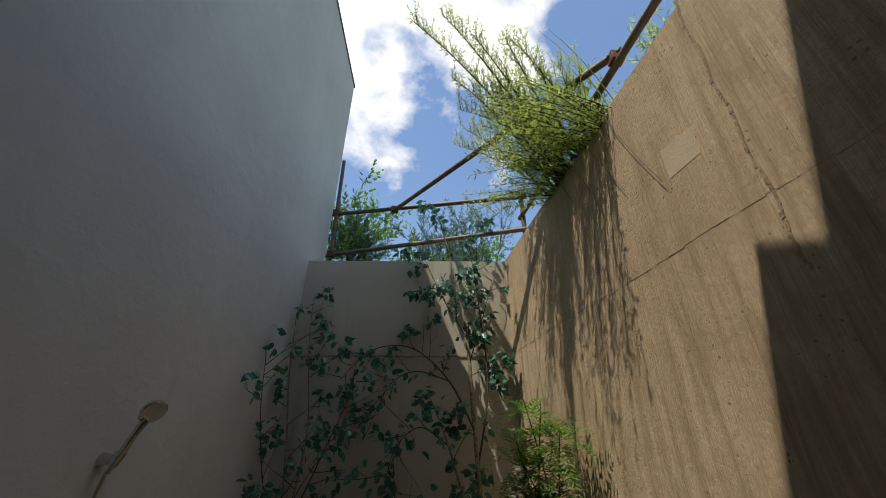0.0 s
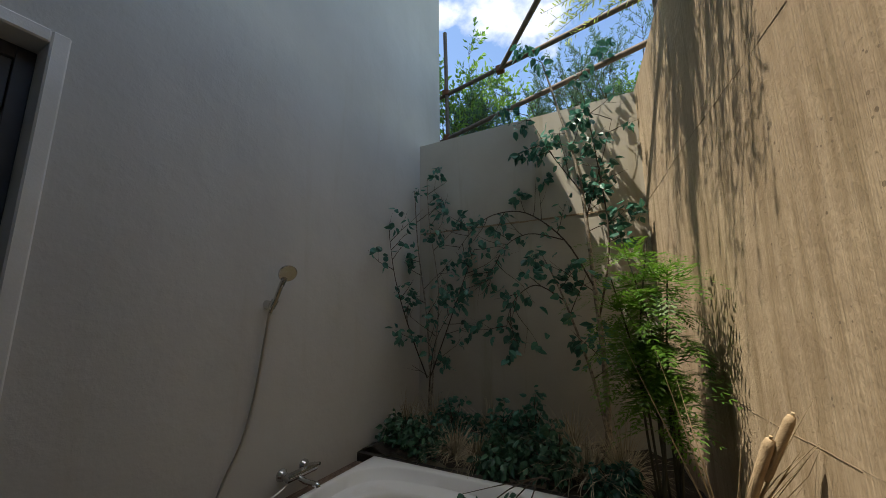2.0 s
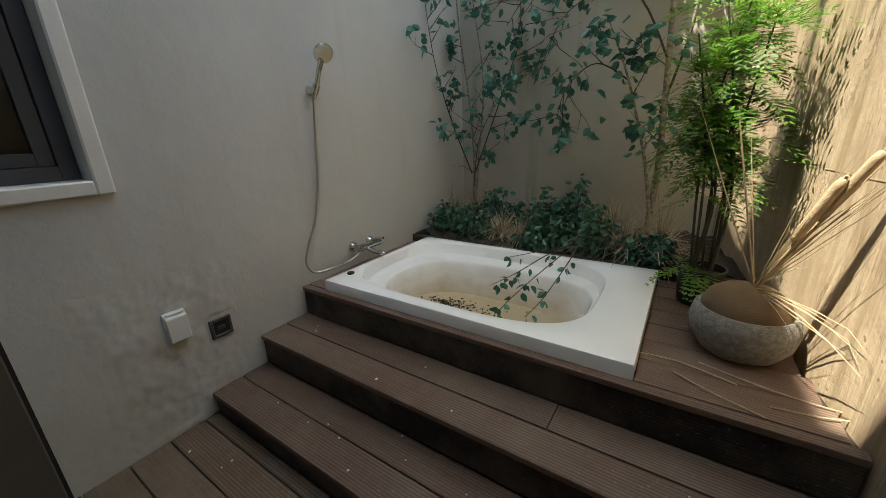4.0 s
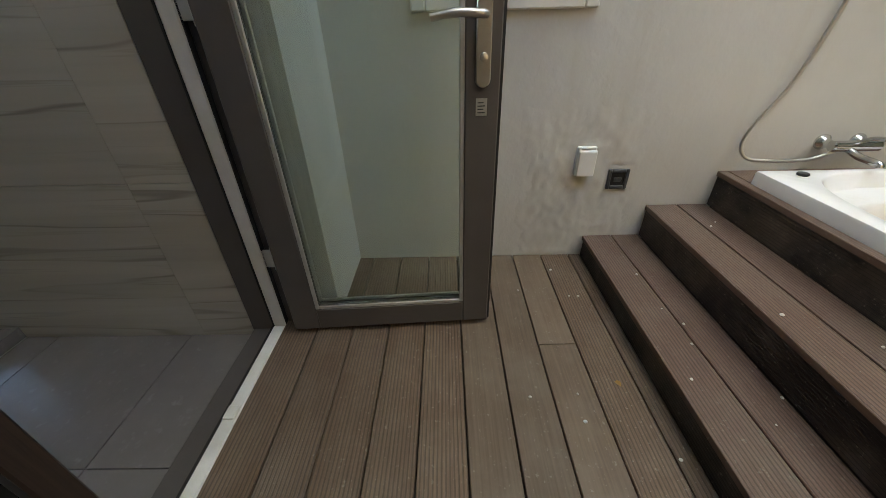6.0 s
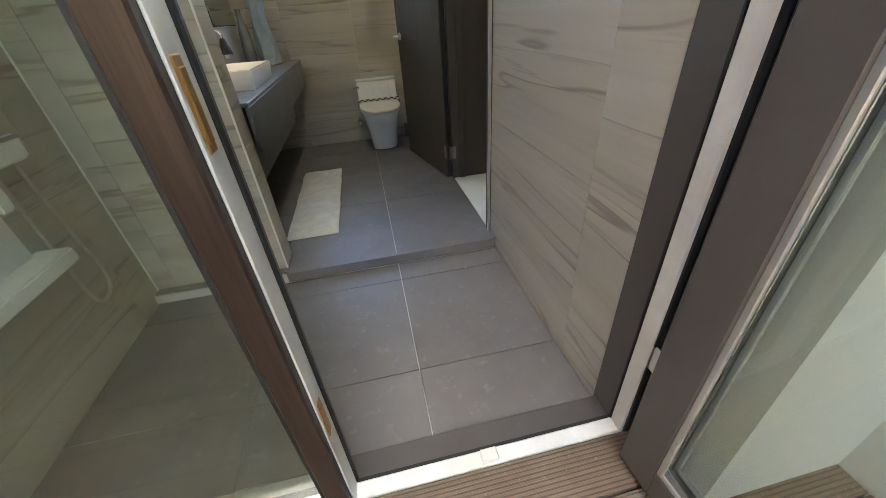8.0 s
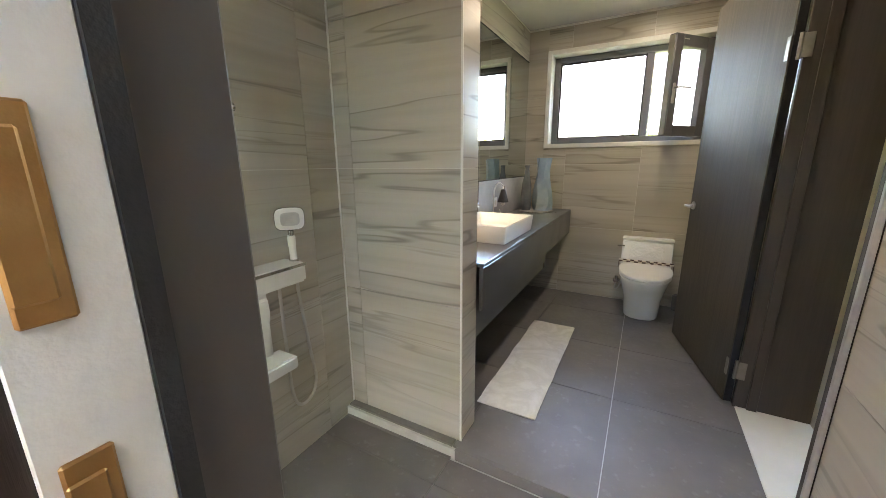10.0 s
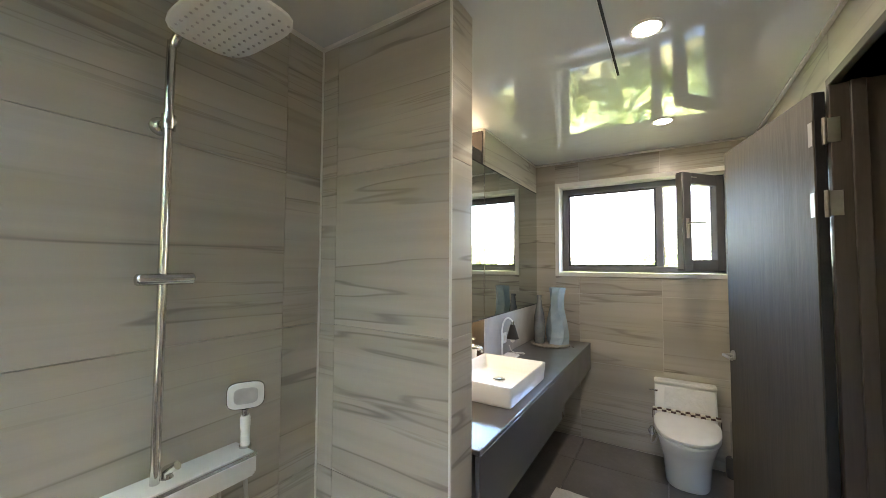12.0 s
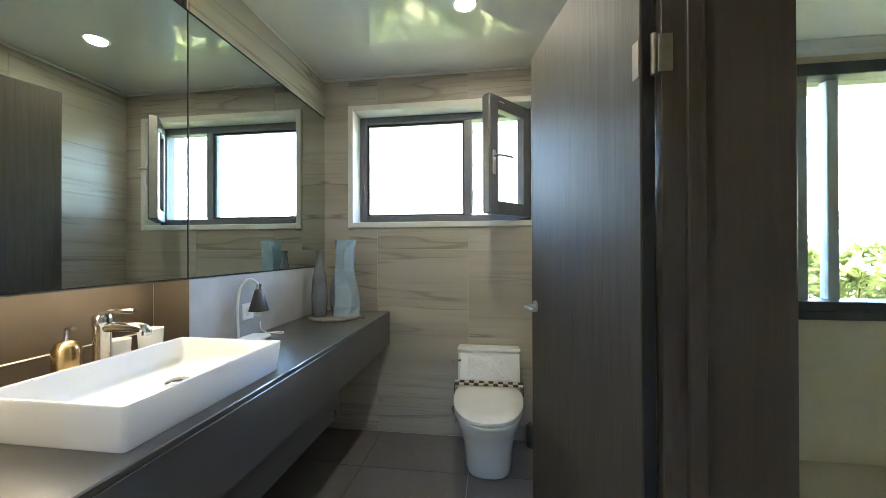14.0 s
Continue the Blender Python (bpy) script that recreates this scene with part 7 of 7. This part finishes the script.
downlight(1.06, -1.56)
downlight(1.02, -2.62)
v = thing("ceiling_slot", (1.19, -1.6, CEIL_Z), "thin black slot in the glossy ceiling", "vent")
part("slot", Geo().box(1.186, 1.196, -1.88, -1.18, CEIL_Z - 0.003, CEIL_Z - 0.0008), RUBBER, v)
part("slot_lip", Geo().box(1.196, 1.199, -1.88, -1.18, CEIL_Z - 0.005, CEIL_Z - 0.0008), WHITE_PLASTIC, v)


# hedge outside the windows
def hedge(x, seed, y=-5.4):
    weed_bush("garden_hedge", "dense sunlit green hedge outside the windows", [((x + rnd(-0.5, 0.5), y + rnd(-0.3, 0.3), 0.35), (rnd(-0.3, 0.3), rnd(-0.3, 0.3), 1.0), rnd(0.6, 0.95), 0.012) for k in range(11)], seed, 0.10, 0.5, 1, 3, LEAF_HEDGE, 5)


for i, x in enumerate((-3.6, -2.4, -1.2, 0.0, 1.2, 2.4)):
    random.seed(100 + i)
    hedge(x, 110 + i)
    hedge(x + 0.6, 120 + i, -6.6)


block = Vector((0, 0, 0))


# ---- pieces of floors and walls ----
def board(x0, x1, y0, y1, zt, material, parent, thick=0.022):
    g = Geo()
    c = 0.0025
    ring = ((y0, zt - thick), (y1, zt - thick), (y1, zt - c), (y1 - c, zt), (y0 + c, zt), (y0, zt - c))
    g.loft([[(x, y, z) for y, z in ring] for x in (x0, x1)])
    return part("board", g, material, parent)


y = 0.034
k = 0
while y < STEP1[0] - 0.06:
    y1 = min(y + DECK_PITCH - 0.005, STEP1[0] - 0.004)
    x0 = 0.434 if y1 < 0.252 else 0.004
    m = DECK_FLAT if k in (5, 6, 7) else DECK_REED
    if k in (5, 7):
        cut = 0.62 if k == 7 else 1.55
        board(x0, cut - 0.002, y, y1, 0.0, m, deck_floor)
        board(cut + 0.002, east_x(y) - 0.01, y, y1, 0.0, m, deck_floor)
    else:
        board(x0, east_x(y) - 0.01, y, y1, 0.0, m, deck_floor)
    y += DECK_PITCH
    k += 1

for (front, top), (back, _), cut in ((STEP1, STEP2, 1.75), (STEP2, STAGE, 1.45)):
    half = (back - front) / 2
    for j in range(2):
        a, b = front - (0.008 if j == 0 else 0) + half * j, front + half * (j + 1) - 0.005
        if j == 0:
            board(0.003, east_x(front) - 0.01, a, b, top, STEP_BOARD, steps)
        else:
            board(0.003, cut, a, b, top, STEP_BOARD, steps)
            board(cut + 0.004, east_x(front) - 0.01, a, b, top, STEP_BOARD, steps)
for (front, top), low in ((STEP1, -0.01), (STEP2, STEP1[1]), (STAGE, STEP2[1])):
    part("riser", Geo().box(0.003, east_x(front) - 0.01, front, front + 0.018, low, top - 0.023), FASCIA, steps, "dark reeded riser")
# platform boards: a front strip, a strip by the wall, rows beside the tub
board(0.003, east_x(1.956) - 0.01, 1.948, 1.988, 0.441, STEP_BOARD, steps)
board(0.003, 0.150, 1.992, 2.955, 0.441, STEP_BOARD, steps)
y = 1.992
while y < 2.95:
    board(1.676, east_x(y) - 0.03, y, min(y + DECK_PITCH - 0.005, 2.958), 0.441, STEP_BOARD, steps)
    y += DECK_PITCH


def slab_pieces(parent, x_cuts, y_cuts, z, gap=0.004, thick=0.010):
    for i in range(len(x_cuts) - 1):
        for j in range(len(y_cuts) - 1):
            g = Geo().box(x_cuts[i] + gap / 2, x_cuts[i + 1] - gap / 2, y_cuts[j] + gap / 2, y_cuts[j + 1] - gap / 2, z - thick, z)
            part("tile", g, FLOOR_TILE, parent)


block = HOUSE_BLOCK
slab_pieces(floor_bath, (0.482, 1.030, 1.620, 2.222), (DRY_Y + 0.003, -0.808, -0.237, 0.042), WET_L)
slab_pieces(floor_bath, (1.620, 2.222), (PART_Y1, DRY_Y + 0.003), WET_L)
slab_pieces(floor_dry, (0.482, 1.030, 1.620, 2.222), (FAR_Y + 0.002, -2.86, -2.26, -1.66, DRY_Y - 0.023), DRY_Z)

ROWS = (-0.04, 0.65, 1.21, 1.80, CEIL_Z)


def wall_tiles(parent, axis, face, out, u_cuts, z0=-0.04, z1=CEIL_Z, skip=None):
    """Large tiles on a wall; out: which way the face looks."""
    for i in range(len(u_cuts) - 1):
        for j in range(len(ROWS) - 1):
            a, b = u_cuts[i] + 0.001, u_cuts[i + 1] - 0.001
            c, d = max(ROWS[j], z0) + 0.001, min(ROWS[j + 1], z1) - 0.001
            if b - a < 0.01 or d - c < 0.01:
                continue
            holes = [(a, b, c, d)]
            if skip:
                s0, s1, t0, t1 = skip
                if a < s1 and b > s0 and c < t1 and d > t0:
                    holes = [(a, min(b, s0), c, d), (max(a, s1), b, c, d), (max(a, s0), min(b, s1), c, min(d, t0)), (max(a, s0), min(b, s1), max(c, t1), d)]
            for (p, q, r, s) in holes:
                if q - p < 0.006 or s - r < 0.006:
                    continue
                lo, hi = sorted((face, face - out * 0.0095))
                g = Geo()
                g.box(lo, hi, p, q, r, s) if axis == "x" else g.box(p, q, lo, hi, r, s)
                part("tile", g, WALL_TILE, parent)


wall_tiles(wall_bath_west, "x", WX0, 1, (DOOR_Y1 + 0.034, -0.184, 0.032))
wall_tiles(wall_bath_west, "x", WX0, 1, (FAR_Y, -2.6, DOOR_Y0 - 0.021), DRY_Z)
wall_tiles(wall_bath_west, "x", WX0, 1, (DOOR_Y0 - 0.021, DOOR_Y1 + 0.034), IN_TOP + 0.03)
wall_tiles(wall_bath_east, "x", WX1, -1, (PART_Y1, -0.854, 0.032))
wall_tiles(wall_bath_east, "x", WX1, -1, (-2.155, PART_Y0), MIR_Z1)
wall_tiles(wall_bath_east, "x", WX1, -1, (FAR_Y, -2.4, PART_Y0), DRY_Z, 0.59)
wall_tiles(wall_partition, "y", PART_Y1, 1, (PART_X, 2.133, WX1))
wall_tiles(wall_partition, "x", PART_X, -1, (PART_Y0, PART_Y1))
wall_tiles(wall_partition, "y", PART_Y0, -1, (PART_X, WX1), DRY_Z)
wall_tiles(wall_far, "y", FAR_Y, 1, (WX0, 1.05, 1.65, WX1), DRY_Z, CEIL_Z, (BW[0] - 0.034, BW[1] + 0.034, BW[2] - 0.03, BW[3] + 0.03))
wall_tiles(built_out, "x", 2.018, -1, (FAR_Y, -2.156), MIR_Z1 + 0.006)
